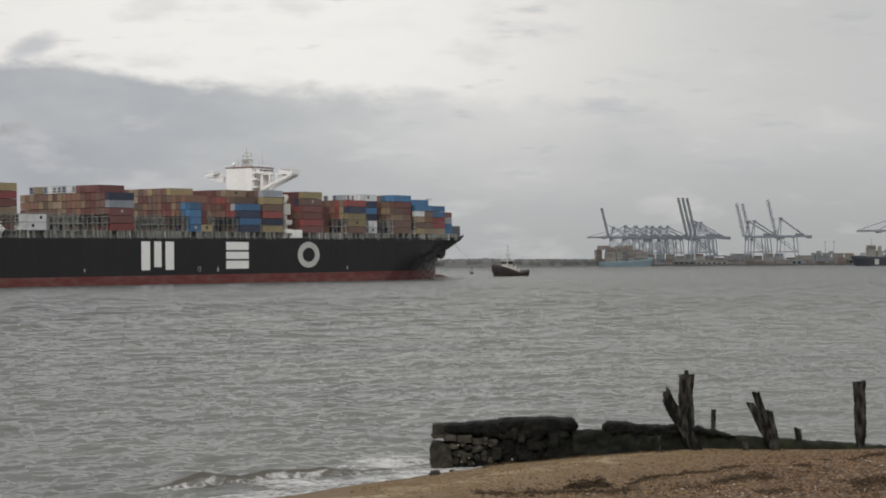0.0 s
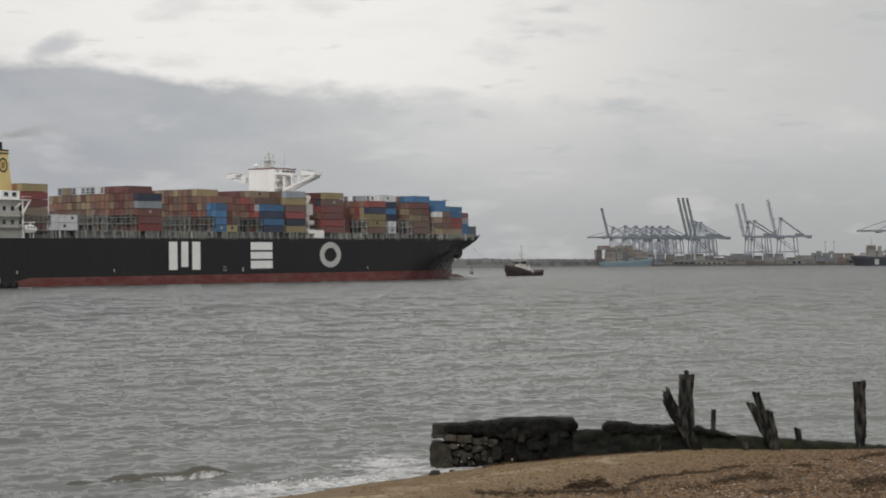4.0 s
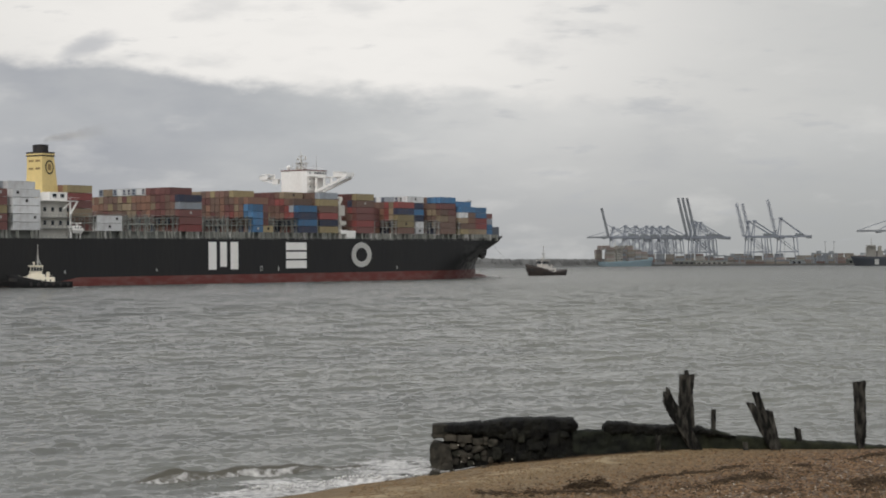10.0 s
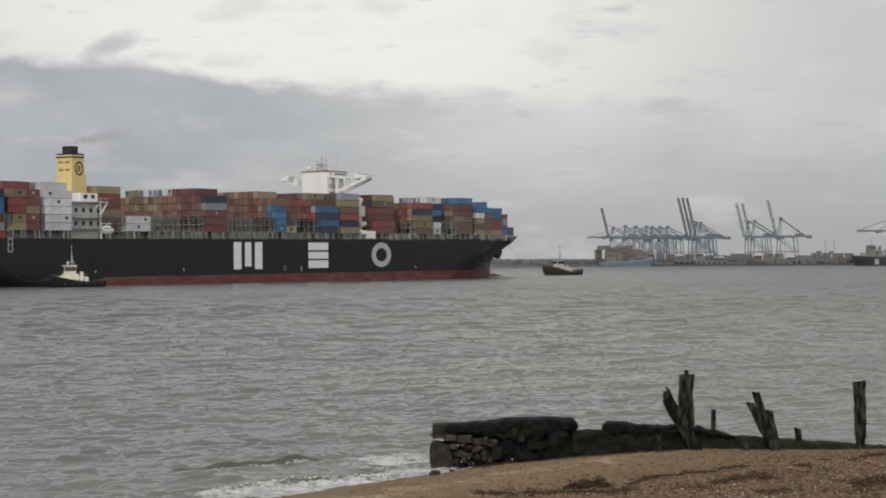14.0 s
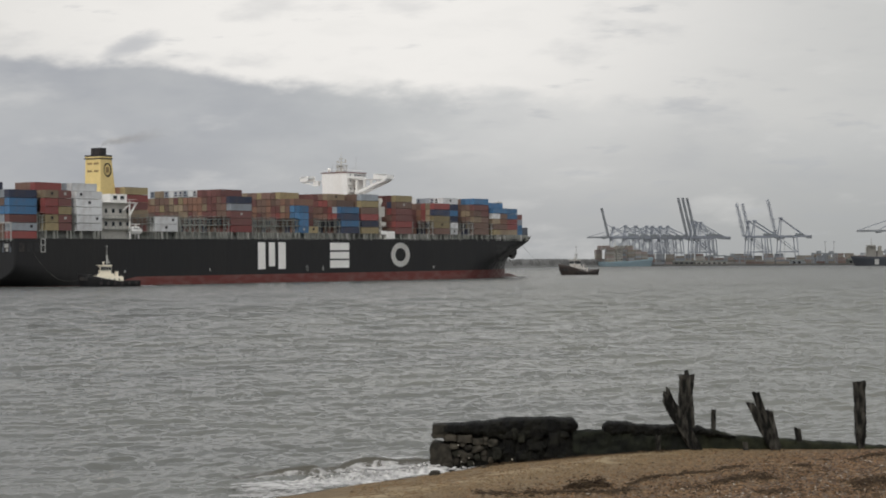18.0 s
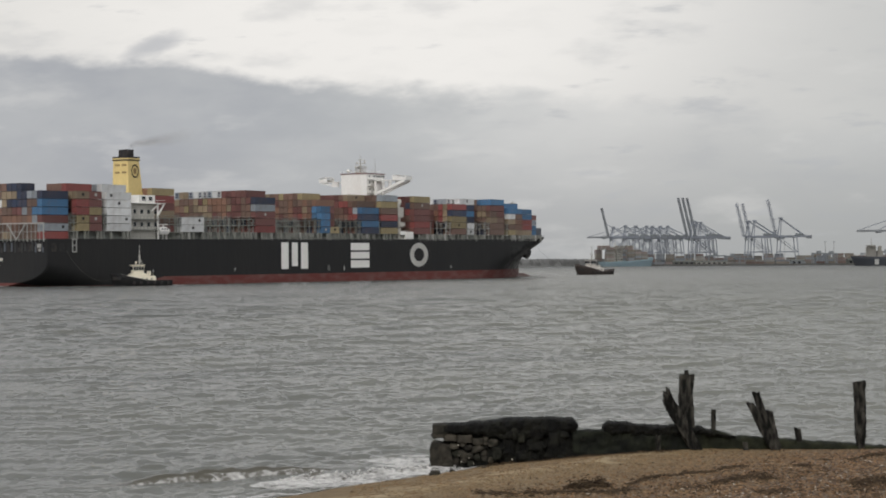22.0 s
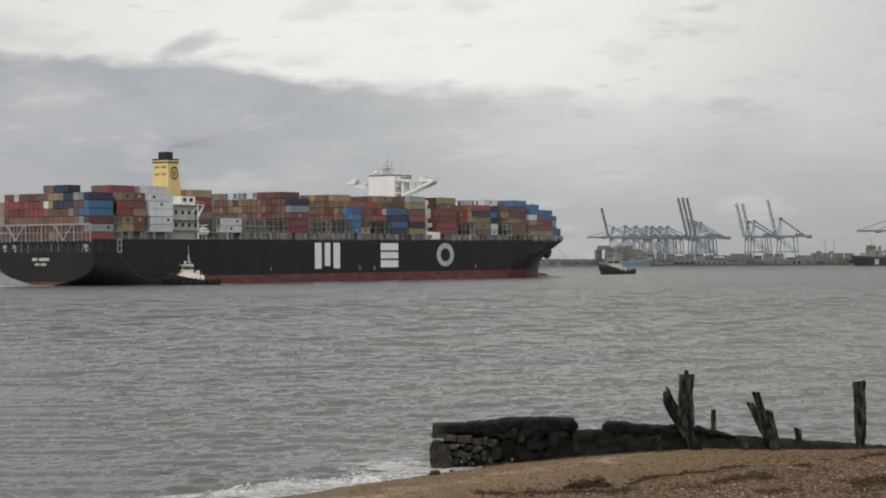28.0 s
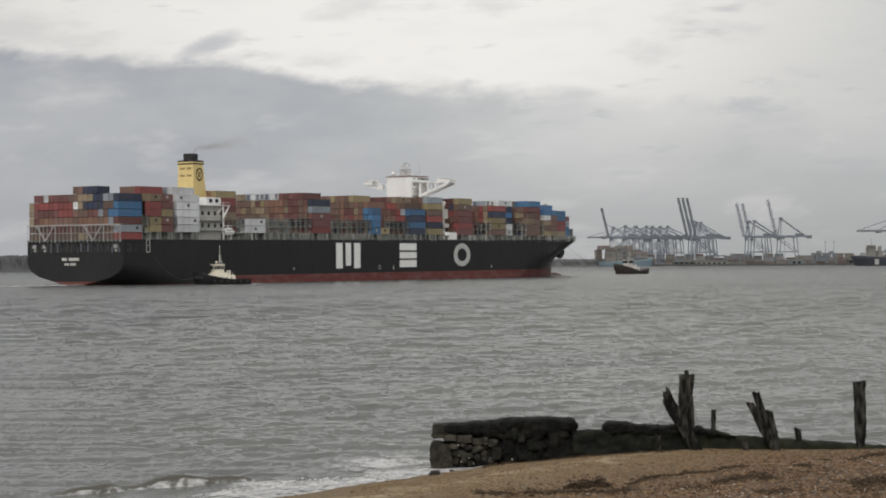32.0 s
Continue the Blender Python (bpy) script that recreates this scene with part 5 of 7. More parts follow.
    bm = bmesh.new()
    for s in (-1, 1):
        for i in range(9):
            beam(bm, (-3.4 + i * 1.2, s * 3.0, 3.5), (-3.4 + i * 1.2, s * 3.0, 4.5), 0.07)
        beam(bm, (-3.4, s * 3.0, 4.5), (6.2, s * 3.0, 4.5), 0.08)
    part("deck_rail", bm, house_mat, tug)
    for s in (-1, 1):
        for i in range(6):
            bm = bmesh.new()
            x = -9.6 + i * 3.0
            tube(bm, (x, s * 5.05, 1.2), (x, s * 5.5, 1.2), 0.65, 0.6, 10)
            part("tyre_fender", bm, RUBBER, tug)
    bm = bmesh.new()
    for i in range(13):
        a = radians(-75 + 150 * i / 12)
        tube(bm, (10.2 + 3.4 * math.cos(a), 3.6 * math.sin(a), 2.2), (10.2 + 3.4 * math.cos(a), 3.6 * math.sin(a), 3.5), 0.45, 0.45, 7)
    part("bow_fender", bm, RUBBER, tug, "black rubber bow fender")
    for ob in tug.children:
        ob.data.transform(Matrix.Diagonal((long, 0.5 + 0.5 * long, tall, 1)))
    # churned water behind the stern
    co = []
    for i in range(26):
        for j in range(12):
            x, y = -9.5 * long - 7.0 * i / 25, (j / 11 - 0.5) * (6 + 3 * i / 25)
            co.append((x, y, 0.16 + 0.22 * noise.noise((x * 0.9, y * 0.9, 2)) * (1 - i / 30)))
    wash = sheet("wash", co, grid_faces(26, 12), LACE, tug)
    wash["label"] = "white churned water"
    return tug


TUG_A = make_tug("tugboat", "black-hulled tugboat with a cream deckhouse and tall mast", TUG_BLACK, TUG_CREAM, TUG_CREAM, 0.8, 0.94)
TUG_B = make_tug("tugboat", "dark-hulled tugboat with a high bow and low stern", TUG_DARK, TUG_DULL, TUG_DULL, 0.93, 1.08, 3.7, 3.6, 0.9)


# ---- the far port ----
PORT_Y, QUAY_Z = 2480.0, 2.6


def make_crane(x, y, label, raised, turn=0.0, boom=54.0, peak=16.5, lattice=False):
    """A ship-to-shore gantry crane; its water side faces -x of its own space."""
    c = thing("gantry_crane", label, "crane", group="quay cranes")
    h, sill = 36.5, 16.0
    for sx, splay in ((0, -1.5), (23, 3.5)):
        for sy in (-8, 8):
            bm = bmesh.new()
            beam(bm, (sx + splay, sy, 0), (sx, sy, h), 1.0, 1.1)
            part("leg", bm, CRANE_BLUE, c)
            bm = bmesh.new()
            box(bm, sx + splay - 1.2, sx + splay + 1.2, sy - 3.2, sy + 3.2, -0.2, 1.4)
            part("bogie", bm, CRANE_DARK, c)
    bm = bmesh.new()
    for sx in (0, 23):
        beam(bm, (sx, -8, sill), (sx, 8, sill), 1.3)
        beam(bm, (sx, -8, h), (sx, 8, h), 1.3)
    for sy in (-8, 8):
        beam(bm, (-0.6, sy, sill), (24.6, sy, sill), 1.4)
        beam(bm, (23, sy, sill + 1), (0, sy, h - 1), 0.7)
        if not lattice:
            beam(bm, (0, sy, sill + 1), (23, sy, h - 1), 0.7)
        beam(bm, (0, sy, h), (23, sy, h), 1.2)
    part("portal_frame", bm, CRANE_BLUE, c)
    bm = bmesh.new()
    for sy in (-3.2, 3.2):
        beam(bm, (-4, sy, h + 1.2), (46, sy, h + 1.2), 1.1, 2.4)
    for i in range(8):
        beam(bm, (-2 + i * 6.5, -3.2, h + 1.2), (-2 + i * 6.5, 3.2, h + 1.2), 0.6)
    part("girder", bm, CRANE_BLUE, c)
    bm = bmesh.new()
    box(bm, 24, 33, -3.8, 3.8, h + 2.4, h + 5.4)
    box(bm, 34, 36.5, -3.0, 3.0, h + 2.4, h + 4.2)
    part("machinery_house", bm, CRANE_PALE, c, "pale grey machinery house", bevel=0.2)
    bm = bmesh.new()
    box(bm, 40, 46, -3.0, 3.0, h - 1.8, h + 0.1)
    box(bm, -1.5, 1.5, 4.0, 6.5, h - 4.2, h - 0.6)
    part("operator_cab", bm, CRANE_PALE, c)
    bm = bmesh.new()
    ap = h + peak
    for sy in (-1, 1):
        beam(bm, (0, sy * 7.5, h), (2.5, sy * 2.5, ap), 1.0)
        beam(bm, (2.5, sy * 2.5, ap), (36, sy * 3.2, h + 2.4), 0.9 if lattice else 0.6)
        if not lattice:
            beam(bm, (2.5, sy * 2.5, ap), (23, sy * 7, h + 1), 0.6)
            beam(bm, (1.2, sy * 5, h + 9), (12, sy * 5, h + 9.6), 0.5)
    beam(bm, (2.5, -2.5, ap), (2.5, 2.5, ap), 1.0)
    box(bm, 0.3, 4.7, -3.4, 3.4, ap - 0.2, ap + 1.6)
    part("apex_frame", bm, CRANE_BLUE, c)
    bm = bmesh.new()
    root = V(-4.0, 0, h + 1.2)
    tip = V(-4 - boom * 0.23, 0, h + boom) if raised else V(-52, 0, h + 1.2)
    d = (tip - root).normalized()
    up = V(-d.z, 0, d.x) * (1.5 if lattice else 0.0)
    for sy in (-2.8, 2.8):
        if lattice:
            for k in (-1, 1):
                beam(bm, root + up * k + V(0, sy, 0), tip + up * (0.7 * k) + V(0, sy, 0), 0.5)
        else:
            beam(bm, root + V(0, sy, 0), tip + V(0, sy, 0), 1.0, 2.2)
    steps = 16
    for k in range(1, steps + 1):
        p, q = root.lerp(tip, k / steps), root.lerp(tip, (k - 1) / steps)
        beam(bm, p + V(0, -2.8, 0), p + V(0, 2.8, 0), 0.5)
        beam(bm, p + V(0, -2.8, 0), q + V(0, 2.8, 0), 0.35)
        if lattice:
            for sy in (-2.8, 2.8):
                beam(bm, p + up * (1 if k % 2 else -1) * 0.9 + V(0, sy, 0), q - up * (1 if k % 2 else -1) * 0.9 + V(0, sy, 0), 0.3)
    part("boom", bm, CRANE_BLUE if lattice else CRANE_DARK, c, "raised boom" if raised else "lowered boom")
    bm = bmesh.new()
    for sy in (-2.4, 2.4):
        if raised:
            beam(bm, (2.5, sy, ap), root.lerp(tip, 0.45) + V(0, sy, 0), 0.4)
        else:
            beam(bm, (2.5, sy, ap), (-26, sy, h + 2.6), 0.4)
            beam(bm, (2.5, sy, ap), (-49, sy, h + 2.6), 0.4)
    part("forestay", bm, CRANE_BLUE, c)
    if not raised:
        bm = bmesh.new()
        box(bm, -30, -25, -3.4, 3.4, h - 1.2, h + 0.0)
        part("trolley", bm, CRANE_DARK, c)
    c.matrix_world = pose(x, y, QUAY_Z + 0.2, 0, 0, turn)
    return c


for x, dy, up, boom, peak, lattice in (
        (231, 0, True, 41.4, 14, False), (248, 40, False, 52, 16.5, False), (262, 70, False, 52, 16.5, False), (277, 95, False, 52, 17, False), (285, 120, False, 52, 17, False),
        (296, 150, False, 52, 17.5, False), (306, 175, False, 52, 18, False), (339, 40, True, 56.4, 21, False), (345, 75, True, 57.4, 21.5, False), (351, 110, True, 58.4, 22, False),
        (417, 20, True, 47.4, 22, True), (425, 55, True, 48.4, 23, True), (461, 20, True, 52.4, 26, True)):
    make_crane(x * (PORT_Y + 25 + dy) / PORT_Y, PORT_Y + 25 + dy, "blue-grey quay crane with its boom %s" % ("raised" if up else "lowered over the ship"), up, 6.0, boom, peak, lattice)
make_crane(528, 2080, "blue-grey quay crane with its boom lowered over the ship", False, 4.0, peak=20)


def make_quay():
    bm = bmesh.new()
    hexa(bm, [(235, PORT_Y, -3), (1500, PORT_Y - 220, -3), (1500, PORT_Y + 500, -3), (235, PORT_Y + 500, -3), (235, PORT_Y, QUAY_Z), (1500, PORT_Y - 220, QUAY_Z), (1500, PORT_Y + 500, QUAY_Z), (235, PORT_Y + 500, QUAY_Z)])
    q = tagged(part("quay", bm, CONCRETE, None), "dark concrete quay wall across the water", "quay", kind="structure")
    bm = bmesh.new()
    for i in range(70):
        x = 240 + i * 14
        y = PORT_Y - 220 * (x - 235) / 1265 - 0.5
        box(bm, x, x + 2.4, y - 0.8, y + 0.5, -0.5, 2.3)
    part("fender", bm, CONCRETE, q)
    return q


make_quay()


def yard_stacks():
    """Stacked boxes, a shed and yard gantries on the quay."""
    rng = random.Random(21)
    # pale colours put the distance haze into the boxes' paint
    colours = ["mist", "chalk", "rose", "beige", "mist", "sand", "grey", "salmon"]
    for row in range(3):
        for i in range(27):
            x = 284 + i * 13.6 + row * 4.1
            y = PORT_Y + 58 + row * 34 - 0.16 * (x - 235)
            if rng.random() < 0.12:
                continue
            st = thing("container_stack", "faded containers stacked on the far quay", "container stack", pose(x, y, QUAY_Z), "quay stacks")
            for t in range(rng.choice((1, 2, 3, 3, 4, 4)) + (row > 0)):
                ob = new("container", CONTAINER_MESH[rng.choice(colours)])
                ob.parent, ob.location = st, (rng.uniform(-0.2, 0.2), 0, 0.02 + t * TIER)
    for x, w, hh in ((368, 22, 11), (392, 18, 10.5), (507, 20, 13.5), (525, 14, 13), (572, 24, 13), (598, 16, 15)):
        y = PORT_Y + 40 - 0.16 * (x - 235)
        g = thing("yard_gantry", "dark rubber-tyred yard gantry", "crane", pose(x, y, QUAY_Z), "yard gantries")
        for sx in (0, w):
            for sy in (0, 9):
                bm = bmesh.new()
                beam(bm, (sx, sy, 0), (sx, sy, hh), 1.1)
                part("leg", bm, CRANE_DARK, g)
        bm = bmesh.new()
        for sy in (0, 9):
            beam(bm, (-1, sy, hh), (w + 1, sy, hh), 1.5, 1.8)
        part("girder", bm, CRANE_DARK, g)
        bm = bmesh.new()
        box(bm, w * 0.3, w * 0.3 + 5, 1, 8, hh + 0.8, hh + 3.6)
        part("trolley", bm, CRANE_DARK, g)
    for x, w, hh, m in ((346, 44, 2.6, HOUSE_GREY), (472, 18, 4, CRANE_PALE), (546, 22, 5, DECK_GREY), (316, 40, 3, DECK_GREY)):
        y = PORT_Y + 12 - 0.174 * (x - 235)
        s = thing("quay_shed", "pale low shed on the far quay", "shed", pose(x, y, QUAY_Z), "quay sheds")
        bm = bmesh.new()
        box(bm, 0, w, 0, 14, 0, hh)
        part("wall", bm, m, s)
        bm = bmesh.new()
        hexa(bm, [(-0.5, -0.5, hh), (w + 0.5, -0.5, hh), (w + 0.5, 14.5, hh), (-0.5, 14.5, hh), (-0.5, 6, hh + 1.6), (w + 0.5, 6, hh + 1.6), (w + 0.5, 8, hh + 1.6), (-0.5, 8, hh + 1.6)])
        part("roof", bm, DECK_GREY, s)
        for i in range(int(w // 7)):
            bm = bmesh.new()
            box(bm, 2 + i * 7, 5.5 + i * 7, -0.1, 0.05, 0.2, hh * 0.7)
            part("door", bm, GLASS, s)
    for x in (537, 549, 480):
        lm = thing("light_mast", "thin grey floodlight mast", "lamp post", pose(x, PORT_Y + 60, QUAY_Z), "light masts")
        bm = bmesh.new()
        tube(bm, (0, 0, 0), (0, 0, 30), 0.45, 0.25, 8)
        part("pole", bm, PALE_STEEL, lm)
        bm = bmesh.new()
        box(bm, -1.6, 1.6, -1.6, 1.6, 29.6, 30.4)
        part("head_frame", bm, CRANE_DARK, lm)


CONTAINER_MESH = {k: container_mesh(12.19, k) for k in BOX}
yard_stacks()


def far_vessel(x, y, turn, length, hull_mat, label, tiers, house=-0.30, mark=0.0, sheer=0.0, paint_house=SHIP_WHITE, tall=18.0):
    v = thing("moored_ship", label, "ship", pose(x, y, 0, 0, 0, turn))
    n, m, co = 25, 6, []
    hh = 10.5 - sheer
    for i in range(n):
        s = i / (n - 1)
        rise = 1.5 * s ** 6 + sheer * 1.1 * s ** 2
        for side in (-1, 1):
            for j in range(m):
                k = j / (m - 1) if side < 0 else 1 - j / (m - 1)
                r = max(0.0, (s - 0.82 - 0.06 * k) / (0.18 - 0.06 * k))
                b = 14.5 * (1 - r ** 2) * (0.75 + 0.25 * min(1, s / 0.05))
                co.append((length * (s - 0.5) + (k - 0.5) * 7 * s ** 8, side * b, -4 + (hh + 4 + rise) * k))
    sheet("hull", co, grid_faces(n, 2 * m) + [tuple(range(2 * m))[::-1]], hull_mat, v)
    bm = bmesh.new()
    box(bm, -length * 0.47, length * 0.42, -13.5, 13.5, hh - 1.2, hh - 0.6)
    part("deck", bm, DECK_GREY, v)
    bm = bmesh.new()
    hx = length * house
    box(bm, hx, hx + 11, -8, 8, hh - 0.6, hh + tall)
    box(bm, hx + 1, hx + 10, -12.5, 12.5, hh + tall, hh + tall + 2)
    tower = part("accommodation", bm, paint_house, v, "pale accommodation block", bevel=0.1)
    for k in range(int(tall / 3.4)):
        window_row(tower, [(hx - 0.02, -6 + i * 3.0, hh + 3 + k * 3.2) for i in range(5)], 0.1, 1.4, 1.0)
        window_row(tower, [(hx + 2.2 + i * 3.2, -8.02, hh + 3 + k * 3.2) for i in range(3)], 1.4, 0.1, 1.0)
    bm = bmesh.new()
    tube(bm, (hx + 5, 0, hh + tall + 2), (hx + 5, 0, hh + tall + 11), 0.4, 0.2, 8)
    beam(bm, (hx + 5, -3, hh + tall + 6), (hx + 5, 3, hh + tall + 6), 0.3)
    part("mast", bm, paint_house, v)
    bm = bmesh.new()
    box(bm, hx - 8.4, hx - 1.2, -7, 7, hh - 0.6, hh + tall - 5)
    box(bm, hx - 7.0, hx - 3.0, -3, 3, hh + tall - 5, hh + tall + 1)
    part("funnel", bm, paint_house, v, "pale funnel on its casing", bevel=0.1)
    if mark:
        bm = bmesh.new()
        box(bm, mark, mark + 5, 14.52, 14.6, 1.5, 8.0)
        part("hull_mark", bm, SHIP_WHITE, v, "plain white square")
    rng = random.Random(int(length))
    # the same haze-lightened box colours as on the quay
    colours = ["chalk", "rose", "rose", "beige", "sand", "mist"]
    bays = [bx for bx in (-length * 0.46 + 13.2 * i for i in range(int(length * 0.88 // 13.2))) if bx + 12.5 < hx - 9.0 or bx > hx + 12]
    for bi, bx in enumerate(bays):
        for c in range(0, 10):
            for t in range(max(1, tiers - rng.choice((0, 0, 1, 1, 2)) - (2 if bi > len(bays) - 3 else 0))):
                if c in (0, 1, 9) or t >= tiers - 2:
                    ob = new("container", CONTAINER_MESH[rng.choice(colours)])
                    ob.parent, ob.location = v, (bx, -12.6 + c * 2.5, hh - 0.5 + t * TIER)
    return v


far_vessel(246, PORT_Y - 30, 40, 98, PALE_BLUE, "pale blue container ship moored at the far quay", 8, -0.235, sheer=4.3, paint_house=SHIP_CREAM)
far_vessel(585, 2195, 172, 170, STORE_GREY, "dark-hulled ship moored beneath a quay crane", 3, 0.345, 56.0, paint_house=SHIP_CREAM, tall=12.5)


def make_far_shore():
    """Low wooded land on the far side, in ragged clumps."""
    pts = [(-1500, 1900), (-800, 1500), (-450, 1600), (-300, 1850), (-100, 2050), (60, 2080), (200, 2400), (500, 2800), (1500, 2900)]
    tops = [(-1500, 22), (-450, 18.5), (-330, 16.5), (-220, 12), (0, 12), (100, 12.0), (200, 11.5), (260, 12), (400, 9), (1500, 9)]
    # the nearer stretch is darker: less haze is painted into it
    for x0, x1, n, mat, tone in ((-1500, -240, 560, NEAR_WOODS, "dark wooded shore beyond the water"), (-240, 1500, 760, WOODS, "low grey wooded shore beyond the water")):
        co = []
        for i in range(n):
            x = x0 + (x1 - x0) * i / (n - 1)
            y = lerp(x, pts)
            t = lerp(x, tops) * (0.84 + 0.16 * noise.noise((x * 0.013, 0, 0)) + 0.10 * noise.noise((x * 0.09, 5, 0)) + 0.08 * noise.noise((x * 0.35, 9, 0)))
            j = 6 * noise.noise((x * 0.05, 2, 0))
            co += [(x, y, -1), (x, y + 3, 1.0), (x, y + 9, 2.0), (x, y + 14 + j, max(2.0, t * 0.62)), (x, y + 24 + j, max(2.2, t)), (x, y + 90, max(2.0, t * 0.8)), (x, y + 400, 2)]
        tagged(sheet("far_shore", co, grid_faces(n, 7), mat, smooth=False), tone, "shore", kind="structure")
    rng = random.Random(5)
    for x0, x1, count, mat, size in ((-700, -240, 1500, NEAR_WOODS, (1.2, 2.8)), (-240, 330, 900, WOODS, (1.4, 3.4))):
        co, faces = [], []
        for i in range(count):
            x = rng.uniform(x0, x1)
            y = lerp(x, pts) + rng.uniform(10, 60)
            t = lerp(x, tops) * rng.uniform(0.66, 0.94)
            r = rng.uniform(*size)
            base, k = len(co), 7
            for f, h in ((0.85, 0.0), (1.1, 0.62), (0.75, 0.88)):
                for j in range(k):
                    a = 6.28319 * j / k
                    co.append((x + r * f * math.cos(a) * rng.uniform(0.8, 1.15), y + r * f * math.sin(a), t * h * rng.uniform(0.95, 1.04)))
            co.append((x, y, t))
            for q in (0, k):
                faces += [(base + q + j, base + q + (j + 1) % k, base + q + k + (j + 1) % k, base + q + k + j) for j in range(k)]
            faces += [(base + 2 * k + j, base + 2 * k + (j + 1) % k, base + 3 * k) for j in range(k)]
        tagged(sheet("far_woods", co, faces, mat, smooth=False), "bare winter trees along the far shore", "woods", kind="stuff")


make_far_shore()


def make_buoy():
    b = thing("buoy", "small dark channel buoy", "buoy", pose(18.0, 1140.0, 0))
    bm = bmesh.new()
    tube(bm, (0, 0, -0.6), (0, 0, 1.0), 1.2, 1.2, 12)
    part("float", bm, TUG_DARK, b)
    bm = bmesh.new()
    for a in range(4):
        beam(bm, (0.9 * math.cos(a * 1.5708), 0.9 * math.sin(a * 1.5708), 0.9), (0, 0, 4.0), 0.14)
    tube(bm, (0, 0, 3.6), (0, 0, 4.6), 0.35, 0.3, 8)
    part("lantern_frame", bm, TUG_DARK, b)


make_buoy()


# ---- the groyne on the beach ----
GY = 69.6


def rough_block(bm, x0, x1, y0, y1, z0, z1, rng, jitter=0.06, cuts=2):
    """A worn stone: a block cut up and knocked about."""
    sub = bmesh.new()
    box(sub, x0, x1, y0, y1, z0, z1)
    bmesh.ops.subdivide_edges(sub, edges=sub.edges[:], cuts=cuts, use_grid_fill=True)
    cx, cy, cz = (x0 + x1) / 2, (y0 + y1) / 2, (z0 + z1) / 2
    hx, hy, hz = (x1 - x0) / 2, (y1 - y0) / 2, (z1 - z0) / 2
    seed = rng.uniform(0, 50)
    for v in sub.verts:
        a, b, c = (v.co.x - cx) / hx, (v.co.y - cy) / hy, (v.co.z - cz) / hz
        edge = sorted((abs(a), abs(b), abs(c)))
        pull = 1 - 0.10 * max(0, edge[1] - 0.6) - 0.10 * max(0, edge[0] - 0.6)
        v.co.x, v.co.y, v.co.z = cx + a * hx * pull, cy + b * hy * pull, cz + c * hz * pull
        d = noise.noise_vector((v.co.x * 2.1 + seed, v.co.y * 2.1, v.co.z * 2.1))
        e = noise.noise_vector((v.co.x * 6.5 + seed, v.co.y * 6.5, v.co.z * 6.5))
        v.co += d * jitter + e * jitter * 0.55
    me = bpy.data.meshes.new("tmp")
    bmesh.ops.recalc_face_normals(sub, faces=sub.faces[:])
    sub.to_mesh(me)
    sub.free()
    bm.from_mesh(me)
    bpy.data.meshes.remove(me)


def rounded_stone(bm, c, r, rng):
    """A wave-worn boulder."""
    sub = bmesh.new()
    bmesh.ops.create_icosphere(sub, subdivisions=3, radius=1)
    seed = rng.uniform(0, 60)
    for v in sub.verts:
        p = Vector((v.co.x / max(abs(v.co.x), 0.72), v.co.y / max(abs(v.co.y), 0.72), v.co.z / max(abs(v.co.z), 0.72))) * 0.35 + v.co * 0.65
        k = 1 + 0.22 * noise.noise(v.co * 1.3 + V(seed, 0, 0)) + 0.07 * noise.noise(v.co * 5 + V(seed, 4, 0))
        v.co = Vector(c) + Vector((p.x * r[0], p.y * r[1], p.z * r[2])) * k
    me = bpy.data.meshes.new("tmp")
    sub.to_mesh(me)
    sub.free()
    bm.from_mesh(me)
    bpy.data.meshes.remove(me)


def weed_layer(name, label, top, low, x0, x1, parent, mat, front=-0.2, depth=1.3, rough=1.0):
    """A slab hung with weed: its top and its lower edge follow two profiles along the wall."""
    co, n = [], int((x1 - x0) * 34)
    for i in range(n):
        x = x0 + (x1 - x0) * i / (n - 1)
        end = min(1.0, min(i, n - 1 - i) / 5.0)
        t = lerp(x, top) + rough * (0.035 * noise.noise((x * 2.1, 1, 0)) + 0.03 * noise.noise((x * 7.0, 3, 0)))
        b = lerp(x, low) + rough * (0.07 * noise.noise((x * 2.7, 6, 0)) + 0.05 * noise.noise((x * 8.0, 8, 0)))
        mid = (t + b) / 2
        for y, z in ((depth, b), (front + 0.5, b), (front + 0.12, b), (front + 0.06, b + 0.12 * (t - b)), (front + 0.02, b + 0.25 * (t - b)), (front + 0.01, b + 0.38 * (t - b)), (front, mid), (front + 0.01, b + 0.62 * (t - b)), (front + 0.03, b + 0.74 * (t - b)), (front + 0.06, t - 0.14), (front + 0.14, t - 0.09), (front + 0.25, t - 0.06), (front + 0.45, t - 0.04), (depth * 0.6, t - 0.05), (depth, t - 0.08), (depth + 0.1, b)):
            z = mid + (z - mid) * (0.45 + 0.55 * end)
            d = 0.12 * noise.noise((x * 1.9, z * 2.5, 3)) + 0.08 * noise.noise((x * 5, z * 6, 5)) + 0.045 * noise.noise((x * 13, z * 13, 7))
            co.append((x, y + rough * d * (1 if y < depth * 0.5 else 0), z + 0.022 * rough * noise.noise((x * 9, y * 9, z * 9)) + 0.014 * rough * noise.noise((x * 19, y * 15, z * 3))))
    m = len(co) // n
    faces = grid_faces(n, m) + [tuple(range(m)), tuple(range((n - 1) * m, n * m))[::-1]]
    ob = sheet(name, co, faces, mat, parent, smooth=False)
    ob["label"] = label
    return ob


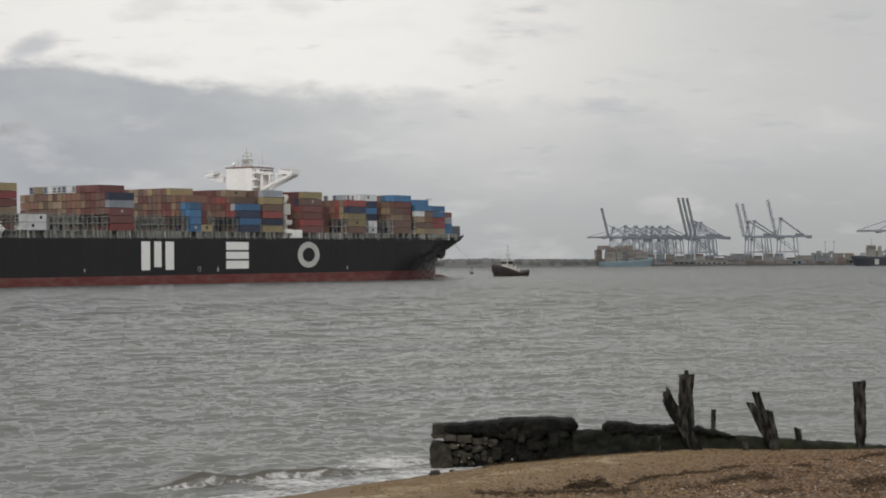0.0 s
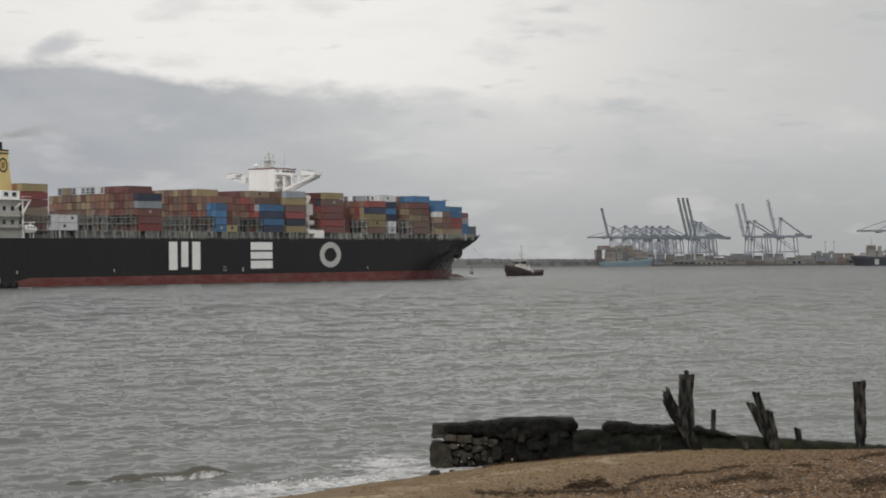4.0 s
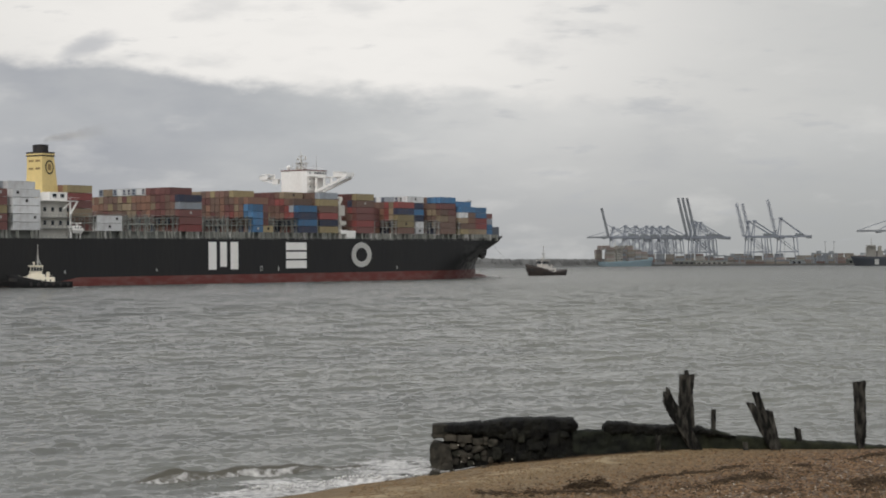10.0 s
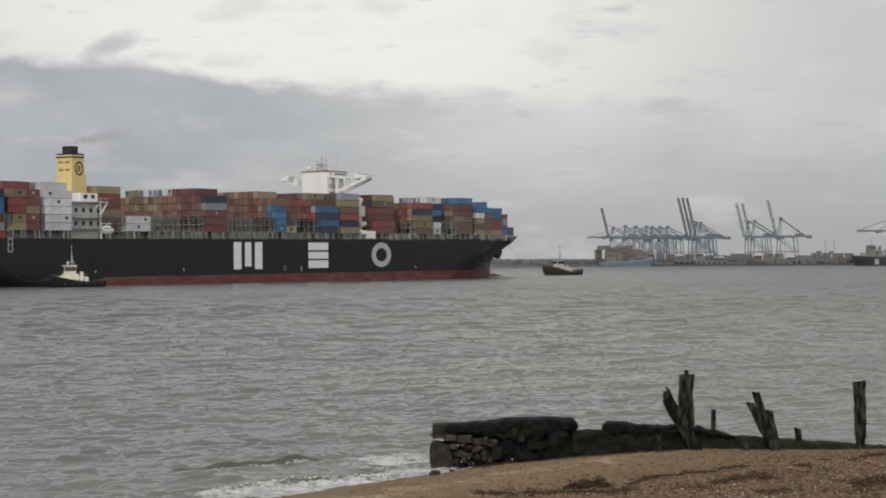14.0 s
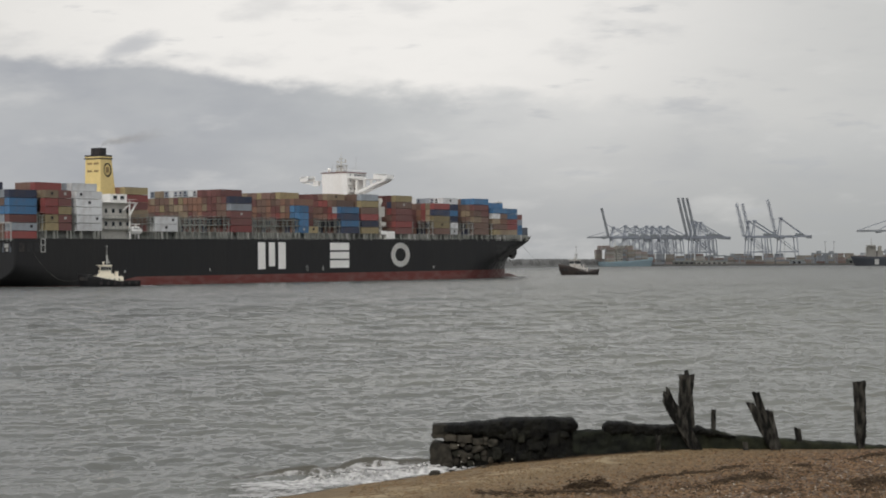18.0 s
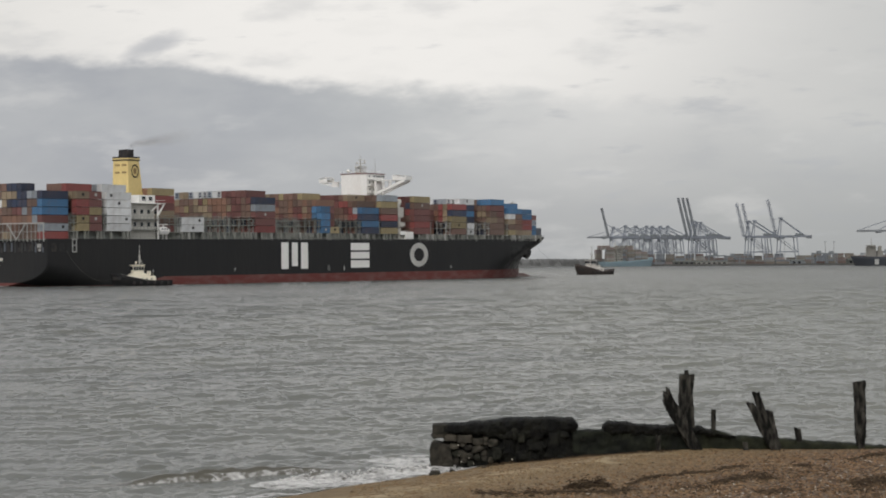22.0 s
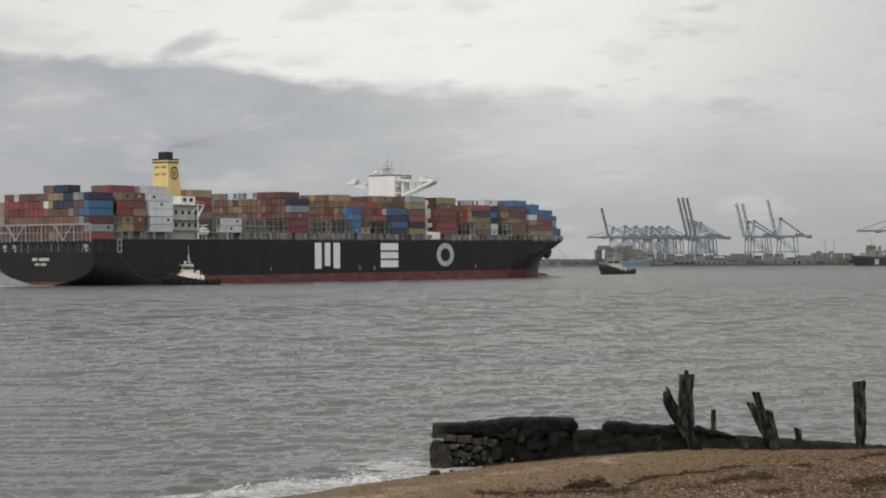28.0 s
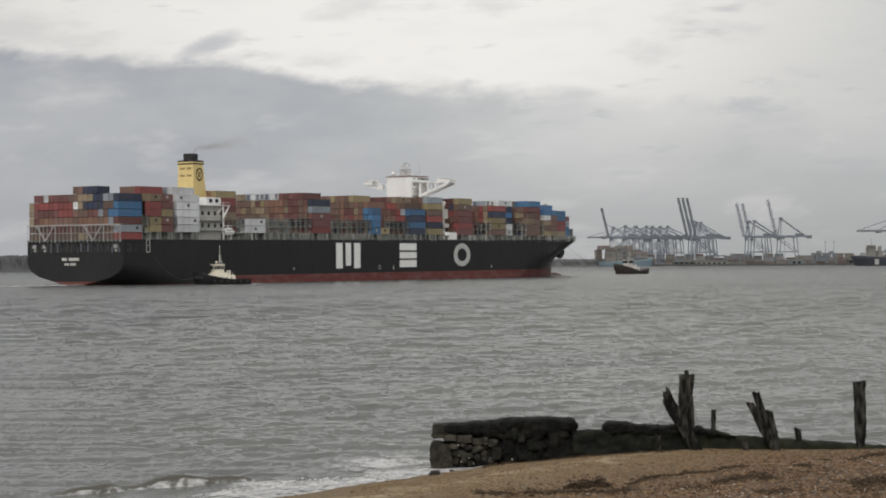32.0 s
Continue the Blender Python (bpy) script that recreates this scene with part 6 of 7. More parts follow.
def make_groyne():
    rng = random.Random(17)
    g = thing("groyne_wall", "ruined stone groyne end with a black weed-covered cap", "groyne", pose(0, GY, 0))
    top = [(-0.42, 1.79), (0.6, 1.85), (1.37, 1.90), (1.9, 1.95), (2.37, 2.04), (3.1, 2.05), (3.8, 2.07), (4.6, 2.05), (5.0, 2.02), (5.16, 1.94)]
    weed_layer("cap_slab", "black weed-covered cap slab", top, [(-0.42, 1.44), (0.1, 1.46), (0.9, 1.44), (1.7, 1.36), (2.3, 1.2), (3.4, 1.25), (5.2, 1.5)], -0.16, 5.16, g, WEED, -0.18, 1.1)
    weed_layer("core", "black weed-covered rubble", [(0.2, 1.5), (5.4, 1.52)], [(0.2, -0.5), (5.4, -0.4)], 0.15, 5.45, g, WEED, 0.12, 1.0, 1.5)
    weed_layer("core", "black weed-covered rubble", [(1.9, 1.3), (5.2, 1.4)], [(1.9, -0.3), (5.3, -0.3)], 2.15, 5.3, g, WEED, -0.10, 1.0, 1.9)
    # worn end of the cap and the flat stones beneath it
    for x0, x1, z0, z1, y0 in ((-0.44, 0.16, 1.42, 1.78, -0.2), (-0.45, 0.06, 1.26, 1.45, -0.17), (0.0, 0.5, 1.14, 1.41, -0.15), (0.5, 1.08, 1.06, 1.38, -0.12), (1.1, 1.52, 0.99, 1.24, -0.09)):
        bm = bmesh.new()
        rough_block(bm, x0, x1, y0, 0.9, z0, z1, rng, 0.06, 5)
        part("stone", bm, STONE, g, smooth=True)
    # the big squared block at the foot of the end
    for x0, x1, y0, y1, z0, z1 in ((-0.5, 0.32, -0.12, 0.85, -0.3, 1.05), (-0.45, 0.4, 0.9, 1.7, -0.3, 0.98)):
        bm = bmesh.new()
        rough_block(bm, x0, x1, y0, y1, z0, z1, rng, 0.10, 10)
        part("stone", bm, STONE, g, "large squared olive-brown block")
    # courses of worn rubble, paler towards the sea, black with weed towards the land
    rubble = ((0.38, 0.93, 0.18, 0.11), (0.44, 0.66, 0.14, 0.13), (0.47, 0.38, 0.13, 0.12), (0.72, 0.97, 0.12, 0.09), (0.93, 0.88, 0.14, 0.10), (0.74, 0.68, 0.15, 0.12),
              (0.76, 0.40, 0.12, 0.11), (1.00, 0.56, 0.15, 0.13), (1.02, 0.30, 0.13, 0.10), (1.29, 0.83, 0.22, 0.13), (1.28, 0.52, 0.13, 0.14), (1.56, 0.66, 0.13, 0.12),
              (1.55, 0.42, 0.14, 0.10), (1.62, 1.14, 0.10, 0.13), (1.62, 0.90, 0.09, 0.09), (1.80, 0.40, 0.12, 0.10))
    for x, z, rx, rz in rubble:
        bm = bmesh.new()
        y0 = -0.02 + rng.uniform(-0.06, 0.06)
        if rng.random() < 0.55:
            rounded_stone(bm, (x, y0 + 0.2, z), (rx * 1.1, 0.26, rz * 1.15), rng)
        else:
            rough_block(bm, x - rx, x + rx, y0, 0.4, z - rz, z + rz, rng, 0.11, 5)
        bmesh.ops.rotate(bm, verts=bm.verts[:], cent=(x, 0, z), matrix=Matrix.Rotation(rng.uniform(-0.35, 0.35), 3, "Y"))
        part("stone", bm, rng.choice((STONE, STONE, MOSSY_STONE)), g, smooth=True)
    for i in range(14):
        bm = bmesh.new()
        x, z, q = rng.uniform(2.0, 5.2), rng.uniform(0.4, 1.4), rng.uniform(0.1, 0.26)
        rounded_stone(bm, (x, -0.0, z), (q, 0.2, q * 0.8), rng)
        part("stone", bm, WEED, g, smooth=True)
    for x, z, rx, rz, mat in ((1.88, 1.09, 0.14, 0.15, STONE), (2.04, 0.68, 0.19, 0.24, MOSSY_STONE), (2.73, 1.42, 0.11, 0.25, MOSSY_STONE), (2.97, 1.24, 0.13, 0.17, MOSSY_STONE), (4.2, 1.02, 0.2, 0.45, WEED), (3.5, 0.95, 0.28, 0.2, WEED), (5.36, 1.27, 0.10, 0.10, MOSSY_STONE)):
        bm = bmesh.new()
        rough_block(bm, x - rx, x + rx, -0.18, 0.3, z - rz, z + rz, rng, 0.08, 6)
        part("stone", bm, mat, g, "stone stained by olive weed", smooth=True)
    # pale pebbles caught between the stones
    for x, z in ((0.55, 1.0), (0.57, 0.60), (0.66, 0.36), (0.96, 0.50), (1.12, 0.30), (2.62, 0.44)):
        bm = bmesh.new()
        q = rng.uniform(0.018, 0.036)
        rounded_stone(bm, (x, -0.12, z), (q, 0.16, q * 0.8), rng)
        part("pebble", bm, FLINT, g, "pale flint pebble lodged in the wall", smooth=True)
    # low continuation towards the land
    w = thing("groyne_bank", "low dark green weed-covered groyne bank", "groyne", pose(0, GY, 0))
    prof = [(5.0, 1.55), (6.0, 1.58), (6.9, 1.62), (8.3, 1.66), (9.4, 1.64), (10.3, 1.58), (11.2, 1.33), (12.2, 1.27), (13.4, 1.17), (14.4, 1.09), (15.5, 1.03), (17.0, 0.90), (24, 0.7)]
    for start, end, mat, deep in ((4.95, 9.9, GREEN_WEED, 1.5), (9.8, 24.0, BANK_WEED, 0.8)):
        co, n = [], int((end - start) * 26)
        for i in range(n):
            x = start + (end - start) * i / (n - 1)
            t = lerp(x, prof) + 0.03 * noise.noise((x * 3.0, 0, 0)) + 0.015 * noise.noise((x * 9.0, 4, 0))
            rows = [(-0.35, -0.4), (-0.30, 0.2)] + [(-0.30 + 0.012 * k, 0.2 + (t - 0.32) * k / 12) for k in range(1, 13)] + [(0.0, t - 0.05), (0.3, t - 0.03), (0.55, t - 0.12), (0.75, 0.3), (0.9, -0.8)]
            for y, z in rows:
                d = 0.12 * noise.noise((x * 1.4, y, z * 3)) + 0.09 * noise.noise((x * 3.2, y, z * 8)) + 0.05 * noise.noise((x * 8, y, z * 15))
                co.append((x, y + deep * d, z + 0.03 * deep * noise.noise((x * 4, y * 4 + 7, z * 4))))
        sheet("bank", co, grid_faces(n, len(rows)), mat, w)
    weed_layer("bank_cap", "black weed-covered top course", [(6.1, 1.84), (6.3, 1.92), (6.9, 1.90), (7.5, 1.80), (8.3, 1.76), (9.4, 1.74), (9.9, 1.69), (10.5, 1.47), (11.3, 1.30)], [(6.1, 1.42), (8, 1.34), (10, 1.36), (11.3, 1.2)], 6.12, 11.2, w, WEED, -0.3, 0.5, 1.2)


make_groyne()


def make_shore_stones():
    rng = random.Random(41)
    for x, y, rad in ((-0.34, 65.6, 0.2), (-0.3, 68.6, 0.17), (0.3, 67.6, 0.1), (1.5, 67.4, 0.09)):
        bm = bmesh.new()
        rounded_stone(bm, (x, y, max(beach_height(x, y), -0.02) + rad * 0.2), (rad, rad * 0.8, rad * 0.62), rng)
        tagged(part("beach_stone", bm, STONE, smooth=True), "dark wet rounded stone in the swash", "stone", "shore stones")


make_shore_stones()


def make_post(label, timbers, knob=0.0):
    """Weathered timbers: (base, top, width, depth, extra height at the left and right of the broken top, jagging, taper at the foot, seed)."""
    p = thing("groyne_post", label, "post", group="groyne posts")
    for base, top, width, depth, slant, jag, waist, seed in timbers:
        base, top = Vector(base), Vector(top)
        d = top - base
        length = d.length
        d.normalize()
        side = (V(1, 0, 0) - d * d.x).normalized()
        out = d.cross(side)
        bm = bmesh.new()
        n, rings, k = 48, [], 64
        for i in range(k + 1):
            s = i / k
            ring = []
            for j in range(n):
                a = 6.28319 * j / n
                c, sn = math.cos(a), math.sin(a)
                q = 1 / max(abs(c), abs(sn)) ** 0.8
                r = q * (waist + (1 - waist) * min(1, max(0.0, s * 6 - 1.1))) / 2
                r *= 1 + 0.15 * noise.noise((c * 1.2 + seed, sn * 1.2, s * length * 1.5))
                r *= 1 - 0.20 * max(0.0, noise.noise((c * 4 + seed, sn * 4, s * length * 0.9))) - 0.08 * abs(noise.noise((c * 13 + seed, sn * 13, s * length * 1.6)))
                r *= 1 + 0.12 * noise.noise((c * 2, sn * 2 + seed, s * length * 4)) + 0.10 * noise.noise((c * 4, sn * 4 + seed, s * length * 10)) + 0.06 * noise.noise((c * 9, sn * 9 + seed, s * length * 24))
                e = slant[0] * max(0, -c) + slant[1] * max(0, c) + jag * (noise.noise((c * 3.5, sn * 3.5, seed)) + 0.6 * noise.noise((c * 9, sn * 9, seed)))
                h = length * s + e * max(0.0, (s - 0.72) / 0.28) ** 2
                sway = 0.05 * noise.noise((seed, 0, s * length * 0.7))
                ring.append(bm.verts.new(base + d * h + side * (r * width * c + sway) + out * r * depth * sn))
            rings.append(ring)
        for lo, hi in zip(rings, rings[1:]):
            for j in range(n):
                bm.faces.new((lo[j], lo[(j + 1) % n], hi[(j + 1) % n], hi[j]))
        cap = bm.verts.new(base + d * (length - 0.02 + (slant[0] + slant[1]) * 0.3) + side * 0.03)
        for j in range(n):
            bm.faces.new((rings[-1][j], rings[-1][(j + 1) % n], cap))
        part("timber", bm, TIMBER, p, smooth=False)
        if knob:
            bm = bmesh.new()
            tube(bm, top - d * 0.15, top + d * knob, 0.12, 0.07, 7)
            part("stub", bm, TIMBER, p)
    return p


Y1, Y2 = GY - 0.1, GY - 0.5
make_post("tall upright weathered timber post with a worn knob", [((9.37, GY + 0.12, 0.5), (9.355, GY + 0.12, 3.64), 0.54, 0.5, (0.0, 0.02), 0.05, 1.0, 2)], knob=0.18)
make_post("leaning split timber post beside the tall post", [((9.87, Y2, 0.4), (8.42, Y2, 2.97), 0.45, 0.42, (-0.34, 0.16), 0.12, 0.9, 5)])
make_post("short thin upright stake", [((10.43, GY + 0.3, 0.9), (10.425, GY + 0.3, 2.28), 0.18, 0.16, (0, 0), 0.03, 1.0, 7)])
make_post("leaning forked pair of rotten timbers", [((12.84, Y2 + 0.06, 0.4), (11.93, Y2 + 0.06, 2.98), 0.27, 0.30, (0.05, -0.08), 0.12, 1.0, 9),
                                                    ((12.74, Y2 - 0.10, 0.4), (11.68, Y2 - 0.10, 2.58), 0.27, 0.26, (0.06, -0.10), 0.14, 0.7, 29),
                                                    ((12.88, Y2 + 0.12, 0.4), (12.44, Y2 + 0.12, 2.27), 0.23, 0.26, (0.05, -0.04), 0.10, 0.9, 11)])
make_post("low rotten stump on the groyne", [((13.72, GY, 0.6), (13.58, GY, 1.57), 0.24, 0.24, (0.05, -0.08), 0.08, 1.25, 13)])
make_post("tall upright timber post rotted at its foot", [((16.0, Y1, 0.3), (15.96, Y1, 3.36), 0.41, 0.4, (0.0, 0.03), 0.05, 0.66, 15)])
make_post("low stump at the foot of the bank", [((8.20, Y2, 0.4), (8.16, Y2, 1.36), 0.20, 0.2, (0.05, -0.05), 0.08, 1.2, 16)])
make_post("low stump at the foot of the bank", [((11.55, Y2, 0.4), (11.53, Y2, 1.08), 0.2, 0.2, (0, 0), 0.06, 1.1, 18)])


# ---- shingle, wrack and foam ----
def scatter(name, label, category, spots, material, rng, size, flat=0.6, lift=0.3, parent=None, rise=None):
    """Many small knobbly lumps joined in one mesh, resting on the beach."""
    unit = bmesh.new()
    bmesh.ops.create_icosphere(unit, subdivisions=1, radius=1)
    base = [v.co.copy() for v in unit.verts]
    tris = [[v.index for v in f.verts] for f in unit.faces]
    unit.free()
    co, faces = [], []
    for i, (x, y) in enumerate(spots):
        r = rng.uniform(*size)
        z = beach_height(x, y) + r * flat * lift + (rise[i] if rise else 0.0)
        n0 = len(co)
        sx, sy = rng.uniform(0.7, 1.9), rng.uniform(0.7, 1.4)
        for v in base:
            k = rng.uniform(0.75, 1.2)
            co.append((x + v.x * r * sx * k, y + v.y * r * sy * k, z + v.z * r * flat * k))
        faces += [[n0 + i for i in t] for t in tris]
    ob = sheet(name, co, faces, material, parent, smooth=False)
    return tagged(ob, label, category, kind="stuff")


def make_shingle():
    rng = random.Random(33)
    spots = []
    while len(spots) < 15000:
        x, y = rng.uniform(-3, 17.5), rng.uniform(52.5, 69.2)
        s = 0.78 * (x + 5.5) - 0.626 * (y - 62.0)
        if s > 0.8 and abs(x) < 0.27 * y and rng.random() < 0.03 + 0.97 * min(1, max(0, (s - 7) / 8)):
            spots.append((x, y))
    scatter("pebbles", "loose brown, grey and white beach pebbles", "pebbles", spots, PEBBLE, rng, (0.010, 0.038))
    grains = []
    while len(grains) < 26000:
        x, y = rng.uniform(-3, 13), rng.uniform(52.5, 69.2)
        s = 0.78 * (x + 5.5) - 0.626 * (y - 62.0)
        if 1.2 < s < 15 and abs(x) < 0.27 * y and rng.random() < min(1.0, (s - 0.6) / 2.5) and noise.noise((x * 1.4, y * 0.8, 5)) > -0.22:
            grains.append((x, y))
    scatter("coarse_sand", "coarse golden-brown grit on the lower beach", "sand", grains, GRIT, rng, (0.006, 0.021))
    pale = []
    while len(pale) < 380:
        x, y = rng.uniform(0, 17.5), rng.uniform(52.5, 66)
        s = 0.78 * (x + 5.5) - 0.626 * (y - 62.0)
        if s > 11 and abs(x) < 0.27 * y and rng.random() < min(1, (s - 10) / 7):
            pale.append((x, y))
    scatter("pale_pebbles", "white and cream flint pebbles scattered on the shingle", "pebbles", pale, FLINT, rng, (0.014, 0.042))
    heaps = [
        ([(1.5, 68.7), (3.2, 68.9), (5.0, 69.0), (6.2, 69.0)], 0.10, 620, 0.08), ([(6.2, 69.0), (8.8, 68.9)], 0.10, 220, 0.05),
        ([(3.9, 57.3), (4.5, 57.5), (4.95, 58.1), (5.1, 57.4)], 0.17, 1700, 0.26), ([(2.5, 56.2), (3.8, 56.3), (5.1, 56.1), (5.8, 56.7)], 0.24, 1200, 0.05),
        ([(1.0, 56.3), (2.3, 55.9)], 0.24, 300, 0.03), ([(5.9, 58.0), (6.6, 59.7), (7.1, 60.5), (7.9, 60.8)], 0.11, 800, 0.05),
        ([(7.8, 60.6), (8.2, 61.2), (8.4, 61.3), (9.25, 61.7)], 0.07, 700, 0.06), ([(8.1, 61.15), (8.2, 61.25)], 0.05, 90, 0.14),
        ([(9.4, 62.2), (9.9, 62.7), (10.5, 62.9)], 0.10, 360, 0.04), ([(8.7, 58.2), (9.4, 58.9), (10.2, 59.9), (10.6, 59.2)], 0.24, 1900, 0.08),
        ([(12.2, 63.1), (12.9, 63.15)], 0.09, 260, 0.04), ([(13.6, 64.6), (13.75, 64.7)], 0.06, 110, 0.07),
        ([(14.5, 64.7), (15.7, 66.6), (16.3, 67.1)], 0.11, 480, 0.05), ([(13.1, 57.4), (13.8, 58.3), (14.4, 58.4)], 0.33, 1300, 0.06),
        ([(9.7, 55.7), (10.7, 56.1)], 0.26, 420, 0.03), ([(7.0, 56.8), (8.7, 57.6)], 0.5, 260, 0.02), ([(10.5, 60.6), (13.2, 61.4)], 0.5, 260, 0.02), ([(12.0, 55.6), (14.2, 56.0)], 0.5, 320, 0.02)]
    loose, shreds = random.Random(8), []
    while len(shreds) < 2600:
        x, y = loose.uniform(1, 17.5), loose.uniform(52.5, 68)
        s = 0.78 * (x + 5.5) - 0.626 * (y - 62.0)
        if s > 10 and abs(x) < 0.27 * y and loose.random() < (s - 9) / 9 and noise.noise((x * 0.7, y * 0.45, 2)) > -0.05:
            shreds.append((x, y))
    scatter("seaweed_shreds", "dark brown shreds of dried seaweed strewn over the shingle", "seaweed", shreds, WRACK, loose, (0.010, 0.036), 0.5)
    for pts, spread, count, heap in heaps:
        spots, rise = [], []
        for _ in range(count):
            k = rng.uniform(0, len(pts) - 1.001)
            (ax, ay), (bx, by) = pts[int(k)], pts[int(k) + 1]
            f = k - int(k)
            gx, gy = rng.gauss(0, 1), rng.gauss(0, 1)
            body = (0.35 + 1.5 * abs(noise.noise((k * 2.3, count * 0.01, 0)))) * rng.choice((0.5, 0.7, 0.9, 1.2, 1.6))
            spots.append((ax + (bx - ax) * f + gx * spread * body, ay + (by - ay) * f + gy * spread * 2.2 * body))
            rise.append(heap * body * math.exp(-(gx * gx + gy * gy) / 1.2) * rng.random())
        scatter("seaweed_wrack", "dark brown dried seaweed heaped on the shingle", "seaweed", spots, WRACK, rng, (0.015, 0.05), 0.45, 0.3, rise=rise)


make_shingle()

SHORE, ALONG, INWARD = V(-5.5, 62.0, 0), V(0.626, 0.78, 0), V(0.78, -0.626, 0)


def make_wash(name, label, a0, a1, seed, reach=0.0):
    """A thin lacy film of foam at the water's edge, shaped along the shore."""
    n, m, co = 90, 14, []
    for i in range(n):
        a = a0 + (a1 - a0) * i / (n - 1)
        off = 0.35 * noise.noise((a * 0.5, seed, 0)) + 0.15 * noise.noise((a * 1.7, seed, 3))
        for j in range(m):
            s = j / (m - 1)
            q = -2.4 + (3.15 + reach) * s + off * s
            p = SHORE + ALONG * a + INWARD * q
            co.append((p.x, p.y, max(beach_height(p.x, p.y), 0.06) + 0.025 + 0.02 * noise.noise((a * 3, q * 4, seed)) - 0.12 * (1 - s) ** 3))
    ob = sheet(name, co, grid_faces(n, m), LACE)
    return tagged(ob, label, "foam", kind="stuff")


WASHES = [make_wash("foam", "white lacy foam washing up the shingle", -6, 4.6, 1), make_wash("foam", "white lacy foam beside the groyne", 4.2, 11.6, 5, 0.35)]


def make_backwash(label, x0, x1, y0, y1, seed):
    """A patch of broken foam left on the water by waves thrown back from the wall."""
    n, m, co = 50, 44, []
    for i in range(n):
        for j in range(m):
            a, c = i / (n - 1), j / (m - 1)
            x, y = x0 + (x1 - x0) * a + 0.8 * (c - 0.5), y0 + (y1 - y0) * c
            co.append((x, y, 0.10 + 0.05 * noise.noise((x * 1.5, y * 1.5, seed))))
    ob = sheet("foam", co, grid_faces(n, m), PATCH_FOAM)
    uv = ob.data.uv_layers.new(name="patch")
    for loop in ob.data.loops:
        v = loop.vertex_index
        uv.data[loop.index].uv = (v // m / (n - 1), v % m / (m - 1))
    return tagged(ob, label, "foam", kind="stuff")


BACKWASH = [make_backwash("thin white foam on the water beside the groyne", -4.6, 0.3, 67.4, 75.5, 2),
            make_backwash("thin white foam streaks on the water off the shingle", -8.0, -3.0, 61.8, 66.4, 7),
            make_backwash("broken white foam against the groyne", -3.4, 0.7, 65.8, 71.4, 12)]


def crest(a, s, seed):
    """Height factor and shoreward bend of a wave at a metres along it: it peaks in lumps and dies out at both ends."""
    lump = 0.72 + 0.75 * noise.noise((a * 0.5, seed, 1)) + 0.2 * noise.noise((a * 1.3, seed, 2))
    env = max(0.0, math.sin(math.pi * s)) ** 0.9 * min(1.3, max(0.12, lump))
    return env, 0.5 * noise.noise((a * 0.3, seed, 4)) + 0.38 * a


def profile(q):
    return 0.36 * (math.exp(-(q / 0.85) ** 2) if q < 0 else math.exp(-(q / 0.36) ** 2))


def foam_lumps(count, length, seed, rng, low, high, size):
    unit = bmesh.new()
    bmesh.ops.create_icosphere(unit, subdivisions=1, radius=1)
    base = [v.co.copy() for v in unit.verts]
    tris = [[v.index for v in f.verts] for f in unit.faces]
    unit.free()
    co, faces = [], []
    for _ in range(count):
        s = low + (high - low) * rng.random()
        a = length * (s - 0.5) * 0.97
        env, bend = crest(a, s, seed)
        reach = max(0.0, noise.noise((a * 1.1, seed, 8)) * 0.9 + 0.45)
        if rng.random() > reach * 1.2:
            continue
        q = rng.uniform(-0.3, 0.2 + 0.9 * reach)
        p = ALONG * a + INWARD * (q + bend) + V(0, 0, env * profile(q) - 0.03 + rng.uniform(0, 0.05) + (rng.uniform(0.03, 0.1) if rng.random() < 0.08 else 0))
        r = rng.uniform(*size)
        n0 = len(co)
        for v in base:
            co.append(tuple(p + V(v.x * r * 1.5, v.y * r * 1.5, v.z * r * 0.8) * rng.uniform(0.7, 1.3)))
        faces += [[n0 + k for k in t] for t in tris]
    return co, faces


def make_breaker(seed, length):
    """A small steep wave before it breaks, its crest just turning white at one end."""
    w = thing("breaking_wave", "small grey-brown wave about to break on the shingle", "wave", group="breakers")
    n, m = 80, 24
    co = []
    for i in range(n):
        s = i / (n - 1)
        a = length * (s - 0.5)
        env, bend = crest(a, s, seed)
        for j in range(m):
            q = -2.0 + 3.0 * j / (m - 1)
            co.append(tuple(ALONG * a + INWARD * (q + bend) + V(0, 0, 1.8 * env * profile(q) + 0.12 * env * noise.noise((a * 1.2, q * 1.8, seed)) + 0.06 * env * noise.noise((a * 3.4, q * 4, seed)) + 0.03 * noise.noise((a * 8, q * 7, seed)) - 0.07 - 0.35 * max(0.0, (q - 0.45) / 0.55) ** 2 - 0.2 * max(0.0, (-1.3 - q) / 0.7) ** 2)))
    sheet("back", co, grid_faces(n, m), SHADED_WATER, w)
    # torn foam along the lip, on the surface just made
    lip = []
    for i in range(n):
        a = length * (i / (n - 1) - 0.5)
        env, bend = crest(a, i / (n - 1), seed)
        for j in range(8):
            q = 0.20 + 0.36 * j / 7
            lip.append(tuple(ALONG * a + INWARD * (q + bend) + V(0, 0, 1.8 * env * profile(q) + 0.12 * env * noise.noise((a * 1.2, q * 1.8, seed)) + 0.06 * env * noise.noise((a * 3.4, q * 4, seed)) - 0.055)))
    ob = sheet("foam_crest", lip, grid_faces(n, 8), THIN_LACE, w)
    ob["label"] = "torn white foam on the lip"
    return w


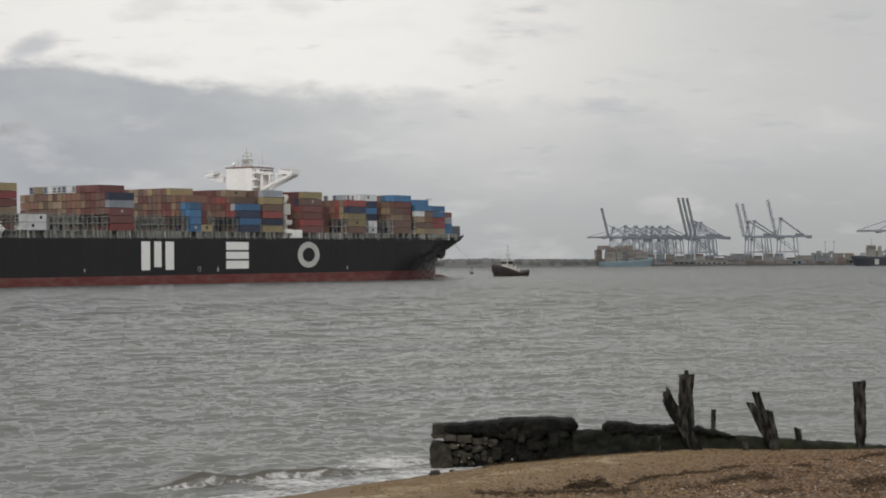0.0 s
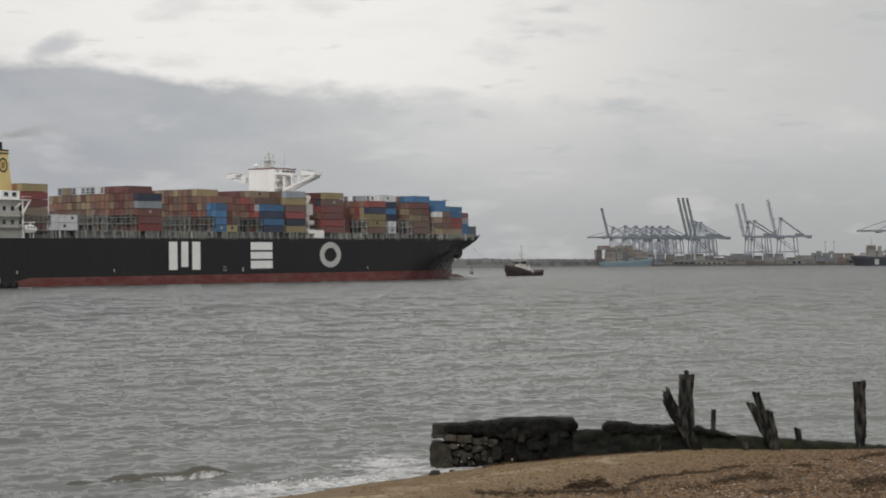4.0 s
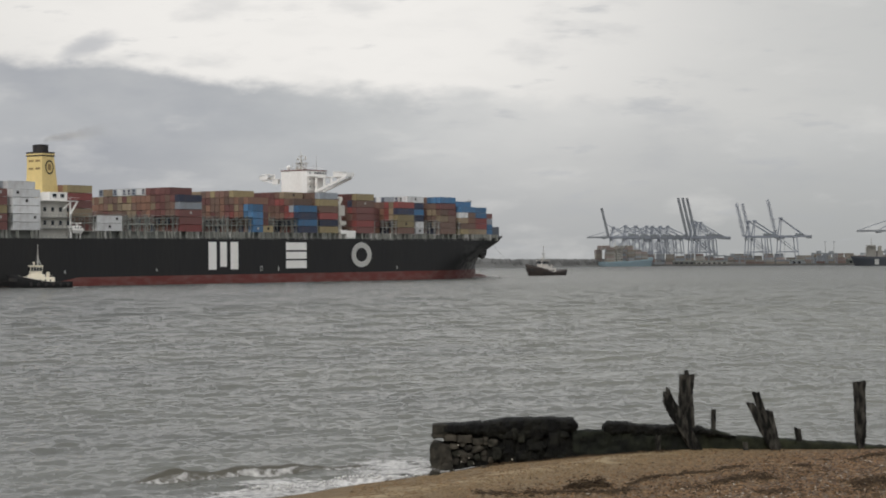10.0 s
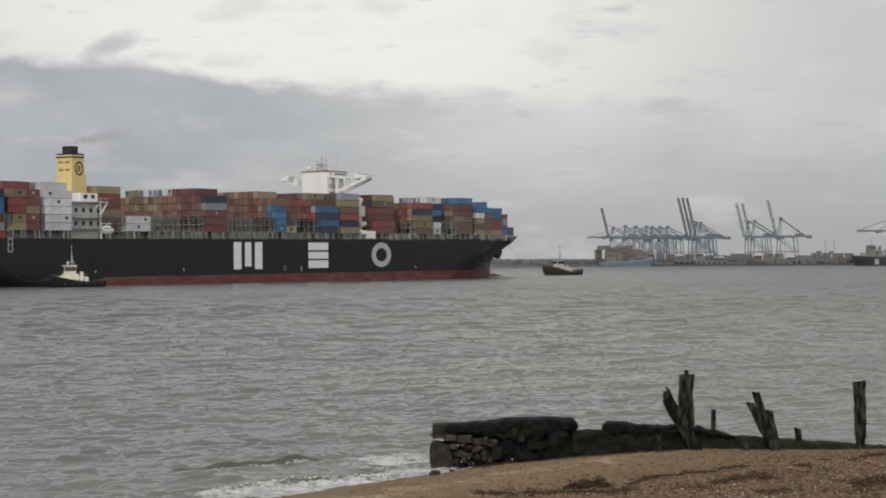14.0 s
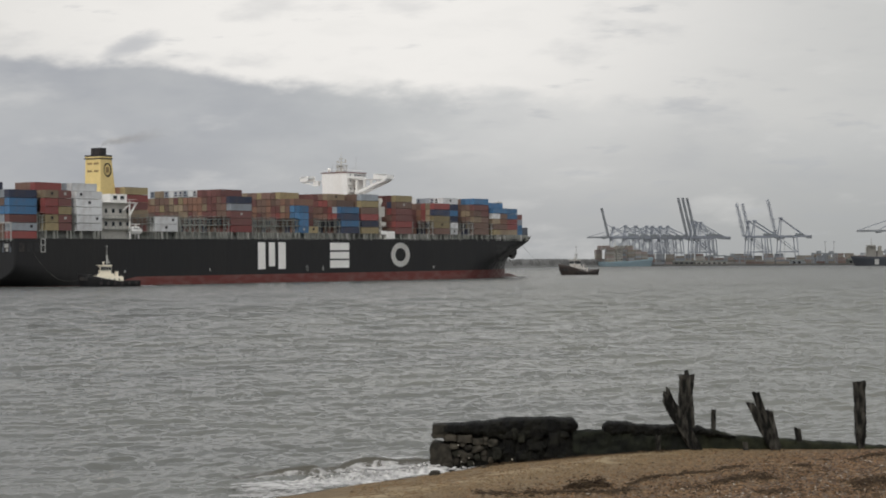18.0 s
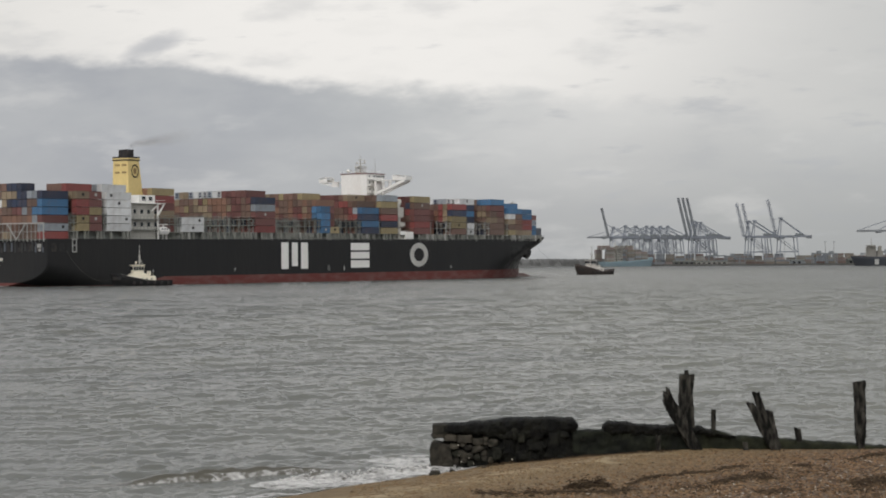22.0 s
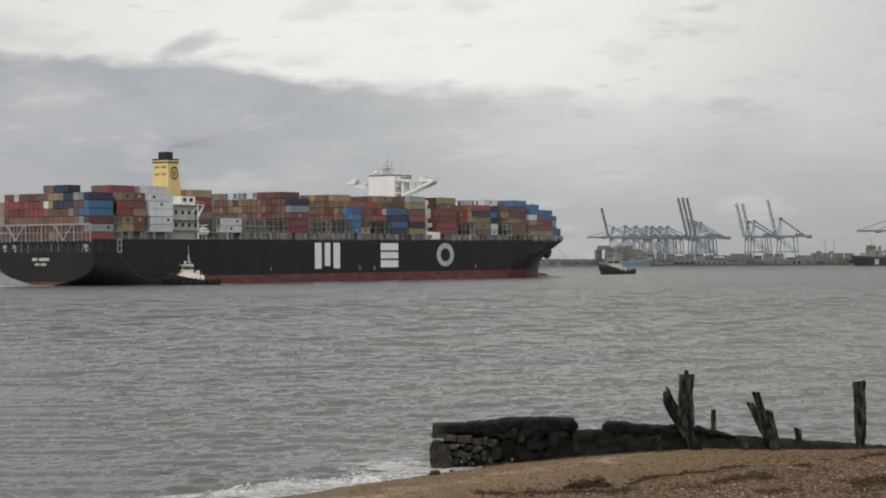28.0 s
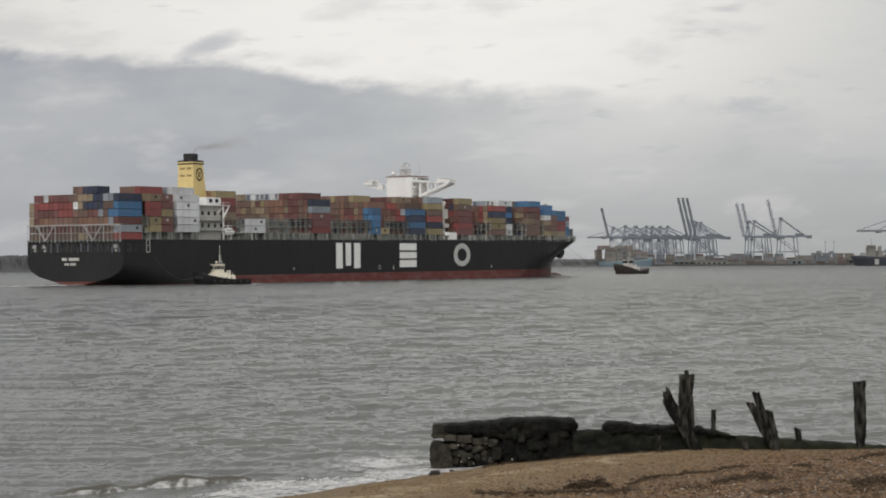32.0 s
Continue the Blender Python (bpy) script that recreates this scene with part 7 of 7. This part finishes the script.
def make_surf(seed, length):
    """The broken wave: a low tumbling ridge of foam."""
    rng = random.Random(seed + 50)
    w = thing("surf", "low ridge of white broken surf", "foam", group="surf ridges")
    n, m, co = 90, 20, []
    for i in range(n):
        s = i / (n - 1)
        a = length * (s - 0.5) * 0.98
        env, bend = crest(a, s, seed)
        for j in range(m):
            q = -0.7 + 2.1 * j / (m - 1)
            rim = 0.16 * math.sin(math.pi * j / (m - 1))
            co.append(tuple(ALONG * a + INWARD * (q + bend) + V(0, 0, 0.62 * env * profile(q) + rim * env - 0.05 + 0.10 * env * noise.noise((a * 3, q * 4, seed)) + 0.05 * noise.noise((a * 9, q * 10, seed)))))
    ob = sheet("foam_ridge", co, grid_faces(n, m), LACE, w)
    ob["label"] = "lacy broken foam"
    co, faces = foam_lumps(260, length, seed, rng, 0.1, 1.0, (0.02, 0.05))
    ob = sheet("foam_crest", co, faces, FOAM, w)
    ob["kind"], ob["label"] = "stuff", "tumbling white foam"
    return w


WAVE_SHAPES = ((3, 11.0), (8, 10.0), (14, 12.0), (21, 8.5))
BREAKERS = [make_breaker(s, l) for s, l in WAVE_SHAPES]
SURF = [make_surf(s, l) for s, l in WAVE_SHAPES]


def rope(bm, p, q, sag, r):
    p, q = Vector(p), Vector(q)
    last = p
    for i in range(1, 25):
        s = i / 24
        c = p.lerp(q, s) - V(0, 0, sag * 4 * s * (1 - s))
        tube(bm, last, c, r, r, 6)
        last = c


bm = bmesh.new()
rope(bm, (9.4, 0, 3.6), (27.4, -0.8, 13.4), 5.6, 0.04)
part("towline", bm, ROPE, TUG_A, "worn grey slack towline")

TOWLINE = thing("towline", "thin grey towline slung from the ship's bow towards a tugboat", "rope")
bm = bmesh.new()
rope(bm, (0, 0, 0), (98, 0, 0), 4.6, 0.05)
part("rope", bm, ROPE, TOWLINE)


RUN_IN = ((-3.2, -8.5, -0.5), (-2.2, -6.2, -0.08), (-1.2, -4.1, 0.0), (-0.2, -2.3, 0.03), (0.5, -1.2, -0.18), (1.2, -0.6, -0.6), (2.4, -0.4, -1.3), (3.6, -8.5, -2.2))
BROKEN = ((-3.2, -6.0, -1.2), (-1.4, -4.0, -0.75), (-0.7, -3.1, -0.35), (0.0, -2.0, -0.02), (0.7, -1.0, 0.03), (1.5, -0.5, -0.05), (2.3, -0.5, -0.35), (3.2, -1.5, -1.0), (3.6, -6.0, -2.0))


def breaker_rows(events, course):
    """Rises offshore, runs in, breaks and sinks away: events of (second, place along the shore)."""
    out = []
    for t, home in events:
        for dt, q, z in course:
            out.append((t + dt, home, q, z))
    out.sort()
    keep = [r for r in out if 0 <= r[0] <= 32]
    for edge in (0.0, 32.0):
        if not any(abs(r[0] - edge) < 1e-6 for r in keep):
            before = [r for r in out if r[0] < edge] or [(edge - 1, 4.0, -8.5, -1.5)]
            after = [r for r in out if r[0] > edge] or [(edge + 1, 4.0, -8.5, -1.5)]
            p, q = before[-1], after[0]
            f = (edge - p[0]) / (q[0] - p[0])
            keep.append((edge, *[a + (b - a) * f for a, b in zip(p[1:], q[1:])]))
    keep.sort()
    return [(t, Matrix.Translation(SHORE + ALONG * home + INWARD * q + V(0, 0, z))) for t, home, q, z in keep]


def make_exhaust():
    """A thin plume drifting from the funnel, in three layers one behind another."""
    plume = thing("exhaust_plume", "thin brownish exhaust drifting from the funnel", "smoke", kind="stuff")
    for k in range(3):
        n, m, co = 40, 9, []
        for i in range(n):
            s = i / (n - 1)
            for j in range(m):
                w = 0.9 + 3.8 * s ** 0.8
                x, z = 30 * s, 0.2 + 5.2 * s ** 0.55 + 0.8 * noise.noise((s * 5, k, 0))
                co.append((x, (k - 1) * 1.2 + 1.2 * noise.noise((s * 4, j * 0.4, k)), z + w * (j / (m - 1) - 0.5) * 2))
        ob = sheet("plume_layer", co, grid_faces(n, m), SMOKE, plume)
        uv = ob.data.uv_layers.new(name="along")
        for loop in ob.data.loops:
            v = loop.vertex_index
            uv.data[loop.index].uv = (v // m / (n - 1), v % m / (m - 1))
        ob.location = (0, 0, 0)
    return plume


PLUME = make_exhaust()


def motions():
    way = (
        (0, -96.79, 722.97, 54.504), (4, -88.47, 733.16, 54.737), (8, -80.23, 743.51, 54.970), (12, -72.07, 754.01, 55.203), (16, -64.00, 764.66, 55.436),
        (20, -56.00, 775.48, 55.669), (24, -48.09, 786.44, 55.901), (28, -40.26, 797.57, 56.134), (32, -32.51, 808.85, 56.367))
    walk(SHIP, [(t, pose(x, y, 0, 0, -0.2216, a)) for t, x, y, a in way])
    walk(PLUME, [(t, pose(x - 119.0 * math.cos(radians(a)), y - 119.0 * math.sin(radians(a)), 51.0)) for t, x, y, a in way])
    walk(TUG_A, [(t, pose(x, y, 0, 0, 0, a)) for t, x, y, a in (
        (0, -157.0, 571.0, 202), (6.5, -140.5, 589.0, 201), (9, -134.6, 595.5, 200), (13, -125.8, 606.0, 200), (17, -116.1, 618.0, 200), (20, -109.3, 626.5, 201), (23, -102.2, 635.5, 201),
        (25.5, -96.3, 643.0, 200), (28, -90.1, 651.5, 200), (30, -85.4, 658.0, 200), (32, -80.5, 664.5, 200))])
    tug_way = (
        (0, 35.5, 957.0, 229), (6, 47.5, 978.0, 221), (13, 64.0, 1002.5, 214), (19, 79.1, 1023.5, 214), (23, 89.1, 1037.5, 215), (28, 101.6, 1055.0, 218), (32, 111.2, 1069.0, 222))
    walk(TUG_B, [(t, pose(x, y, 0, 0, 0, a)) for t, x, y, a in tug_way])
    rows = []
    for t, x, y, a in way:
        bx, by = x + 175.5 * math.cos(radians(a)), y + 175.5 * math.sin(radians(a))
        tx, ty, ta = (lerp(t, [(r[0], r[k]) for r in tug_way]) for k in (1, 2, 3))
        tx, ty = tx + 9 * math.cos(radians(ta)), ty + 9 * math.sin(radians(ta))
        rows.append((t, pose(bx, by, 16.8, 0, math.degrees(math.atan2(12.4, math.hypot(tx - bx, ty - by))), math.degrees(math.atan2(ty - by, tx - bx)))))
    walk(TOWLINE, rows)
    walk(CLOUDS, [(0, pose(0, 0, EYE)), (32, pose(150, 0, EYE))])
    walk(WATER, [(0, pose(0, 0, 0)), (32, pose(14, -24, 0))])
    times = (((0.9, 3.4), (11.9, 3.8), (21.5, 7.0)), ((3.3, 3.0), (13.6, 3.4), (23.9, 3.0), (31.1, 3.4)), ((6.6, 1.8), (16.8, 7.0), (27.0, 3.4)), ((8.9, 3.6), (18.8, 7.5), (33.9, -0.6)))
    for wave, surf, events in zip(BREAKERS, SURF, times):
        walk(wave, breaker_rows(events, RUN_IN))
        walk(surf, breaker_rows(events, BROKEN))
    for i, foam in enumerate(BACKWASH):
        walk(foam, [(t, Matrix.Translation((0.5 * math.sin(0.9 * t + i), 0.8 * math.sin(0.6 * t + 2 * i), 0.04 * math.sin(1.1 * t + 2 * i)))) for t in range(0, 33)])
    for i, wash in enumerate(WASHES):
        walk(wash, [(t * 1.4 if t < 22 else 32.0, Matrix.Translation(INWARD * (0.38 * math.sin(2.25 * t + i)) + V(0, 0, 0.055 * math.sin(2.25 * t + i)))) for t in range(24) if t * 1.4 < 32 or t == 23])


motions()
